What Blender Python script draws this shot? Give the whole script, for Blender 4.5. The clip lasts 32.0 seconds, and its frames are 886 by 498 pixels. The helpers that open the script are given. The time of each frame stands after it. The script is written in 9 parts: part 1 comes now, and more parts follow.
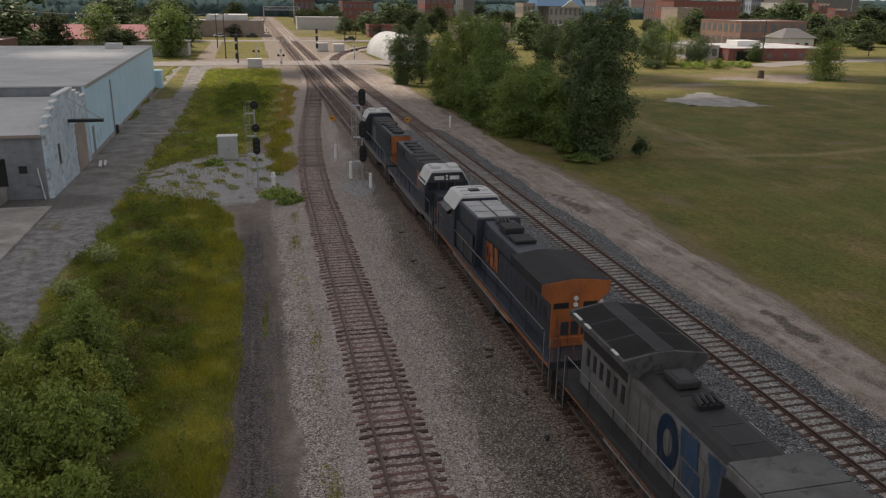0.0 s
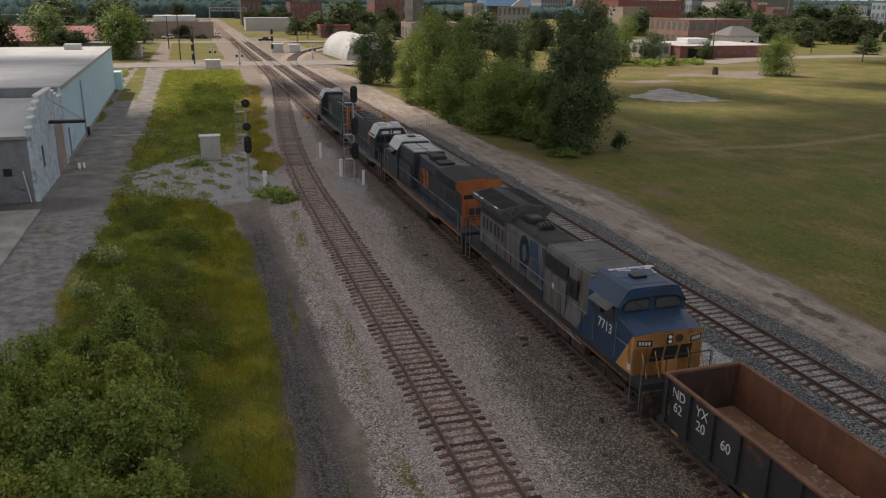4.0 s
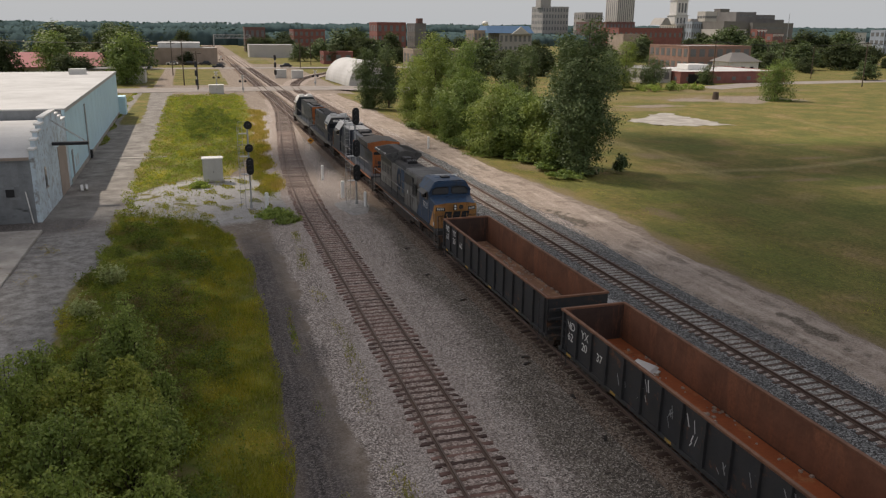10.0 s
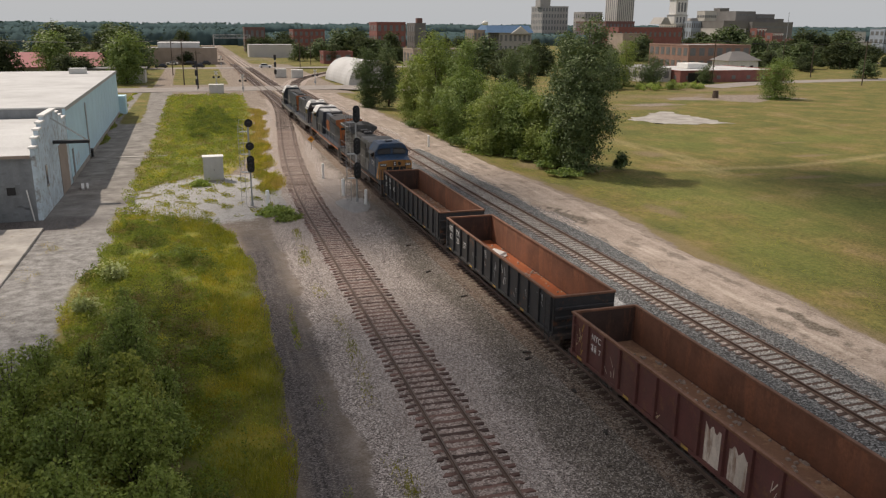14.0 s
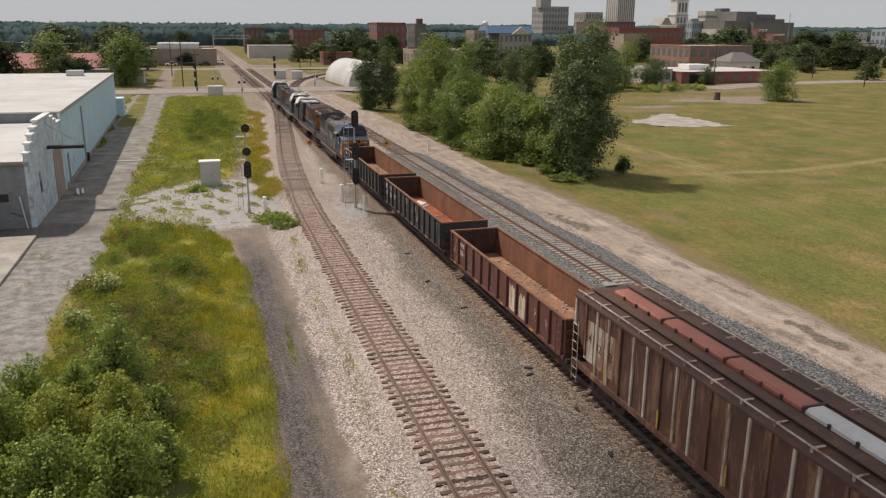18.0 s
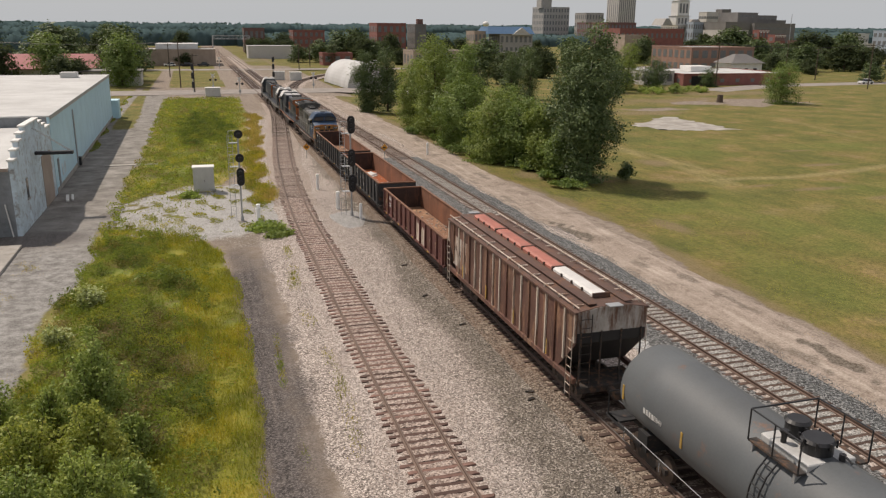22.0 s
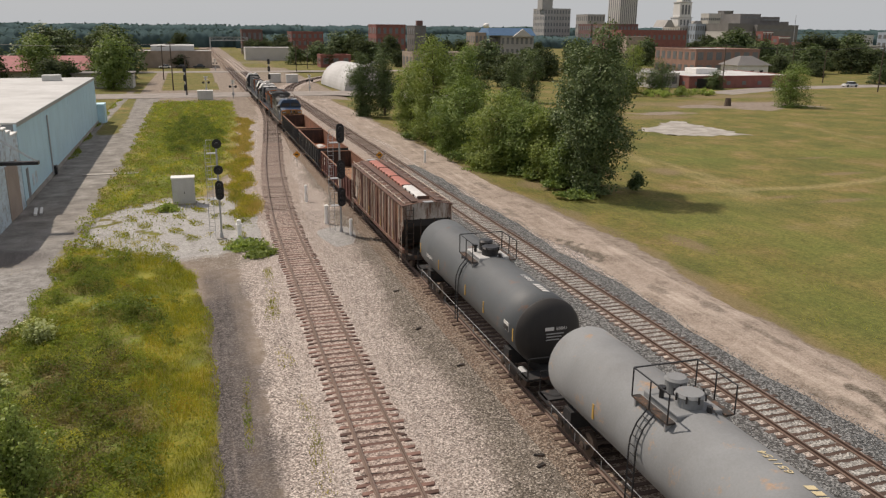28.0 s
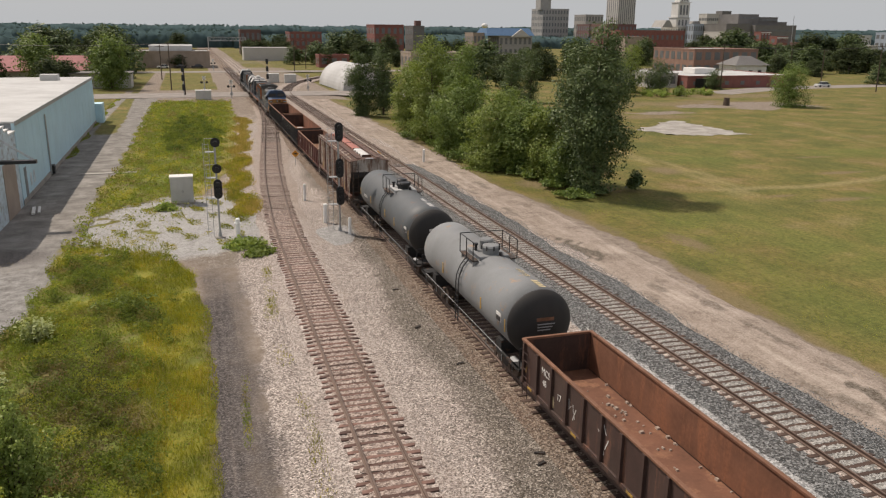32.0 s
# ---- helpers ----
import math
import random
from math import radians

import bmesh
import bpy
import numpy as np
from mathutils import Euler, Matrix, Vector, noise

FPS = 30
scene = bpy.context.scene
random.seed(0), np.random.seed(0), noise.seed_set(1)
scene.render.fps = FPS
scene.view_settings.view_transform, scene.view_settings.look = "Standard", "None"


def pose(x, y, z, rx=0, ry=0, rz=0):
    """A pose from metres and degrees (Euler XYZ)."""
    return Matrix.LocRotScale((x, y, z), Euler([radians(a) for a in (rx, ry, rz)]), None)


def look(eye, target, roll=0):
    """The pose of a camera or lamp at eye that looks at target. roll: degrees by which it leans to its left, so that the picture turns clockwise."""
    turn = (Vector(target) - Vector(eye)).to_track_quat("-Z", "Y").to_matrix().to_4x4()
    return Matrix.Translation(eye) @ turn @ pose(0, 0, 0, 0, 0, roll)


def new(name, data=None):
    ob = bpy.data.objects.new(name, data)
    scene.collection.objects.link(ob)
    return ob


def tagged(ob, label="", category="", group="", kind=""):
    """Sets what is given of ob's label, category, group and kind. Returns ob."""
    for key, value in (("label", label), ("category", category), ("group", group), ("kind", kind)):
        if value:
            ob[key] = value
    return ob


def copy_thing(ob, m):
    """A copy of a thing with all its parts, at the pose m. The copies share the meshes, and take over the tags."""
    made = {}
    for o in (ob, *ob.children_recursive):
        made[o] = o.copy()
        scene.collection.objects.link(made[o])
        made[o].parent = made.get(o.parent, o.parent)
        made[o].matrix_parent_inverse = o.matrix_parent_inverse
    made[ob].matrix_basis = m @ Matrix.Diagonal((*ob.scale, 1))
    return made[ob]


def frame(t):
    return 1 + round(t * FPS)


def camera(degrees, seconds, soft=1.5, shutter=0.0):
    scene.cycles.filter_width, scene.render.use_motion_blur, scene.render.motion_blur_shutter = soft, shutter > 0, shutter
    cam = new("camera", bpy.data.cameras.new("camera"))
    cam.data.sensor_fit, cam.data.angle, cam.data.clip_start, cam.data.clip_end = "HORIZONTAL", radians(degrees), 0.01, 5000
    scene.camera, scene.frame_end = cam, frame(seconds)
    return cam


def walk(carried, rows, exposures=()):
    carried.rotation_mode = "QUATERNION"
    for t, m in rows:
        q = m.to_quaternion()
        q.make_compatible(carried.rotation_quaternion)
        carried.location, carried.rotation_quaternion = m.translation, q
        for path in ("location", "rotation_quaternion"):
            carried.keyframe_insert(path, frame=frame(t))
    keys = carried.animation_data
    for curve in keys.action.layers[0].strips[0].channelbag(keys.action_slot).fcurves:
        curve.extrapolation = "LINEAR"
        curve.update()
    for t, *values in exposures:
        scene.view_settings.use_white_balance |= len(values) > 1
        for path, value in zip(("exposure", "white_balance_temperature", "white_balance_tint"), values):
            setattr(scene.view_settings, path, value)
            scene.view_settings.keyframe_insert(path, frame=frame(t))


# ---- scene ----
cam = camera(58.0, 32.0, 1.25)
PATH = [
    (0, (-4.253, -1.117, 15.708), (-3.827, 0.742, 15.106), 0.7),
    (0.5, (-5.733, -0.88, 15.64), (-5.263, 0.969, 15.039), 0.7),
    (1, (-7.016, -0.582, 15.622), (-6.505, 1.256, 15.021), 0.6),
    (1.5, (-7.867, -0.6, 15.483), (-7.318, 1.228, 14.885), 0.5),
    (2, (-8.235, -0.579, 15.433), (-7.678, 1.246, 14.836), 0.5),
    (2.5, (-8.294, -0.548, 15.409), (-7.738, 1.278, 14.812), 0.5),
    (3, (-8.273, -0.511, 15.355), (-7.719, 1.316, 14.758), 0.5),
    (3.5, (-8.256, -0.487, 15.361), (-7.703, 1.339, 14.762), 0.5),
    (5.5, (-8.244, -0.527, 15.169), (-7.691, 1.303, 14.579), 0.6),
    (6, (-8.239, -0.521, 15.174), (-7.686, 1.311, 14.594), 0.5),
    (7, (-8.205, -0.498, 15.166), (-7.652, 1.34, 14.604), 0.5),
    (8, (-8.164, -0.455, 15.069), (-7.609, 1.389, 14.529), 0.5),
    (8.5, (-8.175, -0.475, 15.046), (-7.621, 1.37, 14.508), 0.5),
    (9, (-8.149, -0.468, 14.99), (-7.595, 1.378, 14.453), 0.5),
    (10, (-8.223, -0.498, 14.942), (-7.67, 1.347, 14.405), 0.5),
    (12, (-8.291, -0.552, 14.83), (-7.738, 1.294, 14.293), 0.5),
    (13, (-8.354, -0.623, 14.795), (-7.801, 1.222, 14.258), 0.4),
    (14.5, (-8.273, -0.589, 14.755), (-7.72, 1.256, 14.218), 0.4),
    (16.5, (-8.142, -0.128, 14.883), (-7.59, 1.718, 14.346), 0.4),
    (18, (-7.945, 0.449, 15.051), (-7.393, 2.294, 14.514), 0.4),
    (20, (-7.682, 1.24, 15.237), (-7.13, 3.086, 14.699), 0.5),
    (22, (-7.266, 2.285, 15.297), (-6.714, 4.131, 14.76), 0.5),
    (24, (-6.74, 3.783, 15.132), (-6.189, 5.629, 14.595), 0.5),
    (25.5, (-6.246, 5.162, 15.051), (-5.696, 7.008, 14.515), 0.5),
    (27.5, (-5.509, 7.213, 15.171), (-4.959, 9.06, 14.638), 0.5),
    (28, (-5.475, 7.461, 15.169), (-4.924, 9.308, 14.636), 0.5),
    (30, (-5.389, 7.538, 15.12), (-4.836, 9.385, 14.587), 0.5),
    (32, (-5.503, 7.56, 15.022), (-4.948, 9.406, 14.49), 0.5),
]
EXPOSURES = [(0, 0.06, 6550, 15), (32, 0.06, 6550, 15)]
walk(cam, [(t, look(eye, target, roll)) for t, eye, target, roll in PATH], EXPOSURES)

# ---- light ----
SUN_EL, SUN_AZ = 54.0, -38.5
world = bpy.data.worlds.new("sky")
scene.world = world
world.use_nodes = True
_wn = world.node_tree
_bg = _wn.nodes["Background"]
_sky = _wn.nodes.new("ShaderNodeTexSky")
_sky.sky_type = "NISHITA"
_sky.sun_disc = False
_sky.sun_elevation, _sky.sun_rotation = radians(SUN_EL), radians(SUN_AZ)
_sky.air_density, _sky.dust_density, _sky.ozone_density, _sky.altitude = 1.3, 2.0, 1.0, 100
# summer haze: white toward the horizon, thinner overhead
_dir = _wn.nodes.new("ShaderNodeTexCoord")
_sep = _wn.nodes.new("ShaderNodeSeparateXYZ")
_wn.links.new(_dir.outputs["Generated"], _sep.inputs["Vector"])
_haze = _wn.nodes.new("ShaderNodeValToRGB")
_haze.color_ramp.elements[0].position, _haze.color_ramp.elements[0].color = 0.0, (0.94, 0.94, 0.94, 1)
_haze.color_ramp.elements[1].position, _haze.color_ramp.elements[1].color = 0.7, (0.8, 0.8, 0.8, 1)
_haze.color_ramp.elements.new(0.2).color = (0.85, 0.85, 0.85, 1)
_wn.links.new(_sep.outputs["Z"], _haze.inputs["Fac"])
_veil = _wn.nodes.new("ShaderNodeMixRGB")
_low = _wn.nodes.new("ShaderNodeMapRange")
_low.inputs["From Min"].default_value, _low.inputs["From Max"].default_value = 0.0, 0.4
_wn.links.new(_sep.outputs["Z"], _low.inputs["Value"])
_white = _wn.nodes.new("ShaderNodeMixRGB")
_white.inputs["Color1"].default_value, _white.inputs["Color2"].default_value = (4.62, 4.92, 5.0, 1), (4.5, 4.5, 4.5, 1)
_wn.links.new(_low.outputs["Result"], _white.inputs["Fac"])
_wn.links.new(_white.outputs["Color"], _veil.inputs["Color2"])
_wn.links.new(_haze.outputs["Color"], _veil.inputs["Fac"])
_wn.links.new(_sky.outputs["Color"], _veil.inputs["Color1"])
_wn.links.new(_veil.outputs["Color"], _bg.inputs["Color"])
_bg.inputs["Strength"].default_value = 0.1
sun_data = bpy.data.lights.new("sun", "SUN")
sun_data.energy, sun_data.angle, sun_data.color = 3.5, radians(0.9), (1.0, 0.91, 0.77)
sun = new("sun", sun_data)
_sv = Vector((math.sin(radians(SUN_AZ)) * math.cos(radians(SUN_EL)), math.cos(radians(SUN_AZ)) * math.cos(radians(SUN_EL)), math.sin(radians(SUN_EL))))
sun.matrix_world = look(_sv * 300, (0, 0, 0))


# ---- materials ----
def _noise(nt, scale, detail=4.0, rough=0.55, coord=None, stretch=None):
    n = nt.nodes.new("ShaderNodeTexNoise")
    n.inputs["Scale"].default_value, n.inputs["Detail"].default_value, n.inputs["Roughness"].default_value = scale, detail, rough
    if stretch:
        m = nt.nodes.new("ShaderNodeMapping")
        m.inputs["Scale"].default_value = stretch
        nt.links.new(coord, m.inputs["Vector"])
        coord = m.outputs["Vector"]
    nt.links.new(coord, n.inputs["Vector"])
    return n.outputs["Fac"]


def _ramp(nt, fac, stops):
    r = nt.nodes.new("ShaderNodeValToRGB")
    r.color_ramp.elements[0].position, r.color_ramp.elements[1].position = stops[0][0], stops[-1][0]
    r.color_ramp.elements[0].color, r.color_ramp.elements[1].color = (*stops[0][1], 1), (*stops[-1][1], 1)
    for p, c in stops[1:-1]:
        r.color_ramp.elements.new(p).color = (*c, 1)
    nt.links.new(fac, r.inputs["Fac"])
    return r.outputs["Color"]


def _mix(nt, fac, a, b, mode="MIX"):
    m = nt.nodes.new("ShaderNodeMixRGB")
    m.blend_type = mode
    for sock, v in ((m.inputs["Fac"], fac), (m.inputs["Color1"], a), (m.inputs["Color2"], b)):
        if isinstance(v, (int, float)):
            sock.default_value = v
        elif isinstance(v, tuple):
            sock.default_value = (*v, 1)
        else:
            nt.links.new(v, sock)
    return m.outputs["Color"]


def _base(name):
    m = bpy.data.materials.new(name)
    m.use_nodes = True
    nt = m.node_tree
    return m, nt, nt.nodes["Principled BSDF"], nt.nodes.new("ShaderNodeTexCoord")


def _bump(nt, bsdf, height, strength, dist=0.02):
    b = nt.nodes.new("ShaderNodeBump")
    b.inputs["Strength"].default_value, b.inputs["Distance"].default_value = strength, dist
    nt.links.new(height, b.inputs["Height"])
    nt.links.new(b.outputs["Normal"], bsdf.inputs["Normal"])


def surface(name, c, rough=0.6, metal=0.0, vary=0.25, scale=1.5, fine=18.0, rust=0.0, rust_c=(0.16, 0.07, 0.035), streak=False, dirt=0.0,
            bump=0.15, island=0.0, obrand=0.0):
    """A weathered surface: base colour, broad stains, fine grain, rust patches or streaks."""
    m, nt, b, tc = _base(name)
    co = tc.outputs["Object"]
    broad = _noise(nt, scale, 5, 0.6, co)
    grain = _noise(nt, fine, 3, 0.6, co)
    lo, hi = tuple(v * (1 - vary) for v in c), tuple(min(1, v * (1 + vary)) for v in c)
    col = _ramp(nt, broad, [(0.3, lo), (0.5, c), (0.72, hi)])
    col = _mix(nt, 0.22, col, _ramp(nt, grain, [(0.3, tuple(v * 0.6 for v in c)), (0.7, hi)]))
    if rust:
        rn = _noise(nt, scale * 2.2, 8, 0.7, co, (1.0, 1.0, 0.18) if streak else None)
        mask = _ramp(nt, rn, [(0.62 - rust * 0.3, (0, 0, 0)), (0.72 - rust * 0.25, (1, 1, 1))])
        col = _mix(nt, mask, col, _mix(nt, grain, tuple(v * 0.55 for v in rust_c), tuple(min(1, v * 1.6) for v in rust_c)))
    if dirt:
        dn = _noise(nt, scale * 0.8, 6, 0.65, co, (1.0, 1.0, 0.3))
        col = _mix(nt, _ramp(nt, dn, [(0.4, (0, 0, 0)), (0.75, (dirt, dirt, dirt))]), col, (0.075, 0.062, 0.05))
    if island or obrand:
        src = nt.nodes.new("ShaderNodeNewGeometry").outputs["Random Per Island"] if island else nt.nodes.new("ShaderNodeObjectInfo").outputs["Random"]
        k = island or obrand
        col = _mix(nt, 1.0, col, _ramp(nt, src, [(0, (1 - k,) * 3), (1, (min(1.0, 1 + k),) * 3)]), "MULTIPLY")
    nt.links.new(col, b.inputs["Base Color"])
    b.inputs["Roughness"].default_value, b.inputs["Metallic"].default_value = rough, metal
    if bump:
        _bump(nt, b, grain, bump, 0.01)
    return m


def leaves(name, dark, light, dead=(0.10, 0.09, 0.02), patch_scale=0.55, through_fac=0.34, gloss=0.2):
    """Leaf tissue: each leaf a little different, broad patches, light let through."""
    m, nt, b, tc = _base(name)
    rnd = nt.nodes.new("ShaderNodeNewGeometry").outputs["Random Per Island"]
    patch = _noise(nt, patch_scale, 3, 0.6, tc.outputs["Object"])
    col = _ramp(nt, rnd, [(0.0, dark), (0.6, tuple((a + c) / 2 for a, c in zip(dark, light))), (0.95, light), (1.0, dead)])
    col = _mix(nt, 0.45, col, _ramp(nt, patch, [(0.35, dark), (0.7, light)]))
    return _leaf_end(m, nt, b, col, through_fac, gloss)


def _leaf_end(m, nt, b, col, fac, gloss=0.1):
    nt.links.new(col, b.inputs["Base Color"])
    b.inputs["Roughness"].default_value = 0.5
    b.inputs["Specular IOR Level"].default_value = gloss
    tr = nt.nodes.new("ShaderNodeBsdfTranslucent")
    nt.links.new(_mix(nt, 1.0, col, (1.0, 1.0, 0.6), "MULTIPLY"), tr.inputs["Color"])
    mx = nt.nodes.new("ShaderNodeMixShader")
    mx.inputs["Fac"].default_value = fac
    nt.links.new(b.outputs["BSDF"], mx.inputs[1])
    nt.links.new(tr.outputs["BSDF"], mx.inputs[2])
    nt.links.new(mx.outputs["Shader"], nt.nodes["Material Output"].inputs["Surface"])
    return m


HERB = [(0.34, (0.38, 0.30, 0.14)), (0.42, (0.30, 0.28, 0.09)), (0.50, (0.25, 0.33, 0.065)), (0.58, (0.40, 0.42, 0.08)), (0.68, (0.54, 0.47, 0.08))]
LUSH = [(0.34, (0.22, 0.25, 0.045)), (0.5, (0.38, 0.37, 0.05)), (0.66, (0.52, 0.44, 0.06))]
GOLD = [(0.34, (0.36, 0.33, 0.09)), (0.5, (0.52, 0.40, 0.14)), (0.66, (0.60, 0.44, 0.18))]


def weed_leaves(name, stops, fac=0.5):
    """Weeds in drifts of one hue, as the soil under them."""
    m, nt, b, tc = _base(name)
    rnd = nt.nodes.new("ShaderNodeNewGeometry").outputs["Random Per Island"]
    col = _ramp(nt, _noise(nt, 0.42, 4, 0.62, tc.outputs["Object"]), stops)
    col = _mix(nt, 1.0, col, _ramp(nt, rnd, [(0, (0.62, 0.64, 0.6)), (0.6, (0.95, 0.95, 0.95)), (1, (1.0, 1.0, 1.0))]), "MULTIPLY")
    return _leaf_end(m, nt, b, col, fac)


def _stones(nt, co, scale):
    """Stone by stone random tone, and the stones' height."""
    v = nt.nodes.new("ShaderNodeTexVoronoi")
    v.inputs["Scale"].default_value = scale
    nt.links.new(co, v.inputs["Vector"])
    s = nt.nodes.new("ShaderNodeSeparateColor")
    nt.links.new(v.outputs["Color"], s.inputs["Color"])
    return s.outputs[0], v.outputs["Distance"]


def ground_material():
    """Soil kinds by the sheet's weights: gravel, grass, cinder and stained gravel over pale dirt, each with its own grain."""
    m, nt, b, tc = _base("ground_soil")
    co = tc.outputs["Object"]
    kind = nt.nodes.new("ShaderNodeVertexColor")
    kind.layer_name = "soil"
    sep = nt.nodes.new("ShaderNodeSeparateColor")
    nt.links.new(kind.outputs["Color"], sep.inputs["Color"])
    weed = nt.nodes.new("ShaderNodeVertexColor")
    weed.layer_name = "weeds"
    wsep = nt.nodes.new("ShaderNodeSeparateColor")
    nt.links.new(weed.outputs["Color"], wsep.inputs["Color"])
    fine, mid, broad = _noise(nt, 12.0, 4, 0.7, co), _noise(nt, 1.4, 6, 0.7, co), _noise(nt, 0.16, 4, 0.6, co)
    tone, height = _stones(nt, co, 18.0)
    dirt = _ramp(nt, mid, [(0.36, (0.15, 0.118, 0.092)), (0.5, (0.25, 0.205, 0.165)), (0.64, (0.36, 0.305, 0.255))])
    dirt = _mix(nt, 0.35, dirt, _ramp(nt, fine, [(0.38, (0.13, 0.10, 0.08)), (0.64, (0.38, 0.325, 0.275))]))
    gravel = _ramp(nt, tone, [(0.0, (0.045, 0.037, 0.032)), (0.3, (0.225, 0.188, 0.166)), (0.7, (0.455, 0.392, 0.35)), (1.0, (0.86, 0.77, 0.70))])
    gravel = _mix(nt, 0.22, gravel, _ramp(nt, mid, [(0.36, (0.17, 0.138, 0.115)), (0.64, (0.36, 0.315, 0.28))]))
    # mown field: bands left by the mower, dry and green drifts
    bands = _noise(nt, 0.22, 7, 0.68, co, (1.0, 0.75, 1.0))
    fleck = _noise(nt, 4.2, 7, 0.8, co, (1.0, 0.8, 1.0))
    grass = _ramp(nt, broad, [(0.34, (0.098, 0.107, 0.032)), (0.44, (0.132, 0.13, 0.039)), (0.52, (0.16, 0.142, 0.045)), (0.60, (0.195, 0.153, 0.058)), (0.68, (0.25, 0.182, 0.092))])
    grass = _mix(nt, 0.36, grass, _ramp(nt, bands, [(0.36, (0.31, 0.33, 0.29)), (0.48, (0.46, 0.465, 0.45)), (0.56, (0.56, 0.54, 0.55)), (0.66, (0.86, 0.79, 0.84))]), "OVERLAY")
    turf = nt.nodes.new("ShaderNodeVertexColor")
    turf.layer_name = "turf"
    tsep = nt.nodes.new("ShaderNodeSeparateColor")
    nt.links.new(turf.outputs["Color"], tsep.inputs["Color"])
    grass = _mix(nt, _mix(nt, 1.0, tsep.outputs[1], (0.42, 0.42, 0.42), "MULTIPLY"), grass, (0.118, 0.158, 0.034))
    grass = _mix(nt, _mix(nt, 1.0, tsep.outputs[0], (0.75, 0.75, 0.75), "MULTIPLY"), grass, (0.33, 0.265, 0.135))
    mown = _noise(nt, 1.0, 7, 0.7, co, (1.4, 0.22, 1.0))
    grass = _mix(nt, 0.34, grass, _ramp(nt, mown, [(0.36, (0.22, 0.235, 0.22)), (0.48, (0.46, 0.465, 0.45)), (0.56, (0.56, 0.54, 0.53)), (0.66, (0.82, 0.77, 0.74))]), "OVERLAY")
    grass = _mix(nt, 0.72, grass, _ramp(nt, fleck, [(0.34, (0.10, 0.12, 0.12)), (0.5, (0.5, 0.5, 0.5)), (0.66, (0.95, 0.9, 0.9))]), "OVERLAY")
    grass = _mix(nt, _ramp(nt, _mix(nt, 0.5, tsep.outputs[2], fleck), [(0.36, (0, 0, 0)), (0.68, (0.85, 0.85, 0.85))]), grass, _ramp(nt, fine, [(0.36, (0.13, 0.09, 0.055)), (0.64, (0.30, 0.225, 0.145))]))
    drift = _noise(nt, 0.42, 4, 0.62, co)
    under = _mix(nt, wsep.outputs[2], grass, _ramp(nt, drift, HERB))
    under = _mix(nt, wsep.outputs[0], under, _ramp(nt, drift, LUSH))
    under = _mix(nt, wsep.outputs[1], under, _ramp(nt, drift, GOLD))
    # the strip's ground repeats the weed tones, darkened to about two thirds
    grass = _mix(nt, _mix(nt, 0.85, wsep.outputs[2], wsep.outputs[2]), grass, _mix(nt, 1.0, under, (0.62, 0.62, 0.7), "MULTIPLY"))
    grass = _mix(nt, 0.2, grass, _ramp(nt, fine, [(0.3, (0.05, 0.06, 0.016)), (0.7, (0.28, 0.255, 0.08))]))
    rut = _noise(nt, 1.0, 6, 0.7, co, (3.4, 0.13, 1.0))
    cinder = _ramp(nt, rut, [(0.36, (0.035, 0.031, 0.03)), (0.46, (0.068, 0.06, 0.058)), (0.55, (0.105, 0.092, 0.088)), (0.66, (0.2, 0.17, 0.15))])
    cinder = _mix(nt, 0.45, cinder, _ramp(nt, mid, [(0.36, (0.035, 0.031, 0.03)), (0.5, (0.085, 0.074, 0.07)), (0.64, (0.2, 0.172, 0.152))]))
    cinder = _mix(nt, 0.38, cinder, _ramp(nt, tone, [(0.0, (0.012, 0.011, 0.011)), (0.5, (0.09, 0.08, 0.076)), (1.0, (0.36, 0.32, 0.30))]))

    def weight(out, lo=0.36, hi=0.64):
        a = nt.nodes.new("ShaderNodeMath")
        a.operation = "ADD"
        nt.links.new(out, a.inputs[0])
        s = nt.nodes.new("ShaderNodeMath")
        s.operation = "MULTIPLY_ADD"
        nt.links.new(mid, s.inputs[0])
        s.inputs[1].default_value, s.inputs[2].default_value = 1.1, -0.55
        nt.links.new(s.outputs[0], a.inputs[1])
        return _ramp(nt, a.outputs[0], [(lo, (0, 0, 0)), (hi, (1, 1, 1))])

    col = _mix(nt, weight(sep.outputs[0]), dirt, gravel)
    stained = _ramp(nt, tone, [(0.0, (0.025, 0.022, 0.019)), (0.4, (0.13, 0.112, 0.094)), (0.75, (0.245, 0.212, 0.18)), (1.0, (0.66, 0.6, 0.53))])
    stained = _mix(nt, 0.3, stained, _ramp(nt, mid, [(0.36, (0.07, 0.058, 0.046)), (0.64, (0.21, 0.178, 0.142))]))
    col = _mix(nt, weight(kind.outputs["Alpha"], 0.25, 0.75), col, stained)
    rubble = _ramp(nt, tone, [(0.0, (0.19, 0.182, 0.172)), (0.4, (0.31, 0.302, 0.29)), (1.0, (0.56, 0.548, 0.53))])
    rubble = _mix(nt, 0.3, rubble, _ramp(nt, mid, [(0.36, (0.17, 0.16, 0.15)), (0.64, (0.46, 0.45, 0.43))]))
    col = _mix(nt, weight(weed.outputs["Alpha"]), col, rubble)
    lane = nt.nodes.new("ShaderNodeVertexColor")
    lane.layer_name = "lane"
    lsep = nt.nodes.new("ShaderNodeSeparateColor")
    nt.links.new(lane.outputs["Color"], lsep.inputs["Color"])
    worn = _ramp(nt, _noise(nt, 0.55, 6, 0.62, co), [(0.34, (0.12, 0.107, 0.093)), (0.45, (0.19, 0.174, 0.156)), (0.56, (0.245, 0.227, 0.205)), (0.68, (0.34, 0.316, 0.288))])
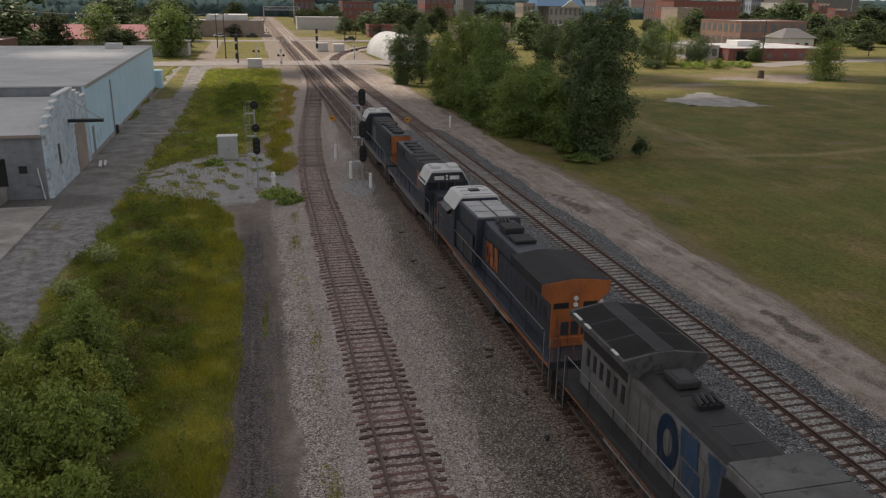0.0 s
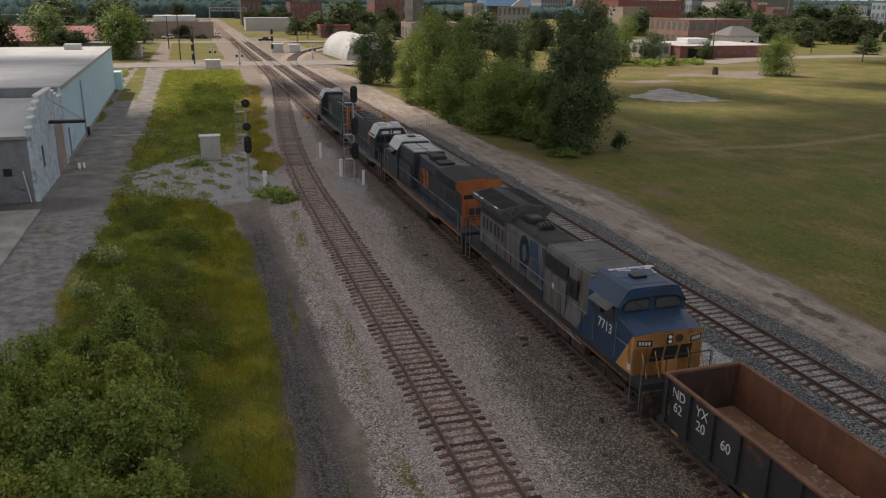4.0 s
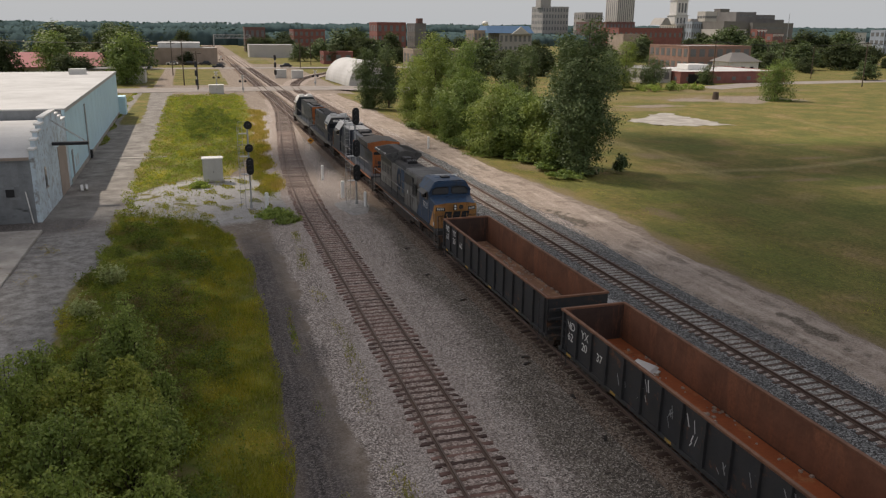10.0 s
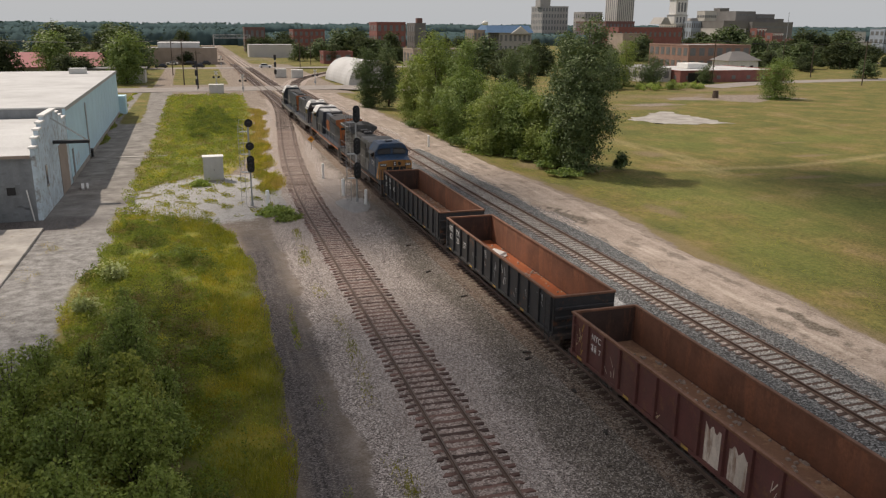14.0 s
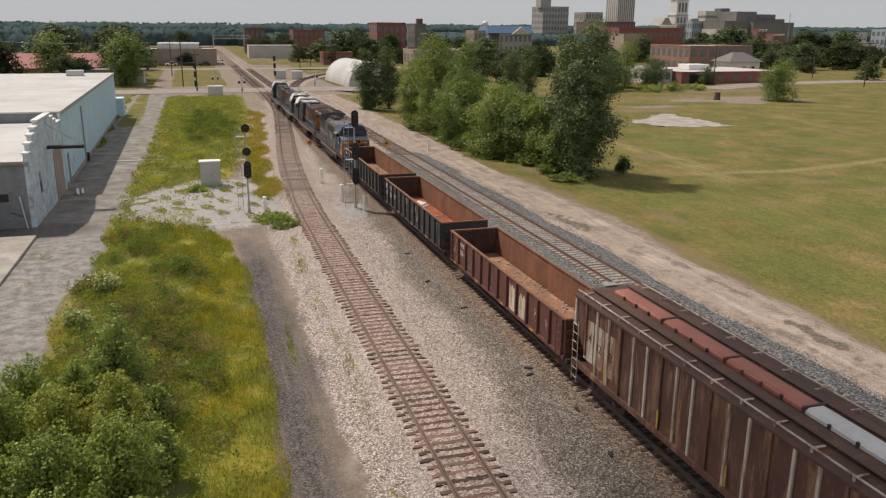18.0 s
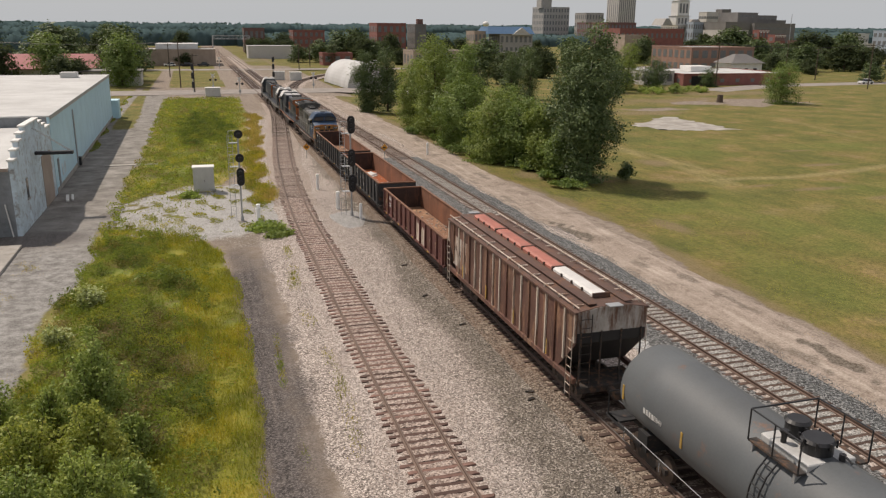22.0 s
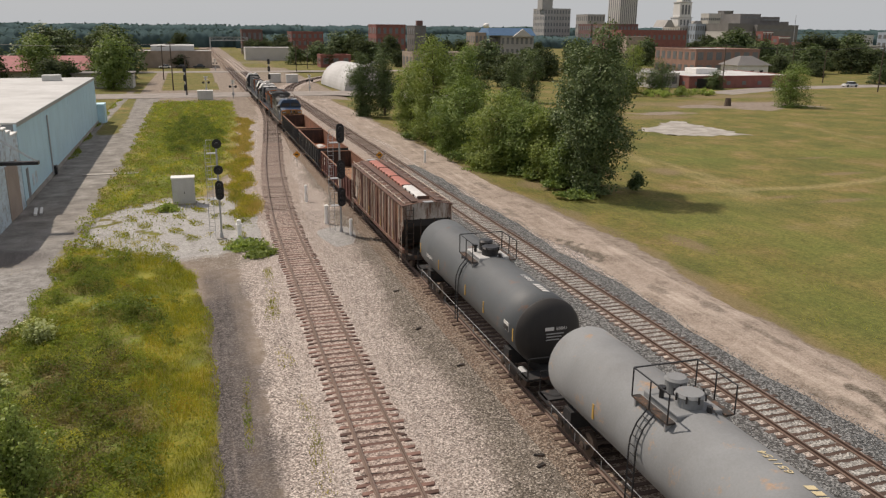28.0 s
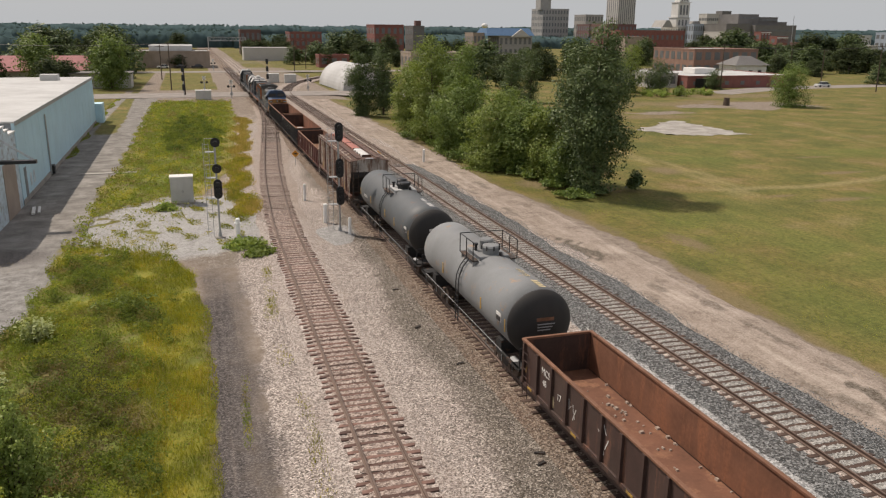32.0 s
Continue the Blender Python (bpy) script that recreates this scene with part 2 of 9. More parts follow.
    worn = _mix(nt, lsep.outputs[1], worn, _ramp(nt, mid, [(0.34, (0.115, 0.108, 0.1)), (0.5, (0.225, 0.216, 0.205)), (0.66, (0.36, 0.35, 0.335))]))
    worn = _mix(nt, 0.2, worn, _ramp(nt, tone, [(0.0, (0.1, 0.093, 0.085)), (1.0, (0.55, 0.53, 0.5))]))
    col = _mix(nt, weight(lsep.outputs[0], 0.25, 0.6), col, worn)
    col = _mix(nt, weight(sep.outputs[2], 0.12, 0.88), col, cinder)
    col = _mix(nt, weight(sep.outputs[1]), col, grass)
    nt.links.new(col, b.inputs["Base Color"])
    b.inputs["Roughness"].default_value = 0.95
    b.inputs["Specular IOR Level"].default_value = 0.15
    _bump(nt, b, _mix(nt, 0.5, fine, mid), 0.7, 0.06)
    return m


def packed_dirt():
    """A driven dirt road: long ruts, damp brown patches, loose stones."""
    m, nt, b, tc = _base("packed_dirt")
    co = tc.outputs["Object"]
    rut, mid = _noise(nt, 1.0, 5, 0.65, co, (1.5, 0.1, 1.0)), _noise(nt, 0.45, 7, 0.75, co)
    tone, height = _stones(nt, co, 13.0)
    col = _ramp(nt, rut, [(0.3, (0.17, 0.125, 0.094)), (0.45, (0.27, 0.21, 0.168)), (0.54, (0.34, 0.275, 0.228)), (0.64, (0.54, 0.46, 0.39))])
    col = _mix(nt, 0.55, col, _ramp(nt, mid, [(0.38, (0.10, 0.072, 0.05)), (0.45, (0.26, 0.21, 0.168)), (0.64, (0.44, 0.365, 0.31))]))
    silt = nt.nodes.new("ShaderNodeVertexColor")
    silt.layer_name = "hollows"
    col = _mix(nt, _ramp(nt, _mix(nt, 0.35, silt.outputs["Color"], _noise(nt, 3.0, 5, 0.7, co)), [(0.3, (0, 0, 0)), (0.62, (0.9, 0.9, 0.9))]), col, (0.06, 0.047, 0.03))
    wet = _noise(nt, 0.3, 5, 0.6, co, (1.3, 0.5, 1.0))
    col = _mix(nt, _ramp(nt, wet, [(0.30, (0.75, 0.75, 0.75)), (0.38, (0, 0, 0))]), col, (0.105, 0.08, 0.06))
    col = _mix(nt, _ramp(nt, wet, [(0.62, (0, 0, 0)), (0.72, (0.55, 0.55, 0.55))]), col, (0.52, 0.46, 0.40))
    col = _mix(nt, 0.25, col, _ramp(nt, tone, [(0, (0.10, 0.08, 0.065)), (1, (0.6, 0.54, 0.48))]))
    nt.links.new(col, b.inputs["Base Color"])
    b.inputs["Roughness"].default_value = 0.95
    b.inputs["Specular IOR Level"].default_value = 0.15
    _bump(nt, b, mid, 0.5, 0.08)
    return m


def ballast_material(name, tones, rusty, scale=15.0):
    m, nt, b, tc = _base(name)
    co = tc.outputs["Object"]
    tone, height = _stones(nt, co, scale)
    mid, broad = _noise(nt, 1.3, 5, 0.65, co), _noise(nt, 0.25, 4, 0.6, co)
    col = _ramp(nt, tone, [(0.0, tones[0]), (0.5, tones[1]), (1.0, tones[2])])
    col = _mix(nt, 0.28, col, _ramp(nt, mid, [(0.3, tuple((u + v) / 2 for u, v in zip(tones[0], tones[1]))), (0.7, tones[1])]))
    col = _mix(nt, _ramp(nt, broad, [(0.35, (0, 0, 0)), (0.75, (rusty, rusty, rusty))]), col, (0.20, 0.12, 0.085))
    nt.links.new(col, b.inputs["Base Color"])
    b.inputs["Roughness"].default_value = 0.95
    b.inputs["Specular IOR Level"].default_value = 0.2
    _bump(nt, b, height, 0.6, 0.03)
    return m


def glass_material(name, tint=(0.02, 0.025, 0.03)):
    m, nt, b, tc = _base(name)
    b.inputs["Base Color"].default_value = (*tint, 1)
    b.inputs["Roughness"].default_value = 0.06
    b.inputs["Specular IOR Level"].default_value = 0.7
    return m


M = {
    "ground": ground_material(),
    "ballast_light": ballast_material("ballast_light", [(0.10, 0.083, 0.072), (0.41, 0.352, 0.313), (0.82, 0.735, 0.67)], 0.2, 18.0),
    "ballast_dark": ballast_material("ballast_dark", [(0.025, 0.019, 0.015), (0.17, 0.13, 0.10), (0.52, 0.44, 0.36)], 0.5),
    "ballast_brown": ballast_material("ballast_brown", [(0.12, 0.098, 0.083), (0.35, 0.295, 0.255), (0.62, 0.545, 0.485)], 0.25),
    "ballast_crib": ballast_material("ballast_crib", [(0.10, 0.078, 0.067), (0.37, 0.295, 0.255), (0.70, 0.59, 0.52)], 0.2),
    "ballast_pale": ballast_material("ballast_pale", [(0.12, 0.12, 0.117), (0.33, 0.33, 0.325), (0.7, 0.7, 0.69)], 0.05),
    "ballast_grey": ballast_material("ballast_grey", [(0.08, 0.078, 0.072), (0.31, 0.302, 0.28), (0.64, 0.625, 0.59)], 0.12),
    "ballast_blue": ballast_material("ballast_blue", [(0.016, 0.0165, 0.0165), (0.105, 0.108, 0.107), (0.44, 0.445, 0.44)], 0.08),
    "rail": surface("rail_steel", (0.15, 0.10, 0.078), 0.7, 0.1, 0.3, 0.8, 25),
    "rail_shine": surface("rail_running_surface", (0.34, 0.31, 0.29), 0.35, 0.8, 0.15, 0.8, 25, bump=0.05),
    "rail_rust": surface("rail_rusty_head", (0.155, 0.108, 0.086), 0.6, 0.2, 0.25, 0.8, 25, bump=0.05),
    "tie": surface("tie_wood", (0.225, 0.13, 0.104), 0.9, 0, 0.45, 2.0, 30, bump=0.4, obrand=0.7),
    "tie_dark": surface("tie_dark_wood", (0.105, 0.066, 0.05), 0.9, 0, 0.4, 2.0, 30, bump=0.4, obrand=0.4),
    "tie_dusty": surface("tie_dusty_wood", (0.25, 0.18, 0.148), 0.9, 0, 0.4, 2.0, 30, bump=0.4, obrand=0.35),
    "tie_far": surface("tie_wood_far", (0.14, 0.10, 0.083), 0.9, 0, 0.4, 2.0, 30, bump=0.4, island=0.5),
    "asphalt": surface("asphalt", (0.27, 0.24, 0.215), 0.9, 0, 0.3, 0.4, 30, bump=0.3),
    "concrete": surface("concrete", (0.39, 0.365, 0.33), 0.9, 0, 0.3, 0.5, 20, rust=0.15, rust_c=(0.22, 0.17, 0.12), dirt=0.5, bump=0.2),
    "shed_blue": surface("shed_blue_paint", (0.54, 0.755, 0.85), 0.75, 0, 0.08, 0.35, 8, dirt=0.07, bump=0.1),
    "block_pale": surface("painted_block", (0.56, 0.66, 0.72), 0.85, 0, 0.22, 0.8, 9, rust=0.35, rust_c=(0.30, 0.31, 0.31), bump=0.3),
    "brick_grey": surface("painted_brick_grey", (0.30, 0.32, 0.335), 0.85, 0, 0.2, 0.9, 12, dirt=0.4, obrand=0.2),
    "roof_white": surface("white_roof_membrane", (0.56, 0.56, 0.55), 0.75, 0, 0.1, 0.25, 5, dirt=0.3, bump=0.05),
    "roof_grey": surface("roof_grey", (0.42, 0.42, 0.41), 0.8, 0, 0.12, 0.3, 8),
    "steel_grey": surface("galvanised_steel", (0.42, 0.43, 0.44), 0.5, 0.5, 0.15, 2, 20),
    "alu": surface("aluminium_cabinet", (0.55, 0.55, 0.53), 0.5, 0.2, 0.08, 1.2, 15, dirt=0.15),
    "black": surface("black_paint", (0.018, 0.018, 0.02), 0.45, 0, 0.3, 2, 20),
    "white_paint": surface("white_paint", (0.82, 0.81, 0.78), 0.6, 0, 0.1, 1.5, 15, dirt=0.2),
    "yellow": surface("yellow_paint", (0.5, 0.31, 0.06), 0.6, 0, 0.3, 3, 15, dirt=0.6),
    "orange_sign": surface("orange_sign", (0.75, 0.33, 0.03), 0.5, 0, 0.1, 2, 15),
    "rail_paint": surface("dusty_handrail_paint", (0.26, 0.25, 0.24), 0.6, 0, 0.3, 1.5, 15, dirt=0.5),
    "glass": glass_material("dark_glass"),
    # the sky's grey reflection in the windscreens is put into this tint
    "glass_grey": glass_material("sky_grey_windscreen", (0.075, 0.08, 0.082)),
    "navy": surface("loco_navy", (0.028, 0.038, 0.056), 0.5, 0, 0.35, 0.9, 14, rust=0.2, rust_c=(0.07, 0.06, 0.05), streak=True, dirt=0.5),
    "loco_orange": surface("loco_orange", (0.46, 0.135, 0.03), 0.5, 0, 0.3, 1.0, 14, rust=0.28, rust_c=(0.11, 0.05, 0.03), streak=True, dirt=0.7),
    "loco_yellow": surface("loco_yellow", (0.64, 0.315, 0.095), 0.55, 0, 0.3, 1.0, 14, rust=0.22, rust_c=(0.2, 0.1, 0.05), streak=True, dirt=0.4),
    "sill_rust": surface("faded_orange_stripe", (0.30, 0.11, 0.04), 0.6, 0, 0.3, 1.4, 14, rust=0.45, rust_c=(0.06, 0.04, 0.03), dirt=0.6),
    "loco_grey": surface("loco_grey", (0.17, 0.17, 0.165), 0.5, 0, 0.35, 0.9, 14, rust=0.3, rust_c=(0.075, 0.06, 0.05), streak=True, dirt=0.9),
    "loco_blue": surface("loco_blue", (0.015, 0.053, 0.118), 0.45, 0, 0.3, 0.9, 14, rust=0.25, rust_c=(0.028, 0.036, 0.05), streak=True, dirt=0.3),
    "emblem_blue": surface("emblem_blue", (0.024, 0.062, 0.125), 0.55, 0, 0.3, 1.2, 12, rust=0.3, rust_c=(0.09, 0.09, 0.09), streak=True, dirt=0.3),
    "loco_deep": surface("loco_deep_blue", (0.018, 0.03, 0.044), 0.5, 0, 0.3, 0.7, 12, dirt=0.4),
    "roof_pale": surface("pale_roof_panel", (0.50, 0.50, 0.49), 0.6, 0, 0.12, 0.8, 10, dirt=0.35),
    "wing_rim": surface("sooty_radiator_rim", (0.085, 0.085, 0.083), 0.7, 0, 0.5, 1.1, 14, rust=0.3, rust_c=(0.03, 0.03, 0.03), dirt=0.5),
    "soot_black": surface("sooty_black_roof", (0.014, 0.014, 0.015), 0.8, 0, 0.4, 0.7, 10, dirt=0.15),
    "soot": surface("sooty_roof", (0.03, 0.03, 0.031), 0.75, 0, 0.45, 0.6, 10, dirt=0.3),
    "roof_panel": surface("dusty_roof_panel", (0.115, 0.115, 0.11), 0.65, 0, 0.45, 0.9, 12, rust=0.2, rust_c=(0.05, 0.047, 0.045), dirt=0.5),
    "under": surface("underframe", (0.04, 0.034, 0.03), 0.8, 0.1, 0.4, 1.6, 15, rust=0.42, rust_c=(0.12, 0.068, 0.042)),
    "wheel": surface("wheel_steel", (0.10, 0.075, 0.06), 0.6, 0.4, 0.3, 3, 20),
    "gon_black": surface("gondola_black", (0.032, 0.033, 0.036), 0.6, 0, 0.35, 0.8, 12, rust=0.12, dirt=0.4),
    "gon_red": surface("gondola_red", (0.13, 0.045, 0.038), 0.65, 0, 0.3, 0.8, 12, rust=0.25, dirt=0.4),
    "gon_rust": surface("rusty_inside", (0.20, 0.09, 0.052), 0.85, 0, 0.4, 0.55, 9, rust=0.42, rust_c=(0.25, 0.105, 0.055), streak=True),
    "gon_dark_end": surface("dark_inner_end", (0.06, 0.036, 0.028), 0.85, 0, 0.45, 0.8, 9, rust=0.3, rust_c=(0.14, 0.065, 0.04), streak=True),
    "gon_floor": surface("rusty_floor", (0.25, 0.135, 0.08), 0.9, 0, 0.35, 0.6, 8, rust=0.4, rust_c=(0.36, 0.22, 0.13)),
    "gon_umber": surface("gondola_umber", (0.062, 0.033, 0.027), 0.65, 0, 0.35, 0.8, 12, rust=0.3, rust_c=(0.15, 0.07, 0.045), streak=True, dirt=0.4),
    "gon_floor_brown": surface("rusty_floor_brown", (0.17, 0.078, 0.047), 0.9, 0, 0.4, 0.6, 8, rust=0.35, rust_c=(0.24, 0.12, 0.07)),
    "gon_floor_hot": surface("rusty_floor_bright", (0.28, 0.075, 0.022), 0.9, 0, 0.35, 0.6, 8, rust=0.3, rust_c=(0.34, 0.13, 0.05)),
    "rim_rust": surface("rusty_rim", (0.20, 0.095, 0.055), 0.75, 0, 0.35, 1.0, 10, rust=0.4),
    "hop_brown": surface("hopper_brown", (0.115, 0.05, 0.036), 0.7, 0, 0.45, 0.9, 12, rust=0.4, rust_c=(0.27, 0.15, 0.09), streak=True, dirt=0.45),
    "hop_roof": surface("hopper_roof", (0.115, 0.06, 0.045), 0.75, 0, 0.35, 0.6, 10, rust=0.3, dirt=0.4),
    "hop_end": surface("hopper_stained_end", (0.46, 0.42, 0.38), 0.75, 0, 0.3, 0.9, 10, rust=0.55, rust_c=(0.15, 0.075, 0.045), streak=True, dirt=0.6),
    "hop_pale": surface("hopper_pale_rib", (0.58, 0.5, 0.42), 0.7, 0, 0.3, 0.9, 10, rust=0.42, rust_c=(0.25, 0.15, 0.10), streak=True),
    "cream_paint": surface("cream_paint", (0.66, 0.55, 0.33), 0.6, 0, 0.2, 1.5, 15, dirt=0.2),
    "hop_worn": surface("hopper_worn_panel", (0.56, 0.50, 0.44), 0.7, 0, 0.25, 1.6, 10, rust=0.62, rust_c=(0.24, 0.13, 0.085), streak=True),
    "hatch_red": surface("hatch_red", (0.42, 0.15, 0.11), 0.6, 0, 0.2, 0.9, 10, dirt=0.25),
    "hatch_white": surface("hatch_white", (0.68, 0.67, 0.65), 0.6, 0, 0.08, 0.9, 10, dirt=0.2),
    "tank_dark": surface("tank_dark_grey", (0.098, 0.108, 0.115), 0.6, 0, 0.15, 0.4, 14, rust=0.08, rust_c=(0.16, 0.09, 0.06), dirt=0.2, bump=0.04),
    "tank_light": surface("tank_light_grey", (0.235, 0.245, 0.252), 0.8, 0, 0.12, 0.4, 14, rust=0.12, rust_c=(0.34, 0.22, 0.13), dirt=0.3, bump=0.04),
    "post_white": surface("post_white", (0.9, 0.9, 0.88), 0.6, 0, 0.04, 2, 15, bump=0.02),
    "tank_under": surface("tank_underframe", (0.02, 0.02, 0.021), 0.7, 0, 0.4, 1.2, 15, rust=0.18, rust_c=(0.10, 0.055, 0.035)),
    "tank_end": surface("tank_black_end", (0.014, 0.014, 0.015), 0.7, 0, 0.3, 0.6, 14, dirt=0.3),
    "bark": surface("bark", (0.10, 0.075, 0.055), 0.95, 0, 0.3, 3, 20, bump=0.6),
    "leaf_mid": leaves("leaf_mid", (0.12, 0.18, 0.045), (0.37, 0.43, 0.12)),
    "leaf_dark": leaves("leaf_dark", (0.045, 0.078, 0.03), (0.20, 0.255, 0.105), through_fac=0.2),
    "leaf_bright": leaves("leaf_bright", (0.20, 0.29, 0.07), (0.50, 0.58, 0.17), through_fac=0.42),
    "leaf_bush": leaves("leaf_bush", (0.17, 0.24, 0.055), (0.50, 0.56, 0.15), through_fac=0.36),
    "leaf_bush_dark": leaves("leaf_bush_dark", (0.14, 0.205, 0.05), (0.46, 0.54, 0.15), (0.7, 0.68, 0.32), through_fac=0.34),
    "leaf_bush_yellow": leaves("leaf_bush_yellow", (0.21, 0.27, 0.055), (0.58, 0.58, 0.15), (0.6, 0.5, 0.14), through_fac=0.4),
    "leaf_grove": leaves("leaf_grove", (0.09, 0.15, 0.042), (0.31, 0.39, 0.115)),
    "leaf_pale": leaves("leaf_pale", (0.32, 0.38, 0.15), (0.62, 0.64, 0.34), (0.5, 0.45, 0.2)),
    "leaf_town": leaves("leaf_town", (0.05, 0.07, 0.04), (0.13, 0.155, 0.075), patch_scale=0.2, gloss=0.03),
    # far leaves are tinted bluish: the haze of distance is put into their colour
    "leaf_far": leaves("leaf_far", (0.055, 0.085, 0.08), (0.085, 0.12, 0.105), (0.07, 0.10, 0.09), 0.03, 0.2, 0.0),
    "weed": weed_leaves("weed_blades", HERB),
    "weed_brown": weed_leaves("weed_brown", [(0.36, (0.30, 0.235, 0.13)), (0.5, (0.19, 0.18, 0.075)), (0.64, (0.15, 0.185, 0.06))], 0.4),
    "weed_dark": weed_leaves("weed_dark", [(0.36, (0.13, 0.185, 0.05)), (0.5, (0.20, 0.255, 0.06)), (0.64, (0.32, 0.34, 0.08))], 0.5),
    "weed_gold": weed_leaves("weed_dry", GOLD),
    "weed_lush": weed_leaves("weed_lush", LUSH),
    # red and orange town bricks are greyed, with aerial haze put into the colour
    "brick_red": surface("brick_red", (0.25, 0.10, 0.085), 0.85, 0, 0.2, 0.5, 9),
    "brick_dark": surface("brick_dark", (0.17, 0.095, 0.085), 0.85, 0, 0.2, 0.4, 9),
    "brick_orange": surface("brick_orange", (0.30, 0.185, 0.145), 0.85, 0, 0.15, 0.4, 9),
    "brick_tan": surface("brick_tan", (0.36, 0.29, 0.24), 0.85, 0, 0.2, 0.4, 9),
    "stone_grey": surface("stone_grey", (0.36, 0.345, 0.325), 0.85, 0, 0.15, 0.2, 6),
    "stone_dark": surface("stone_dark", (0.18, 0.172, 0.165), 0.85, 0, 0.15, 0.2, 6),
    "stone_pale": surface("stone_pale", (0.52, 0.50, 0.47), 0.85, 0, 0.1, 0.2, 6),
    "clad_blue": surface("blue_grey_cladding", (0.34, 0.39, 0.46), 0.7, 0, 0.12, 0.3, 6),
    "tower_white": surface("white_stone", (0.66, 0.65, 0.63), 0.8, 0, 0.1, 0.3, 6),
    "pink": surface("pink_siding", (0.42, 0.17, 0.17), 0.8, 0, 0.12, 0.5, 8),
    "blue_roof": surface("blue_roof", (0.08, 0.16, 0.28), 0.6, 0, 0.12, 0.5, 8),
    # blue-green canopy tone has distance haze painted into its base colour
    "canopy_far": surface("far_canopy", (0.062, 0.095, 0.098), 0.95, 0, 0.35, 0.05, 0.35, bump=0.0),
    # town windows are lightened from black, again haze painted as colour
    "window_far": surface("far_window", (0.15, 0.155, 0.16), 0.3, 0, 0.3, 0.5, 3, bump=0),
    "far_wood": surface("far_wood", (0.045, 0.062, 0.04), 0.95, 0, 0.4, 0.03, 0.4, bump=0.0),
}
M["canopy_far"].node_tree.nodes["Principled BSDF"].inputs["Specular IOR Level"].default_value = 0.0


# ---- mesh helpers ----
def box(bm, x0, x1, y0, y1, z0, z1, top=(0, 0), shift=(0, 0)):
    """A box; top: how far its upper face draws in on x and y; shift: how far the upper face moves."""
    tx, ty = top
    sx, sy = shift
    v = [bm.verts.new(p) for p in ((x0, y0, z0), (x1, y0, z0), (x1, y1, z0), (x0, y1, z0),
         (x0 + tx + sx, y0 + ty + sy, z1), (x1 - tx + sx, y0 + ty + sy, z1), (x1 - tx + sx, y1 - ty + sy, z1), (x0 + tx + sx, y1 - ty + sy, z1))]
    for f in ((0, 3, 2, 1), (4, 5, 6, 7), (0, 1, 5, 4), (1, 2, 6, 5), (2, 3, 7, 6), (3, 0, 4, 7)):
        bm.faces.new([v[i] for i in f])
    return v


def tube(bm, p0, p1, r, seg=8, r1=None, caps=True):
    p0, p1 = Vector(p0), Vector(p1)
    q = (p1 - p0).to_track_quat("Z", "Y")
    rings = []
    for p, rr in ((p0, r), (p1, r if r1 is None else r1)):
        rings.append([bm.verts.new(p + q @ Vector((rr * math.cos(a * math.tau / seg), rr * math.sin(a * math.tau / seg), 0))) for a in range(seg)])
    for a in range(seg):
        bm.faces.new((rings[0][a], rings[0][(a + 1) % seg], rings[1][(a + 1) % seg], rings[1][a]))
    if caps:
        bm.faces.new(list(reversed(rings[0])))
        bm.faces.new(rings[1])


def prism(bm, outline, axis, a, b):
    """An outline of (u, v) swept from a to b along an axis: 'y' takes (x, z), 'x' takes (y, z), 'z' takes (x, y)."""
    def place(u, v, w):
        return {"y": (u, w, v), "x": (w, u, v), "z": (u, v, w)}[axis]
    lo, hi = [bm.verts.new(place(u, v, a)) for u, v in outline], [bm.verts.new(place(u, v, b)) for u, v in outline]
    n = len(outline)
    for i in range(n):
        bm.faces.new((lo[i], lo[(i + 1) % n], hi[(i + 1) % n], hi[i]))
    bm.faces.new(list(reversed(lo)))
    bm.faces.new(hi)


def done(bm, bevel=0.0):
    if bevel:
        bmesh.ops.bevel(bm, geom=list(bm.edges), offset=bevel, segments=1, affect="EDGES", profile=0.6)
    bmesh.ops.recalc_face_normals(bm, faces=list(bm.faces))
    return bm


def mesh_of(bm, material, name="mesh", smooth=False):
    me = bpy.data.meshes.new(name)
    bm.to_mesh(me)
    bm.free()
    me.materials.append(material)
    if smooth:
        me.shade_smooth()
    return me


def part(name, bm, material, parent, label="", bevel=0.0, smooth=False):
    ob = new(name, mesh_of(done(bm, bevel), material, name, smooth))
    ob.parent = parent
    return tagged(ob, label) if label else ob


def boxed(name, material, parent, *dims, bevel=0.0, label="", **kw):
    bm = bmesh.new()
    box(bm, *dims, **kw)
    return part(name, bm, material, parent, label, bevel)


def shared(name, me, parent, m=None):
    ob = new(name, me)
    ob.parent = parent
    if m is not None:
        ob.matrix_basis = m
    return ob


def thing(name, label, category, m=None, group="", kind=""):
    ob = new(name)
    ob.empty_display_size = 0.3
    if m is not None:
        ob.matrix_basis = m
    return tagged(ob, label, category, group, kind)


def raw_mesh(name, verts, faces, material):
    me = bpy.data.meshes.new(name)
    me.from_pydata(verts, [], faces)
    me.materials.append(material)
    me.update()
    return me


def quads_mesh(name, corners, material):
    """Many loose quads from an array of n x 4 x 3 corners."""
    n = len(corners)
    me = bpy.data.meshes.new(name)
    me.vertices.add(n * 4)
    me.vertices.foreach_set("co", np.ascontiguousarray(corners, dtype=np.float32).reshape(-1))
    me.loops.add(n * 4)
    me.loops.foreach_set("vertex_index", np.arange(n * 4, dtype=np.int32))
    me.polygons.add(n)
    me.polygons.foreach_set("loop_start", np.arange(0, n * 4, 4, dtype=np.int32))
    me.materials.append(material)
    me.update(calc_edges=True)
    return me


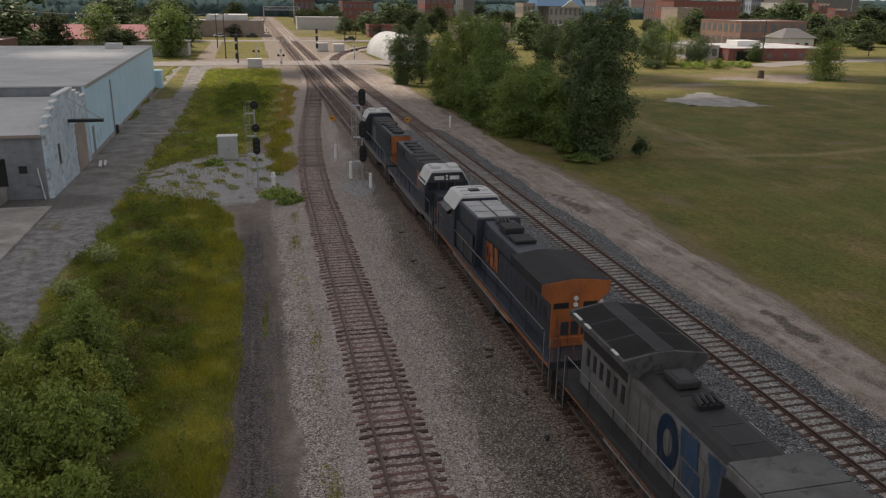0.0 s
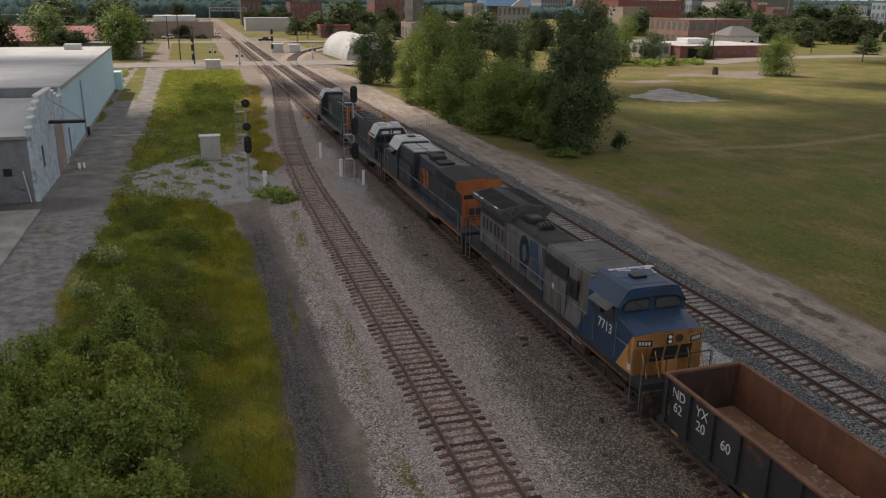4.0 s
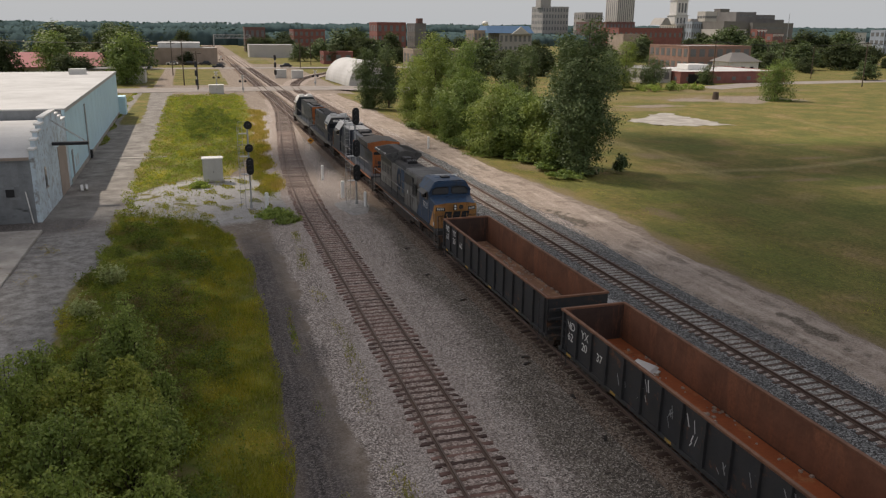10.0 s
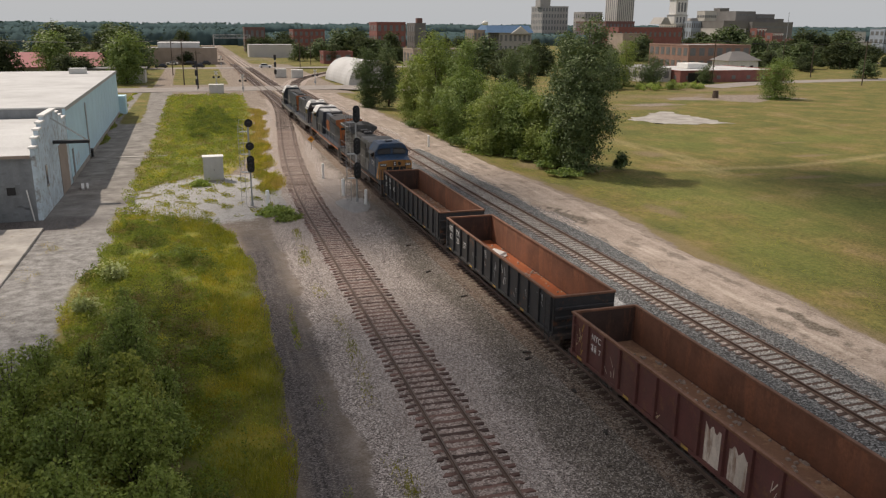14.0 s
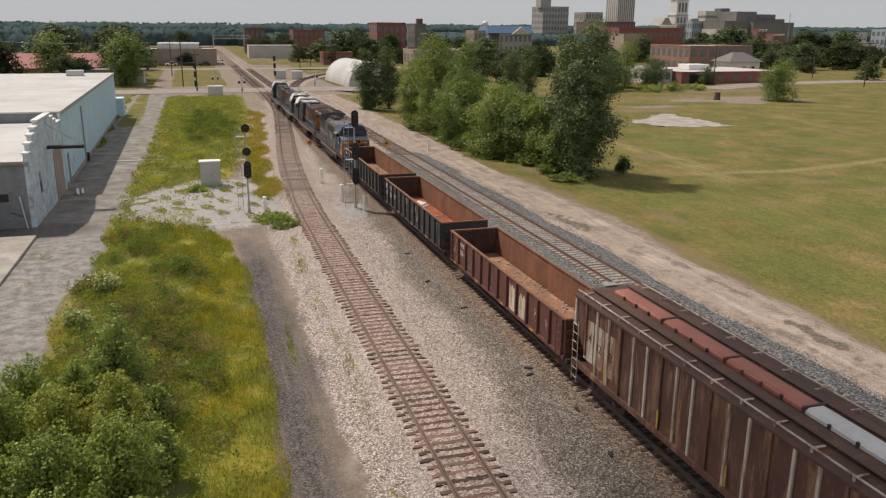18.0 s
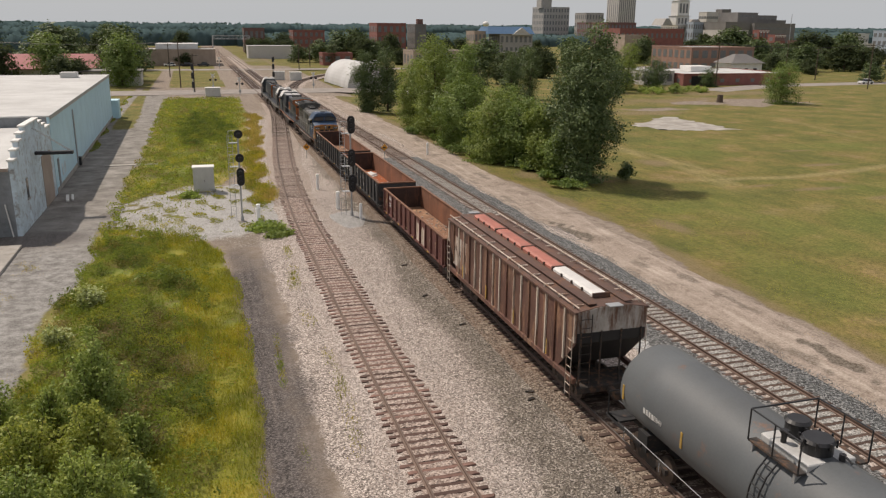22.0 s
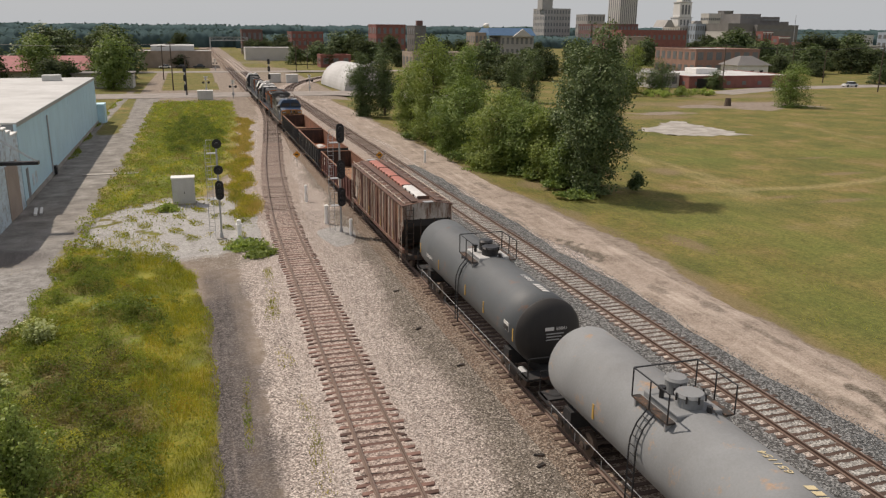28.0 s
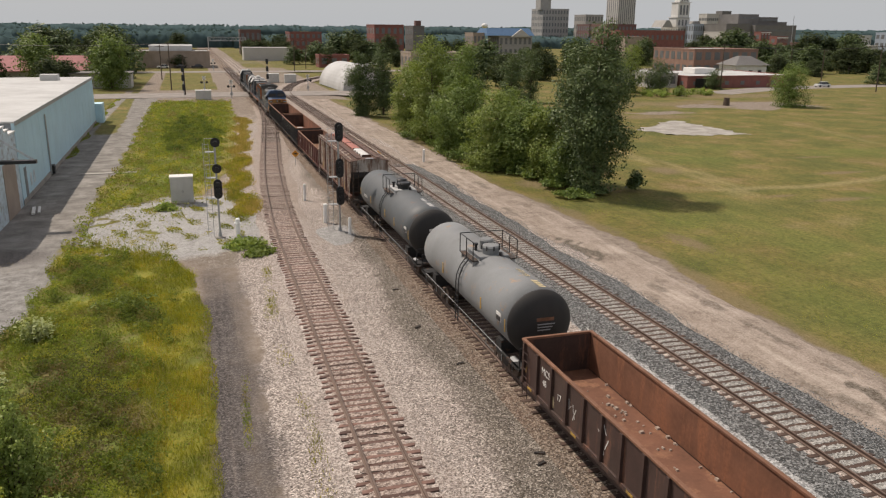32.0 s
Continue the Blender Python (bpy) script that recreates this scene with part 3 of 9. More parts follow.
def lettering(name, text, size, material, parent, m, label=""):
    cu = bpy.data.curves.new("letters", "FONT")
    cu.body, cu.size, cu.extrude, cu.align_x, cu.align_y = text, size, 0.004, "CENTER", "CENTER"
    tmp = bpy.data.objects.new("letters", cu)
    scene.collection.objects.link(tmp)
    me = bpy.data.meshes.new_from_object(tmp.evaluated_get(bpy.context.evaluated_depsgraph_get()))
    bpy.data.objects.remove(tmp)
    me.materials.clear()
    me.materials.append(material)
    return tagged(shared(name, me, parent, m), label) if label else shared(name, me, parent, m)


RNG = np.random.default_rng(7)


def leaf_quads(points, normals, size, rng, droop=0.8):
    """A leaf of about the given size at each point, turned roughly to its normal."""
    n = len(points)
    nrm = normals + rng.normal(0, 0.65, (n, 3)) + np.array([0, 0, droop])
    nrm /= np.linalg.norm(nrm, axis=1, keepdims=True) + 1e-9
    t = np.cross(nrm, rng.normal(0, 1, (n, 3)))
    t /= np.linalg.norm(t, axis=1, keepdims=True) + 1e-9
    b = np.cross(nrm, t)
    s = size * rng.uniform(0.6, 1.4, (n, 1))
    w = s * rng.uniform(0.45, 0.75, (n, 1))
    bend = nrm * s * -0.18
    return np.stack([points - t * s + bend, points + b * w, points + t * s + bend, points - b * w], 1)


def crown_points(lobes, n, rng, shell=0.55):
    """Points in ellipsoid lobes (x, y, z, rx, ry, rz), denser toward the outside, with bites out of the outline."""
    vol = np.array([l[3] * l[4] * l[5] for l in lobes]) ** 0.75
    pick = rng.choice(len(lobes), n, p=vol / vol.sum())
    L = np.array(lobes)[pick]
    d = rng.normal(0, 1, (n, 3))
    d /= np.linalg.norm(d, axis=1, keepdims=True)
    # lumps: the radius swells and shrinks with direction
    ph = L[:, :1] * 1.7 + L[:, 1:2] * 0.9
    lump = 1 + 0.16 * np.sin(5 * d[:, :1] + ph) * np.cos(4 * d[:, 1:2] - ph) + 0.12 * np.sin(9 * d[:, 2:] + 6 * d[:, :1] + ph)
    r = (shell + (1 - shell) * rng.random((n, 1)) ** 0.6) * lump
    # clumps: pull the points toward random twig centres
    p = L[:, :3] + d * r * L[:, 3:]
    return p, d


def clumped(points, dirs, rng, k, spread):
    c = rng.integers(0, len(points), k)
    pick = rng.integers(0, k, len(points))
    out = points[c][pick] + rng.normal(0, spread, points.shape) * np.array([1, 1, 0.7])
    return out, dirs[c][pick]


def tree(name, x, y, height, lobes, leaf, n, size, label, trunk=0.25, category="tree", group="", z=-0.12, seed=0, clump=0.45, limbs=7, per=9):
    """A tapered trunk with limbs, and a crown of leaves in uneven lobes. Lobes in the tree's own space."""
    rng = np.random.default_rng(seed + 11)
    t = thing(name, label, category, pose(x, y, z), group)
    bm = bmesh.new()
    top = max(l[2] for l in lobes)
    pts = [Vector((0.12 * math.sin(i * 1.3 + seed), 0.12 * math.cos(i * 1.7 + seed), top * i / 5)) for i in range(6)]
    for i in range(5):
        tube(bm, pts[i], pts[i + 1], trunk * (1 - i / 6), 8, trunk * (1 - (i + 1) / 6))
    for i in range(limbs):
        l = lobes[i % len(lobes)]
        base = pts[1 + i % 4]
        tip = Vector((l[0] + rng.uniform(-0.5, 0.5) * l[3], l[1] + rng.uniform(-0.5, 0.5) * l[4], l[2] + rng.uniform(-0.2, 0.5) * l[5]))
        tube(bm, base, tip, trunk * 0.4, 6, trunk * 0.08)
    part("trunk", bm, M["bark"], t, smooth=True)
    p, d = crown_points(lobes, n, rng)
    p, d = clumped(p, d, rng, max(40, n // per), clump)
    p[:, 2] = np.maximum(p[:, 2], 0.1)
    shared("crown", quads_mesh("crown", leaf_quads(p, d, size, rng), leaf), t)
    return t


# ---- the cloud that drifts off the sun ----
CLOUD_UP = 700.0


def cloud():
    """A broken summer cloud high toward the sun: puffs packed in its body, thinning out toward its ragged edge."""
    rng = random.Random(12)
    ball = bmesh.new()
    bmesh.ops.create_icosphere(ball, subdivisions=2, radius=1.0)
    tris = [tuple(v.index for v in f.verts) for f in ball.faces]
    shape = [v.co.copy() for v in ball.verts]
    ball.free()
    verts, faces = [], []
    for k in range(1150):
        u, v = rng.uniform(-230, 330), rng.uniform(-330, 6)
        depth = -v + 9 * math.sin(u * 0.045) + 6 * math.sin(u * 0.11 + 1)
        if depth <= 0 or rng.random() > (depth / 80.0) ** 1.3:
            continue
        r = rng.uniform(7, 13) if depth < 75 else rng.uniform(13, 24)
        c = Vector((u, v + (0.25 * u if u > 0 else min(45.0, -0.7 * u)), rng.uniform(-0.3, 1.2) * r))
        base = len(verts)
        verts += [tuple(c + Vector((q.x, q.y, q.z * 0.7)) * r * (1 + 0.2 * noise.noise(q * 1.7 + c))) for q in shape]
        faces += [tuple(base + i for i in f) for f in tris]
    m, nt, b, tc = _base("cloud_vapour")
    nt.links.new(_ramp(nt, _noise(nt, 0.05, 5, 0.6, tc.outputs["Object"]), [(0.3, (0.72, 0.73, 0.75)), (0.7, (0.86, 0.86, 0.86))]), b.inputs["Base Color"])
    b.inputs["Roughness"].default_value, b.inputs["Specular IOR Level"].default_value = 1.0, 0.0
    me = raw_mesh("cloud", verts, faces, m)
    me.shade_smooth()
    return tagged(new("cloud", me), "broken grey-white summer cloud drifting across the sun", "cloud")


drifting = cloud()


# ---- the plan ----
def x_main(y):
    return 7.95 - 0.0112 * (y - 30)


def x_mid(y):
    return x_main(y) + 3.85 * min(1.0, max(0.0, (y - 78) / 34)) ** 1.5


T1 = [(-40, 0), (20, 0), (58, 0), (70, 0.1), (84, 0.68), (100, 1.7), (117, 3.1), (132, 4.3), (143.5, 5.2), (158, 5.95), (172, 6.36)]


def x_siding(y):
    """The near track: straight, then an easy curve into the main track."""
    for i in range(len(T1) - 1):
        (y0, a), (y1, b) = T1[i], T1[i + 1]
        if y <= y1 or i == len(T1) - 2:
            m0 = (b - T1[max(i - 1, 0)][1]) / (y1 - T1[max(i - 1, 0)][0])
            k = min(i + 2, len(T1) - 1)
            m1 = (T1[k][1] - a) / (T1[k][0] - y0)
            h = y1 - y0
            s = (y - y0) / h
            return (2 * s ** 3 - 3 * s * s + 1) * a + (s ** 3 - 2 * s * s + s) * h * m0 + (3 * s * s - 2 * s ** 3) * b + (s ** 3 - s * s) * h * m1


def east_line():
    """The right-hand track: straight, then a curve of 155 m radius to the right past the crossing."""
    pts = [(16.2 - 0.0144 * (y - 30), y) for y in np.arange(-40, 190.1, 2.0)]
    x0, y0 = pts[-1]
    h0 = -0.0144
    for s in np.arange(2, 112, 2.0):
        a = s / 155.0
        pts.append((x0 + 155 * (math.cos(h0) - math.cos(h0 + a)), y0 + 155 * (math.sin(h0 + a) - math.sin(h0))))
    return pts


LINES = {
    "siding": [(x_siding(y), y) for y in np.arange(-40, 172.1, 2.0)],
    "main": [(x_main(y), y) for y in np.arange(-60, 640.1, 4.0)],
    "mid": [(x_mid(y), y) for y in np.arange(78, 420.1, 3.0)],
    "east": east_line(),
}


def along(line, step):
    """Points, unit tangents along a polyline at even steps."""
    p = np.array(line)
    seg = np.linalg.norm(np.diff(p, axis=0), axis=1)
    s = np.r_[0, np.cumsum(seg)]
    out = []
    for d in np.arange(0, s[-1], step):
        i = min(np.searchsorted(s, d, side="right") - 1, len(seg) - 1)
        t = (p[i + 1] - p[i]) / seg[i]
        out.append((p[i] + t * (d - s[i]), t))
    return out


def sweep(name, line, outline, material, parent=None, offset=0.0, dz=0.0):
    """An open or closed outline of (across, up) swept along a line on the ground."""
    p = np.array(line)
    t = np.gradient(p, axis=0)
    t /= np.linalg.norm(t, axis=1, keepdims=True)
    nrm = np.stack([t[:, 1], -t[:, 0]], 1)
    k = len(outline)
    verts, faces = [], []
    for q, n in zip(p, nrm):
        for u, v in outline:
            verts.append((q[0] + n[0] * (u + offset), q[1] + n[1] * (u + offset), v + dz))
    for i in range(len(p) - 1):
        for j in range(k - 1):
            a = i * k + j
            faces.append((a, a + 1, a + k + 1, a + k))
    ob = new(name, raw_mesh(name, verts, faces, material))
    if parent:
        ob.parent = parent
    return ob


RAIL = [(-0.07, 0.0), (-0.07, 0.02), (-0.012, 0.045), (-0.012, 0.12), (-0.036, 0.135), (-0.036, 0.168), (0.036, 0.168), (0.036, 0.135), (0.012, 0.12), (0.012, 0.045), (0.07, 0.02), (0.07, 0.0)]


def ground_z(x, y):
    rough = np.sin(x * 0.4 + 0.5) * np.sin(y * 0.332 + 1.05) + 0.5 * np.sin(x * 0.92 + 0.85) * np.sin(y * 1.16 + 0.5)
    return -0.12 + 0.03 * rough * (np.abs(x) < 40) - 0.25 * np.clip((x - 22) / 4, 0, 1) * np.clip((50 - x) / 20, 0, 1)


def ground_sheet():
    """One sheet to the horizon, finer near the tracks, with the weights of gravel, grass, cinder and pale dirt."""
    xs = np.unique(np.r_[np.linspace(-3000, -300, 10), np.linspace(-300, -40, 14), np.arange(-40, 40, 0.5), np.arange(40, 125, 1.0), np.linspace(130, 400, 14), np.linspace(400, 3000, 10)])
    ys = np.unique(np.r_[np.linspace(-400, 0, 10), np.arange(0, 140, 0.5), np.arange(140, 220, 1.5), np.arange(220, 420, 6), np.linspace(420, 900, 12), np.linspace(900, 4500, 10)])
    X, Y = np.meshgrid(xs, ys)

    def lump(f, ph):
        return np.sin(X * f + ph) * np.sin(Y * f * 0.83 + ph * 2.1) + 0.5 * np.sin(X * f * 2.3 + 1.7 * ph + 0.4 * np.sin(Y * f)) * np.sin(Y * f * 2.9 + ph)

    def step(v, w):
        return np.clip(v / w + 0.5, 0, 1)

    wob = 0.5 * lump(0.35, 0.3) + 0.25 * lump(1.1, 2.0)
    east = np.interp(Y, [0, 28, 44, 58, 72, 83, 112, 155, 190], [23.2, 23.2, 23.4, 24.4, 23.8, 21.6, 22.8, 21.6, 21.0])
    grass = step(X - east + wob, 1.2)
    # weedy strip on the near side
    sx0 = np.interp(Y, [0, 30, 49, 54, 72, 90, 106, 190], [-17.2, -16.3, -16.0, -15.5, -15.4, -15.1, -14.7, -14.9])
    sx1 = np.interp(Y, [0, 22, 30, 42, 51, 61, 66, 82, 100, 150, 190], [-6.6, -6.4, -6.0, -5.9, -6.1, -7.4, -9.5, -6.0, -2.3, 0.0, 0.5])
    strip = step(X - sx0 + wob * 0.8, 1.0) * step(sx1 - X + wob * np.where(Y < 58, 0.22, 0.8), 0.9)
    pad = step(9 - np.hypot((X + 7.5) * 1.15, (Y - 73) * 0.85) + wob * 1.6, 2.5)
    strip = strip * (1 - pad * np.where(lump(0.9, 1.1) > 0.75, 0.3, 1.0)) * step(183 - Y, 3)
    grass = np.maximum(grass * step(185 - Y + 12 * (X > 30), 4), strip)
    # right of the path, beyond the shed, lawns and verges
    lawn = step(-22.5 - X, 2) * step(Y - 150, 3) + step(-17.8 - np.clip((Y - 150) / 50, 0, 1) * 1.6 - X + wob * 0.4, 1.0) * step(Y - 132, 8) * step(X + 20.9, 1)
    far = step(Y - 216, 6) * (np.abs(X - x_main(Y)) > 7) * (0.85 + 0.3 * lump(0.05, 0.7))
    far = far * np.where((X > 8) & (X < 60) & (Y < 330), 0.35, 1.0)
    far = far * (1 - step(2.0 - np.abs(X + 17.0 + 0.012 * (Y - 200)), 1.0) * step(300 - Y, 6))
    grass = np.clip(np.maximum.reduce([grass, lawn, far, step(-26.5 - X, 2) * step(40 - Y, 4)]), 0, 1)
    behind = step(X - 26, 2) * step(Y - 185, 4)
    grass = np.maximum(grass, behind * 0.95)
    # stony and bare patches in the field
    bare = step(4.0 - np.hypot((X - 108) / 3.2, (Y - 152.5) / 2.0) + wob * 2.2, 2) + step(2.4 - np.hypot((X - 77) / 2.6, (Y - 142.5) / 1.3) + wob * 1.4, 2) + step(2.0 - np.hypot((X - 92) / 2.4, (Y - 153) / 1.4) + wob * 1.6, 2)
    # worn wheel tracks, lusher drifts and brown, thin turf
    track = np.interp(Y, [60, 74, 85, 97, 120], [42.5, 44.6, 46.6, 45.2, 43.0])
    cross = np.interp(X, [38, 43, 53, 63, 90], [77, 74.6, 73.4, 75, 83])
    worn = 0.8 * step(0.55 - np.abs(np.abs(X - track) - 0.8) + 0.3 * wob, 0.8) * step(Y - 70, 6) * step(112 - Y, 10)
    worn = np.maximum(worn, 0.9 * step(0.7 - np.abs(Y - cross) + 0.35 * wob, 1.0) * step(X - 41, 4) * step(84 - X, 16))
    worn = np.maximum(worn, 0.5 * step(0.5 - np.abs(X - 91 + 0.25 * (120 - Y)) + 0.4 * wob, 1.0) * step(Y - 98, 6) * step(126 - Y, 6))
    lusher = np.zeros_like(X)
    for cx, cy, rx, ry in ((51.9, 91, 4.5, 4.5), (38, 57, 3.5, 9), (33, 66, 3, 6), (60, 66, 7, 3), (58, 100, 6, 4), (30, 44, 2.5, 8), (76, 92, 8, 3.5), (46, 52, 4, 9)):
        lusher = np.maximum(lusher, np.clip(1.5 - np.hypot((X - cx) / rx, (Y - cy) / ry) + 0.45 * wob, 0, 1))
    thin = 0.75 * step(east + 1.3 - X + 1.1 * wob, 1.6) * step(X - 20, 1)
    for cx, cy, rx, ry in ((27.2, 82.8, 2.6, 3.4), (43.9, 86, 2.0, 3.2), (50.7, 67.3, 4.5, 0.9), (47, 70.2, 2.4, 0.6), (62, 79.4, 4, 0.8), (67.4, 89.7, 3.5, 0.8), (57, 62, 5, 1.0), (29, 58, 1.0, 3.0), (100, 158, 26, 9), (72, 137, 10, 4), (120, 175, 24, 6)):
        thin = np.maximum(thin, np.clip(1.3 - np.hypot((X - cx) / rx, (Y - cy) / ry) + 0.4 * wob, 0, 1))
    grass = grass * (1 - 0.85 * np.clip(bare, 0, 1))
    gravel = np.clip(step(X + 3.75 + wob * 0.5, 0.9) * step(20.0 - X + wob * 0.5, 1.2), 0, 1) * step(150 - Y, 60)
    gravel = np.maximum(gravel, pad)
    yard = step(-14.6 - X, 1) * step(198 - Y, 8)
    gravel = np.maximum(gravel, yard * 0.1)
    cin = step(X + 6.2 + wob * 0.3, 0.7) * step(-3.75 - X + wob * 0.55, 1.1) * step(56 - Y + wob * 3, 9)
    cin = cin * (1.0 - 0.14 * step(X + 4.5 + 0.4 * wob, 0.8) + 0.12 * lump(0.8, 0.5) - 0.25 * step(0.3 - np.abs(X + 4.6 + 0.15 * np.sin(Y * 0.2)), 0.6) - 0.12 * step(X + 4.3, 1.0))
    dark = step(X - np.interp(Y, [0, 20, 40, 60, 90], [2.9, 3.1, 3.7, 4.0, 4.6]) + wob * 0.9, 1.8) * step(10.0 - X + wob * 0.4, 1.4) * step(125 - Y, 50) * (0.85 + 0.2 * lump(0.5, 0.9))
    dark = np.maximum(dark, 0.6 * step(2.0 - np.hypot((X - 20.2) / 0.8, (Y - 59.5) / 2.2) + 0.5 * wob, 1.2))
    dark = np.maximum(dark, 0.4 * step(0.5 - np.abs(X - 20.4 - 0.35 * np.sin(Y * 0.3)) + 0.25 * wob, 0.6) * step(Y - 20, 3) * step(44 - Y, 6))
    pale = step(0.75 - np.abs(X - 13.55 + 0.0128 * (Y - 30)) + wob * 0.22, 0.5) * step(80 - Y, 20)
    dark = dark * (1 - pale)
    dark = np.maximum(dark, 0.5 * step(3.2 - np.hypot(X + 5.0, (Y - 63.5) / 1.3) + wob, 2))
    cin = np.maximum(cin, 0.62 * step(3.4 - np.hypot((X + 21.5) / 1.6, (Y - 65.2) / 0.8) + 0.6 * wob, 1.6))
    cin, dark = np.clip(cin, 0, 1), np.clip(dark, 0, 1)
    Z = ground_z(X, Y)
    Z = np.where(np.abs(X - x_main(Y)) < 3, np.minimum(Z, -0.13), Z)
    n, k = X.shape
    verts = np.stack([X, Y, Z], -1).reshape(-1, 3)
    i = np.arange(n - 1)[:, None] * k + np.arange(k - 1)[None]
    quads = np.stack([i, i + 1, i + k + 1, i + k], -1).reshape(-1, 4)
    me = bpy.data.meshes.new("ground")
    me.vertices.add(len(verts))
    me.vertices.foreach_set("co", verts.astype(np.float32).reshape(-1))
    me.loops.add(quads.size)
    me.loops.foreach_set("vertex_index", quads.astype(np.int32).reshape(-1))
    me.polygons.add(len(quads))
    me.polygons.foreach_set("loop_start", np.arange(0, quads.size, 4, dtype=np.int32))
    me.update(calc_edges=True)
    at = me.color_attributes.new("soil", "FLOAT_COLOR", "POINT")
    at.data.foreach_set("color", np.stack([gravel, grass, cin, dark], -1).astype(np.float32).reshape(-1))
    lush = strip * np.clip(step(X - sx1 + np.interp(Y, [0, 40, 60], [1.9, 2.4, 3.0]) + wob * 0.6, 1.4) * step(64 - Y, 10) + 0.85 * step(Y - 50, 6) * step(72 - Y, 6) * step(lump(0.35, 2.2) + 0.3, 1.0) + 0.45 * step(Y - 78, 5) * step(lump(0.22, 1.4), 0.8), 0, 1)
    gold = strip * np.clip(0.7 * step(X - sx1 + 2.0 + wob * 1.5, 2.2) * step(Y - 76, 5) * step(140 - Y, 20) + 0.6 * step(sx0 + 1.3 - X + wob, 1.2), 0, 1)
    at = me.color_attributes.new("weeds", "FLOAT_COLOR", "POINT")
    at.data.foreach_set("color", np.stack([lush * (1 - gold), gold, strip, np.clip(np.maximum(pad * 0.95, pale), 0, 1)], -1).astype(np.float32).reshape(-1))
    at = me.color_attributes.new("lane", "FLOAT_COLOR", "POINT")
    at.data.foreach_set("color", np.stack([yard, yard * step(66 - Y + 6 * wob, 14), yard * 0, yard * 0 + 1], -1).astype(np.float32).reshape(-1))
    at = me.color_attributes.new("turf", "FLOAT_COLOR", "POINT")
    at.data.foreach_set("color", np.stack([worn, lusher, thin, thin * 0 + 1], -1).clip(0, 1).astype(np.float32).reshape(-1))
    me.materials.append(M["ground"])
    me.shade_smooth()
    return tagged(new("ground", me), "dry grass, gravel and cinder ground round the railway tracks", "ground", kind="structure")


ground_sheet()

BED = [(-2.6, -0.17), (-1.75, -0.06), (-1.3, -0.04), (-0.9, -0.028), (0.9, -0.028), (1.3, -0.04), (1.75, -0.06), (2.6, -0.17)]
TRACKS = {}
for key, bed, words in (("siding", "ballast_light", "rusty siding track on pale grey ballast"), ("main", "ballast_dark", "main railway track on dark stained ballast"),
                        ("mid", "ballast_light", "second main track on pale dusty ballast"), ("east", "ballast_blue", "rusty track on blue-grey ballast beside a dirt road")):
    t = thing("railway_track", words, "railway track", kind="structure")
    TRACKS[key] = t
    wide = {"siding": 1.0, "main": 0.92, "mid": 0.9, "east": 1.45}[key]
    # the far stretches lie in browner stone
    turn_y = {"siding": 72, "main": 9999, "mid": -99, "east": 96}[key]
    near, far = [q for q in LINES[key] if q[1] <= turn_y], [q for q in LINES[key] if q[1] >= turn_y - 4]
    for line, stone in ((near, bed), (far, "ballast_brown")):
        if len(line) < 2:
            continue
        sweep("ballast", line, [(u * (1.18 if key == "east" and u > 0.9 else wide), v - {"siding": 0.02, "main": 0.004, "mid": 0.008, "east": 0}[key] - (0.003 if stone == "ballast_brown" else 0)) for u, v in BED], M[stone], t)
    if key == "east":
        sweep("ballast_fill", [q for q in LINES[key] if q[1] < 96], [(-1.55, -0.05), (-1.2, -0.03), (-0.7, -0.02), (0.7, -0.02), (1.2, -0.03), (1.55, -0.05)], M["ballast_light"], t)
    for side in (-1, 1):
        sweep("rail", LINES[key], RAIL, M["rail"], t, side * 0.7525)
        sweep("rail_head", LINES[key], [(-0.03, 0.169), (0.03, 0.169)], M["rail_shine" if key in ("main", "mid") else "rail_rust"], t, side * 0.7525, 0.002)


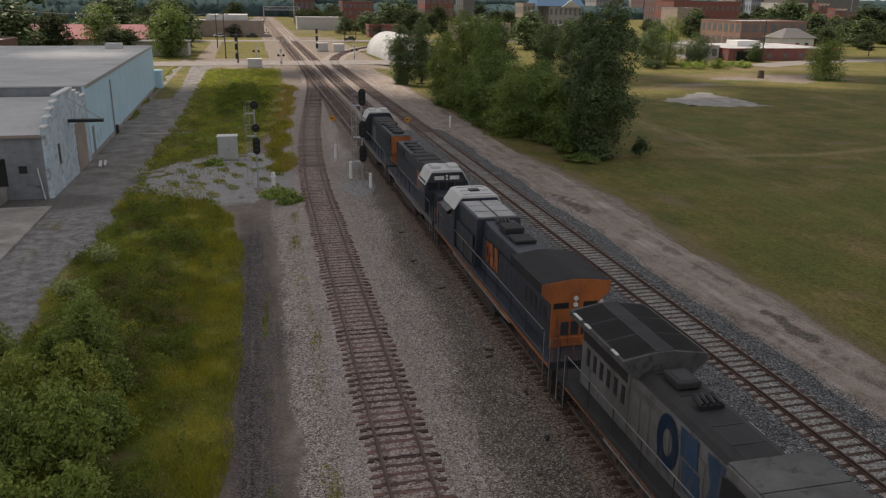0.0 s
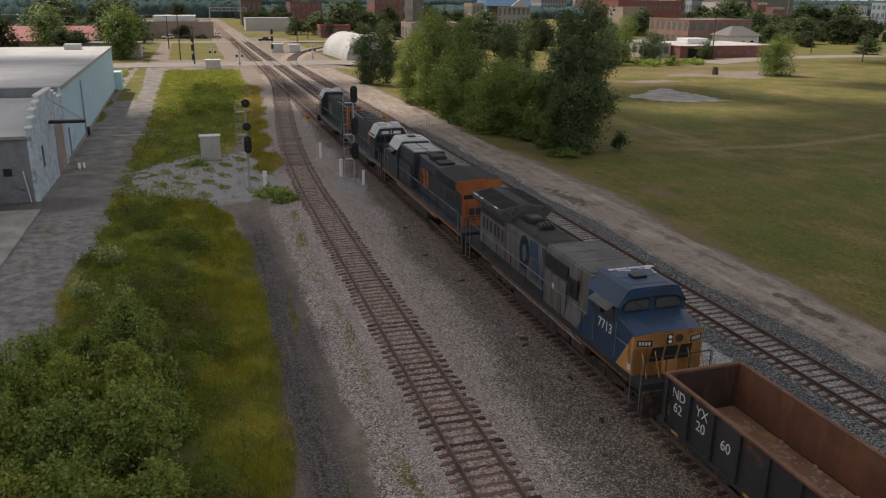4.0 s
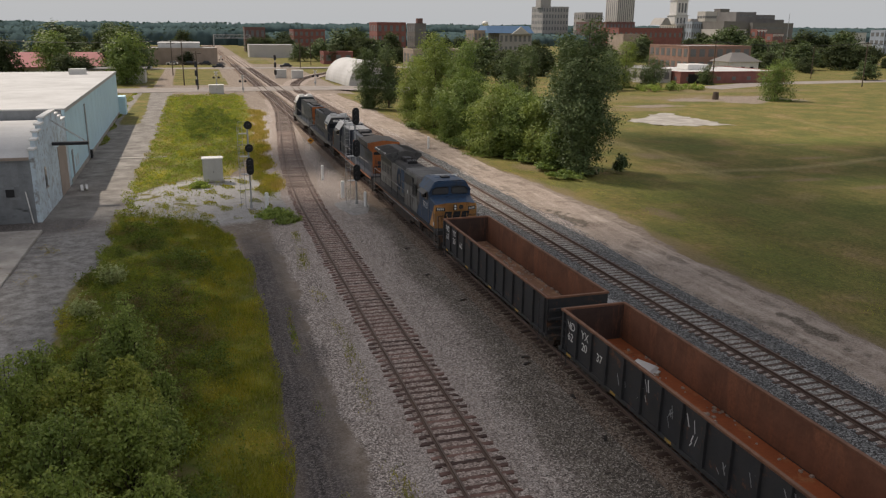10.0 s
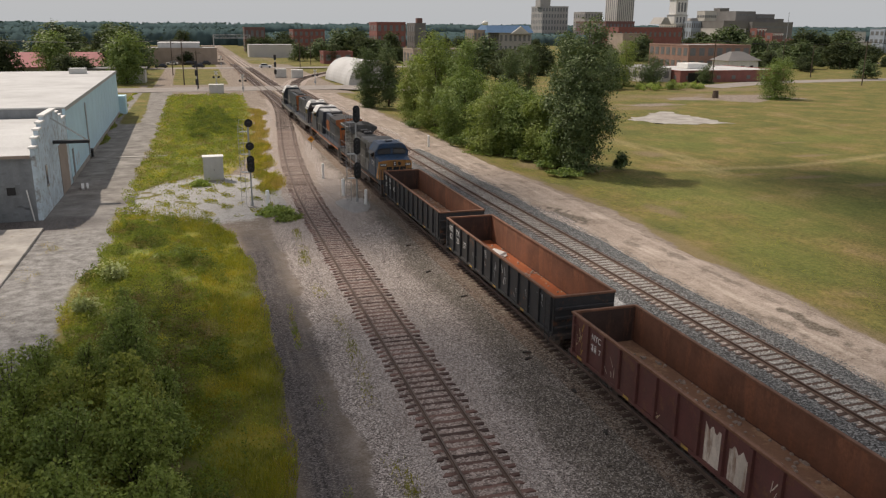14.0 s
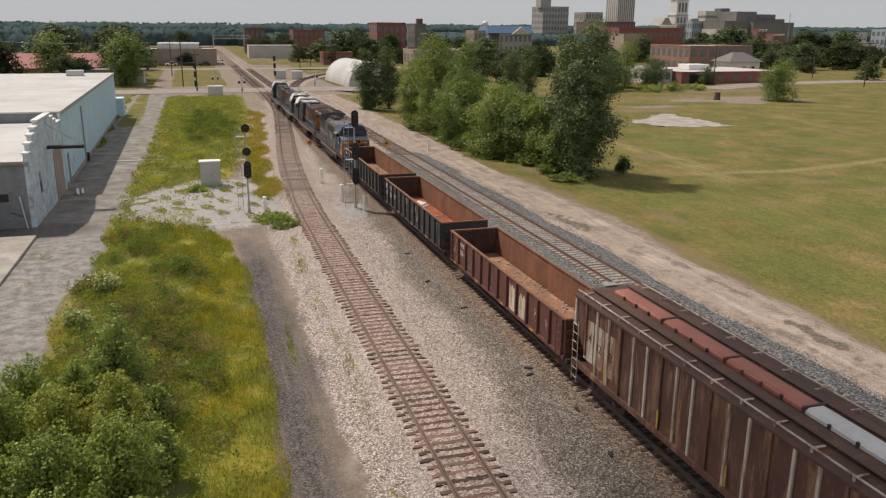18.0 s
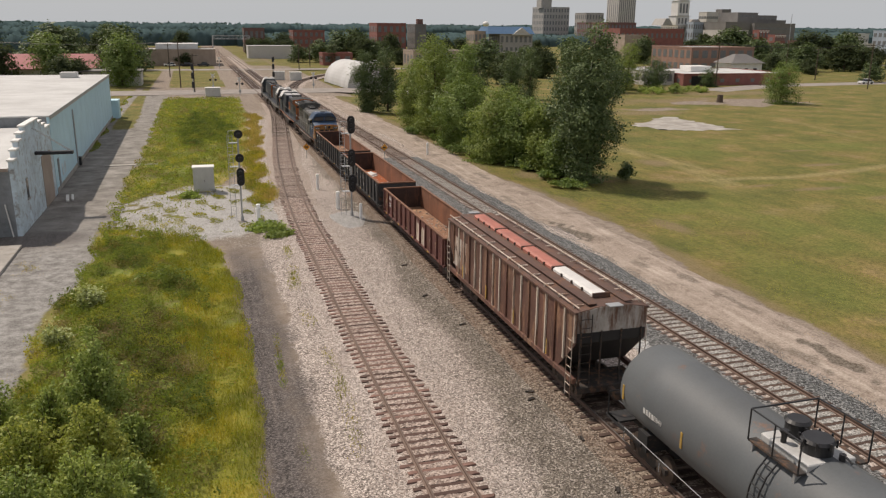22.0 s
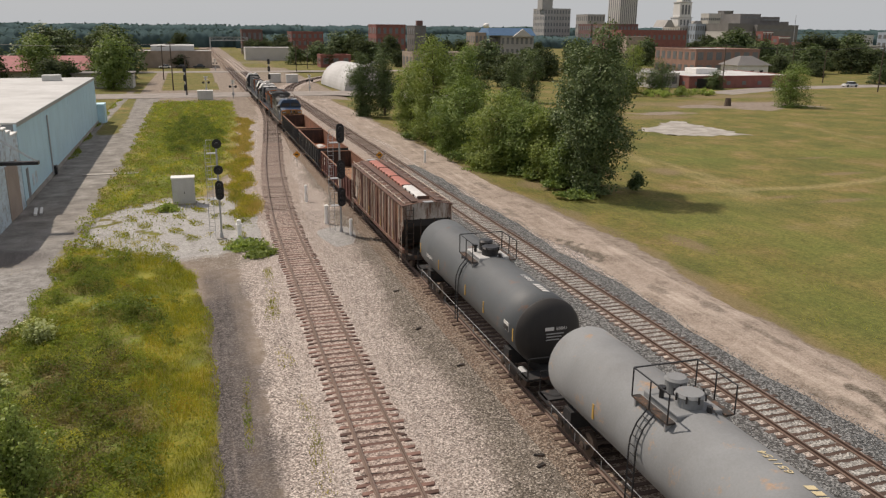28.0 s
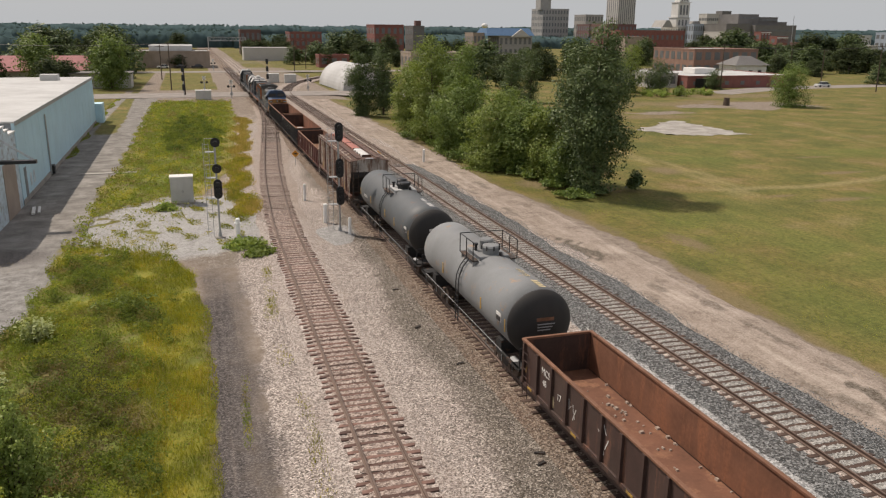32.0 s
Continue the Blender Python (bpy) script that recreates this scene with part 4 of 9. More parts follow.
# ---- buildings near the line ----
def blue_shed():
    """The long shed with a flat white roof, and the block building with a stepped gable in front of it."""
    turn = pose(-20.8, 83.0, 0, 0, 0, 0.95)
    s = thing("blue_shed", "long pale blue metal shed with a flat white roof", "shed", turn)
    L, H = 64.5, 7.0
    boxed("wall", M["shed_blue"], s, -0.25, 0, 0, L, -0.3, H)
    boxed("wall", M["brick_grey"], s, -54, -0.25, 0, 0.25, -0.3, H)
    boxed("wall", M["shed_blue"], s, -54, -0.25, L - 0.25, L, -0.3, H)
    boxed("wall", M["shed_blue"], s, -54.25, -54, 0, L, -0.3, H)
    boxed("roof", M["roof_white"], s, -54.3, 0.05, -0.1, L + 0.1, H, H + 0.15, bevel=0.03)
    boxed("roof_edge", M["steel_grey"], s, 0.05, 0.12, -0.1, L + 0.1, H - 0.2, H + 0.17)
    boxed("roof_vent", M["alu"], s, -6.2, -3.8, 56, 58.2, H + 0.15, H + 1.0, bevel=0.05)
    for k in range(1, 16):
        boxed("wall_seam", M["shed_blue"], s, 0, 0.008, L * k / 16 - 0.04, L * k / 16 + 0.04, 0.3, H - 0.2)
    bm = bmesh.new()
    tube(bm, (0.1, 15.3, 0.0), (0.1, 15.3, 6.2), 0.08, 8)
    part("downpipe", bm, M["steel_grey"], s)
    boxed("foundation", M["concrete"], s, 0, 0.05, 0, L, -0.3, 0.35)
    boxed("side_door", M["brick_grey"], s, 0.0, 0.05, 1.6, 2.5, -0.1, 2.9)
    for y, w in ((4.0, 0.9), (5.6, 0.9)):
        boxed("patch", M["block_pale"], s, 0, 0.03, y, y + w, 0.9, 2.0)
    boxed("meter_box", M["black"], s, 0.0, 0.4, 15.6, 16.4, 0.0, 0.9, bevel=0.05)
    boxed("lean_to", M["shed_blue"], s, -2.2, 1.1, L + 0.05, L + 3.4, -0.3, 2.9, bevel=0.02)
    f = thing("block_building", "weathered block building with a stepped gable and pale roof", "building")
    x1, y0, y1 = -20.8, 66.6, 82.7
    steps = [(y0, 5.55), (y0 + 1.0, 5.55), (y0 + 1.0, 6.15), (y0 + 2.2, 6.15), (y0 + 2.2, 6.65), (y0 + 3.6, 6.65), (y0 + 3.6, 7.05), (y0 + 5.0, 7.05), (y0 + 5.0, 7.45),
             (y0 + 10.8, 7.45), (y0 + 10.8, 7.1), (y0 + 12.3, 7.1), (y0 + 12.3, 6.7), (y0 + 13.7, 6.7), (y0 + 13.7, 6.3), (y1, 6.3)]
    bm = bmesh.new()
    prism(bm, [(y0, -0.3)] + steps + [(y1, -0.3)], "x", x1 - 0.35, x1)
    part("gable_wall", bm, M["block_pale"], f, "pale flaking painted block wall with stepped top")
    for a, b in zip(steps, steps[1:]):
        if a[1] == b[1]:
            boxed("coping", M["white_paint"], f, x1 - 0.45, x1 + 0.08, a[0] - 0.08, b[0] + 0.08, a[1], a[1] + 0.14, bevel=0.02)
    boxed("front_wall", M["brick_grey"], f, -45, x1 - 0.35, y0 + 0.02, y0 + 0.35, -0.3, 5.1)
    prof = [(y0 - 0.3, 5.05), (y0 + 1.5, 5.5), (y0 + 4.5, 6.05), (y0 + 8.5, 6.35), (y0 + 12, 6.3), (y1, 6.15)]
    bm = bmesh.new()
    prism(bm, prof + [(u, v - 0.15) for u, v in reversed(prof)], "x", -45, x1 - 0.35)
    part("roof", bm, M["roof_white"], f, "white curved roof")
    boxed("eave_board", M["brick_tan"], f, -45, x1 - 0.35, y0 - 0.34, y0 - 0.3, 4.85, 5.08)
    boxed("back_wall", M["brick_grey"], f, -45, x1 - 0.35, y1 - 0.3, y1 - 0.02, -0.3, 5.9)
    boxed("tall_window", M["glass"], f, x1, x1 + 0.03, 69.9, 70.6, 2.1, 3.7)
    boxed("window_sill", M["concrete"], f, x1, x1 + 0.08, 69.8, 70.7, 1.98, 2.1)
    boxed("door_panel", M["brick_tan"], f, x1, x1 + 0.05, 76.9, 81.2, -0.1, 4.3)
    boxed("canopy", M["black"], f, x1, x1 + 2.9, 74.5, 75.1, 4.8, 5.05)
    bm = bmesh.new()
    for a in (-0.2, 0.2):
        tube(bm, (x1, 74.8 + a, 7.0), (x1 + 2.7, 74.8 + a, 5.05), 0.03, 5)
    part("canopy_stay", bm, M["steel_grey"], f)
    boxed("wall_vent", M["black"], f, -23.1, -22.5, y0 - 0.03, y0 + 0.02, 2.0, 2.6)
    bm = bmesh.new()
    tube(bm, (-21.4, y0 - 0.15, -0.1), (-21.7, y0 - 0.15, 2.4), 0.05, 6)
    part("pipe", bm, M["white_paint"], f)
    # courses of blocks stand out where the paint has gone
    bm = bmesh.new()
    box(bm, 0.0, 0.012, -0.19, 0.19, 0.0, 0.18)
    stone = mesh_of(done(bm), M["block_pale"], "block")
    rng = random.Random(8)
    for k in range(150):
        y, z = y0 + 0.3 + 0.4 * rng.randint(0, 38), 0.2 * rng.randint(0, 24)
        if not (76.5 < y < 81.5 and z < 4.4) and not (69.5 < y < 71 and 1.8 < z < 3.9):
            shared("block", stone, f, pose(x1, y, z))
    bm = bmesh.new()
    box(bm, 0.0, 0.012, -0.19, 0.19, 0.0, 0.18)
    grey_stone = mesh_of(done(bm), M["brick_grey"], "block")
    for k in range(70):
        x, z = x1 - 0.7 - 0.4 * rng.randint(0, 11), 0.2 * rng.randint(0, 22)
        shared("block", grey_stone, f, pose(x, y0 + 0.02, z, 0, 0, -90))
    # flat black sheet on the wall paints the shade inside the open dock
    boxed("dark_opening", M["black"], f, -34, -24.0, y0 - 0.02, y0 + 0.02, 1.0, 3.2)
    boxed("dock_roof", M["steel_grey"], f, -34, -24.2, y0 - 3.0, y0, 3.2, 3.35)
    boxed("dock_post", M["steel_grey"], f, -24.6, -24.4, y0 - 2.9, y0 - 2.7, -0.1, 3.2)
    boxed("dock", M["concrete"], f, -34, -24.2, y0 - 3.0, y0, -0.1, 1.0)
    w = thing("wall_planks", "white planks lying at the foot of the wall", "planks", pose(-19.6, 80.3, -0.1, 0, 0, 8))
    boxed("plank", M["white_paint"], w, -0.15, 0.1, -1.4, 1.4, 0, 0.12)
    boxed("plank", M["white_paint"], w, 0.3, 0.5, -1.0, 1.5, 0, 0.1)


blue_shed()


# ---- train: common pieces ----
def truck(parent, y, axles=2, spacing=1.75, label=""):
    """A bogie: side frames, springs and wheelsets, in the car's space; z counts from the rail head."""
    t = new("bogie")
    t.parent = parent
    t.matrix_basis = pose(0, y, 0)
    half = spacing * (axles - 1) / 2
    for sx in (-1, 1):
        bm = bmesh.new()
        prism(bm, [(-half - 0.3, 0.42), (-half - 0.3, 0.62), (-0.45, 0.78), (0.45, 0.78), (half + 0.3, 0.62), (half + 0.3, 0.42), (half - 0.25, 0.5), (0.5, 0.3), (-0.5, 0.3), (-half + 0.25, 0.5)], "x", sx * 1.0 - 0.07, sx * 1.0 + 0.07)
        part("side_frame", bm, M["under"], t)
        bm = bmesh.new()
        for k in (-0.16, 0.0, 0.16):
            tube(bm, (sx * 1.0, k, 0.34), (sx * 1.0, k, 0.74), 0.07, 8)
        part("spring", bm, M["under"], t)
    for i in range(axles):
        yy = -half + i * spacing
        bm = bmesh.new()
        tube(bm, (-1.05, yy, 0.46), (1.05, yy, 0.46), 0.08, 8)
        for sx in (-1, 1):
            tube(bm, (sx * 0.71, yy, 0.46), (sx * 0.84, yy, 0.46), 0.46, 20)
            tube(bm, (sx * 0.69, yy, 0.46), (sx * 0.71, yy, 0.46), 0.49, 20)
            tube(bm, (sx * 1.05, yy, 0.46), (sx * 1.12, yy, 0.46), 0.15, 10)
        part("wheelset", bm, M["wheel"], t)
    return t


def coupler(parent, y, d):
    bm = bmesh.new()
    box(bm, -0.12, 0.12, min(y, y + d * 0.75), max(y, y + d * 0.75), 0.72, 0.98)
    box(bm, -0.17, 0.2, min(y + d * 0.5, y + d * 0.8), max(y + d * 0.5, y + d * 0.8), 0.68, 1.02)
    part("coupler", bm, M["under"], parent, bevel=0.02)


def ladder(parent, x, y0, y1, z0, z1, n, material, name="ladder"):
    """Grab irons between two uprights on a car's side or end: along y if y0 differs from y1, else along x."""
    bm = bmesh.new()
    for yy in {y0, y1}:
        tube(bm, (x, yy, z0), (x, yy, z1), 0.018, 5)
    for i in range(n):
        z = z0 + (z1 - z0) * (i + 0.5) / n
        tube(bm, (x, y0, z), (x, y1, z), 0.016, 5)
    part(name, bm, material, parent)


def end_ladder(parent, y, x0, x1, z0, z1, n, material):
    bm = bmesh.new()
    for xx in (x0, x1):
        tube(bm, (xx, y, z0), (xx, y, z1), 0.022, 5)
    for i in range(n):
        z = z0 + (z1 - z0) * (i + 0.5) / n
        tube(bm, (x0, y, z), (x1, y, z), 0.018, 5)
    part("end_ladder", bm, material, parent)


def railing(parent, pts, posts, h, material, r=0.022, name="handrail", post=None):
    """A handrail through pts (x, y, z of the walkway), with posts down to the walkway."""
    bm = bmesh.new()
    for a, b in zip(pts, pts[1:]):
        tube(bm, (a[0], a[1], a[2] + h), (b[0], b[1], b[2] + h), r, 6)
    part(name, bm, material, parent)
    for p in posts:
        bm = bmesh.new()
        tube(bm, p, (p[0], p[1], p[2] + h), r, 5)
        part("stanchion", bm, post or material, parent)


def bars(parent, x, y, z, widths, h, material, side=-1, name="marking"):
    """Unreadable writing: bars on a car's side."""
    bm = bmesh.new()
    at = 0.0
    for w in widths:
        if w > 0:
            box(bm, x - 0.006, x + 0.006, y - at - w, y - at, z, z + h)
        at += abs(w)
    part(name, bm, material, parent)


def gondola(label, outside, inside, floor_mat, rim, length=16.2, marks=(), posts=12, group="gondola wagons", heap=0, sheet=False, seed=0, top=2.83):
    """An open gondola: floor, sides with posts, ends, rim, bogies, couplers and steps. y runs toward the train's head."""
    rng = random.Random(seed)
    g = thing("gondola_wagon", label, "railway wagon", group=group)
    h, w, fl = length / 2, 1.53, 1.12
    boxed("floor", floor_mat, g, -w + 0.09, w - 0.09, -h + 0.1, h - 0.1, fl - 0.08, fl, label="rusty littered floor")
    boxed("underframe", M["under"], g, -0.35, 0.35, -h - 0.2, h + 0.2, 0.62, fl - 0.08)
    for sx in (-1, 1):
        # outer skin with the inner face set close behind it
        boxed("side_sheet", outside, g, sx * w - 0.03 if sx > 0 else -w, w if sx > 0 else -w + 0.03, -h, h, fl - 0.12, top - 0.1)
        bm = bmesh.new()
        n = 40
        ys = [-h + 0.09 + (2 * h - 0.18) * i / n for i in range(n + 1)]
        # the inside is dented between the posts
        cols = [[bm.verts.new((sx * (w - 0.04 - 0.03 * max(0, math.sin(i * math.pi * (posts + 1) / n)) * (1 if 0 < j < 3 else 0.3) * rng.uniform(0.3, 1.2)), y, z)) for j, z in enumerate((fl, fl + 0.5, fl + 1.1, top - 0.1))] for i, y in enumerate(ys)]
        for a, b in zip(cols, cols[1:]):
            for j in range(3):
                bm.faces.new((a[j], b[j], b[j + 1], a[j + 1]))
        part("inner_side", bm, inside, g, "dented rusty inner wall", smooth=True)
        boxed("top_rail", rim, g, sx * w - 0.09 if sx > 0 else -w - 0.06, w + 0.06 if sx > 0 else -w + 0.09, -h - 0.02, h + 0.02, top - 0.1, top, bevel=0.015)
        boxed("side_sill", outside, g, sx * w - 0.02 if sx > 0 else -w - 0.07, w + 0.07 if sx > 0 else -w + 0.02, -h, h, fl - 0.22, fl - 0.06, bevel=0.01)
        bm = bmesh.new()
        box(bm, -0.06, 0.06, -0.075, 0.075, fl - 0.07, top - 0.1, top=(0.012, 0.0))
        post = mesh_of(done(bm), outside, "side_post")
        for i in range(posts + 1):
            shared("side_post", post, g, pose(sx * (w + 0.05), -h + 0.28 + (2 * h - 0.56) * i / posts, 0))
        for i in range(2, posts, 3):
            boxed("reflector", M["yellow"], g, sx * (w + 0.072), sx * (w + 0.078), -h + 0.7 + (2 * h - 0.56) * i / posts, -h + 1.1 + (2 * h - 0.56) * i / posts, fl - 0.19, fl - 0.08)
        ladder(g, sx * (w + 0.09), h - 0.75, h - 0.3, 0.45, top - 0.3, 6, outside)
        ladder(g, sx * (w + 0.09), -h + 0.3, -h + 0.75, 0.45, top - 0.3, 6, outside)
    for sy in (-1, 1):
        a, b = sorted((sy * h, sy * (h - 0.03)))
        boxed("end_sheet", outside, g, -w, w, a, b, fl - 0.3, top - 0.1)
        a, b = sorted((sy * (h - 0.05), sy * (h - 0.085)))
        # the inner wall at the head end takes a darker rusty colour
        boxed("inner_end", M["gon_dark_end"] if sy > 0 else inside, g, -w + 0.05, w - 0.05, a, b, fl, top - 0.1)
        a, b = sorted((sy * (h + 0.05), sy * (h - 0.1)))
        boxed("end_rail", rim, g, -w + 0.09, w - 0.09, a, b, top - 0.098, top - 0.002, bevel=0.012)
        for z in (fl + 0.1, fl + 0.55, fl + 1.0):
            a, b = sorted((sy * h, sy * (h + 0.1)))
            boxed("end_rib", outside, g, -w + 0.05, w - 0.05, a, b, z, z + 0.16, bevel=0.02)
        a, b = sorted((sy * h, sy * (h + 0.25)))
        boxed("end_sill", M["under"], g, -w, w, a, b, 0.78, 0.98)
        coupler(g, sy * (h + 0.2), sy)
        truck(g, sy * (h - 1.9))
    for m in marks:
        m(g, w, h)
    # scrap left on the floor
    pts = np.array([[rng.uniform(-w + 0.2, w - 0.2), rng.triangular(-h + 0.3, h - 0.3, h * 0.4), fl + 0.01] for _ in range(90 + heap)])
    pts[:, 0] += 0.35 * np.sign(pts[:, 0])
    pts[:, 0] = np.clip(pts[:, 0], -w + 0.15, w - 0.15)
    bm = bmesh.new()
    for p in pts:
        s = rng.uniform(0.02, 0.075)
        box(bm, p[0] - s, p[0] + s * rng.uniform(0.4, 1.6), p[1] - s * rng.uniform(0.5, 2.0), p[1] + s, p[2] - 0.02, p[2] + s * 0.9, top=(s * 0.3, s * 0.3))
    tagged(part("scrap", bm, M["brick_tan"], g, "scraps and stones on the floor"), kind="stuff")
    if sheet:
        bm = bmesh.new()
        box(bm, -0.45, 0.5, -0.7, 0.7, 0, 0.05, top=(0.05, 0.02))
        box(bm, -0.2, 0.62, -0.55, 0.5, 0.06, 0.16, top=(0.1, 0.1))
        o = part("crumpled_sheet", bm, M["hatch_white"], g, "crumpled pale metal sheet")
        o.matrix_basis = pose(0.35, h - 3.6, fl + 0.03, 5, -8, 30)
    return g


def letters(text, size, y, z, material="white_paint"):
    def put(g, w, h):
        lettering("lettering", text, size, M[material], g, Matrix.Translation((-(w + 0.012), y, z)) @ Euler((radians(90), 0, radians(-90))).to_matrix().to_4x4(), "stencilled lettering")
    return put


def scrawl(y, z, wide, high, material, seed):
    """Faded paint marks on a side panel."""
    def put(g, w, h):
        rng = random.Random(seed)
        for _ in range(5):
            a, b = rng.uniform(0, wide), rng.uniform(0, high)
            bm = bmesh.new()
            slant, tall, thick = rng.uniform(-0.25, 0.25), rng.uniform(0.12, 0.5), rng.uniform(0.02, 0.06)
            prism(bm, [(y + a, z + b), (y + a + thick, z + b), (y + a + thick + slant, z + b + tall), (y + a + slant, z + b + tall)], "x", -(w + 0.008), -(w + 0.002))
            part("paint_mark", bm, M[material], g)
    return put


def daub(y0, y1, z0, z1, material):
    """A panel roughly painted over."""
    def put(g, w, h):
        bm = bmesh.new()
        n = 9
        lower = [(y0 + (y1 - y0) * i / n, z0 + 0.09 * math.sin(i * 2.3 + y0 * 5)) for i in range(n + 1)]
        upper = [(y1 - (y1 - y0) * i / n, z1 + 0.12 * math.sin(i * 1.7 + y1 * 3)) for i in range(n + 1)]
        prism(bm, lower + upper, "x", -(w + 0.006), -(w + 0.001))
        part("paint_patch", bm, M[material], g)
    return put


def covered_hopper():
    """A brown covered hopper with pale ribs, roof walks, trough hatches and sloped ends."""
    c = thing("covered_hopper_wagon", "rust-streaked brown covered hopper wagon with pale ribs and red roof hatches", "railway wagon")
    h, w, lo, eave, ridge = 8.4, 1.56, 1.4, 4.15, 4.42
    # body: straight sides, sloped ends below
    for sx in (-1, 1):
        a, b = sorted((sx * w, sx * (w - 0.05)))
        bm = bmesh.new()
        prism(bm, [(-h + 1.5, lo), (h - 1.5, lo), (h, 2.9), (h, eave), (-h, eave), (-h, 2.9)], "x", a, b)
        part("side_sheet", bm, M["hop_brown"], c, "streaked brown side with bare patches")
        bm = bmesh.new()
        box(bm, -0.05, 0.05, -0.05, 0.05, 0.0, 1.0)
        n = 19
        for i in range(n):
            y = -h + 0.12 + (2 * h - 0.24) * i / (n - 1)
            z0 = lo if abs(y) < h - 1.5 else lo + (abs(y) - h + 1.5) * 1.1
            bm = bmesh.new()
            a, b = sorted((sx * w, sx * (w + 0.07)))
            box(bm, a, b, y - 0.05, y + 0.05, z0, eave)
            part("side_rib", bm, M["hop_brown"] if i % 6 in (2, 5) else M["hop_pale"], c)
        a, b = sorted((sx * (w - 0.1), sx * (w + 0.1)))
        boxed("side_sill", M["hop_brown"], c, a, b, -h, h, lo - 0.22, lo, bevel=0.01)
        boxed("eave", M["hop_roof"], c, a, b, -h, h, eave, eave + 0.1, bevel=0.01)
        bm = bmesh.new()
        prism(bm, [(sx * (w + 0.03), eave + 0.09), (sx * 0.55, ridge), (sx * 0.55, ridge - 0.04), (sx * (w + 0.03), eave + 0.02)], "y", -h, h)
        part("roof_sheet", bm, M["hop_roof"], c, "dirty brown roof slope")
        # roof walk: two thin grated boards on brackets
        railing(c, [(sx * (w - 0.08), -h, eave + 0.12), (sx * (w - 0.08), h, eave + 0.12)], [], 0.14, M["hop_pale"], 0.03, "roof_walk_rail")
        for i in range(12):
            y = -h + 0.5 + (2 * h - 1.0) * i / 11
            bm = bmesh.new()
            tube(bm, (sx * (w - 0.08), y, eave + 0.05), (sx * (w - 0.08), y, eave + 0.27), 0.04, 6)
            box(bm, *sorted((sx * (w - 0.1), sx * 1.05)), y - 0.025, y + 0.025, eave + 0.2, eave + 0.24)
            part("walk_bracket", bm, M["hop_pale"], c)
        boxed("roof_walk", M["hop_roof"], c, *sorted((sx * 0.62, sx * 0.98)), -h + 0.2, h - 0.2, ridge + 0.02, ridge + 0.06)
        for i in range(4):
            y = -h + 2.6 + i * 3.8
            boxed("reflector", M["yellow"], c, *sorted((sx * (w + 0.071), sx * (w + 0.08))), y - 0.05, y + 0.05, lo + 0.05, lo + 0.75)
        ladder(c, sx * (w + 0.12), h - 0.55, h - 0.1, 0.5, 3.2, 7, M["hop_pale"])
        ladder(c, sx * (w + 0.12), -h + 0.1, -h + 0.55, 0.5, 3.2, 7, M["hop_pale"])
    boxed("ridge_plate", M["hop_roof"], c, -0.56, 0.56, -h, h, ridge - 0.06, ridge)
    ys = [h - 0.9, h - 4.5, h - 8.2, h - 11.8, -h + 1.0]
    for i in range(4):
        m = "hatch_white" if i == 3 else "hatch_red"
        hood = new("roof_hatch")
        hood.parent = c
        tagged(hood, "white trough hatch cover" if i == 3 else "faded red trough hatch cover")
        bm = bmesh.new()
        prism(bm, [(-0.36, ridge), (-0.36, ridge + 0.1), (-0.24, ridge + 0.17), (0.24, ridge + 0.17), (0.36, ridge + 0.1), (0.36, ridge)], "y", ys[i + 1] + 0.06, ys[i] - 0.06)
        part("cover", bm, M[m], hood)
        boxed("batten", M["hop_roof"], hood, -0.4, 0.4, ys[i + 1] - 0.02, ys[i + 1] + 0.06, ridge, ridge + 0.2, bevel=0.01)
        for k in (0.25, 0.5, 0.75):
            boxed("clamp", M["under"], hood, -0.42, -0.35, ys[i + 1] * k + ys[i] * (1 - k) - 0.04, ys[i + 1] * k + ys[i] * (1 - k) + 0.04, ridge + 0.02, ridge + 0.15)
    for sy in (-1, 1):
        bm = bmesh.new()
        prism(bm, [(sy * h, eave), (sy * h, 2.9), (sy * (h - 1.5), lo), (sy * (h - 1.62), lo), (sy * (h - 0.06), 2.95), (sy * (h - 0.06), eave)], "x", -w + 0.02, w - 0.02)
        # near-black sheet below the pale end panel
        part("end_sheet", bm, M["tank_end"], c, "near-black sloped end sheet")
        boxed("end_panel", M["hop_end"], c, -w + 0.03, w - 0.03, *sorted((sy * h, sy * (h + 0.02))), 3.35, eave + 0.06, label="pale grey stained end panel")
        bm = bmesh.new()
        prism(bm, [(-w, eave + 0.05), (-0.56, ridge - 0.02), (0.56, ridge - 0.02), (w, eave + 0.05)], "y", *sorted((sy * h, sy * (h + 0.03))))
        part("end_cap", bm, M["hop_end"], c)
        for x in (-1.35, -0.45, 0.45, 1.35):
            bm = bmesh.new()
            tube(bm, (x, sy * (h + 0.02), 1.05), (x, sy * (h + 0.02), 3.4), 0.04, 6)
            part("end_post", bm, M["under"], c)
        end_ladder(c, sy * (h + 0.12), -1.45, -0.95, 0.8, eave, 9, M["under"])
        boxed("end_platform", M["under"], c, -1.45, 1.45, *sorted((sy * (h - 1.4), sy * (h + 0.15))), 0.98, 1.05)
        boxed("end_sill", M["under"], c, -1.5, 1.5, *sorted((sy * (h + 0.02), sy * (h + 0.2))), 0.78, 1.04)
        boxed("roof_step", M["steel_grey"], c, -0.3, 0.3, *sorted((sy * (h - 0.1), sy * (h + 0.3))), ridge + 0.03, ridge + 0.07)
        coupler(c, sy * (h + 0.15), sy)
        truck(c, sy * (h - 1.9))
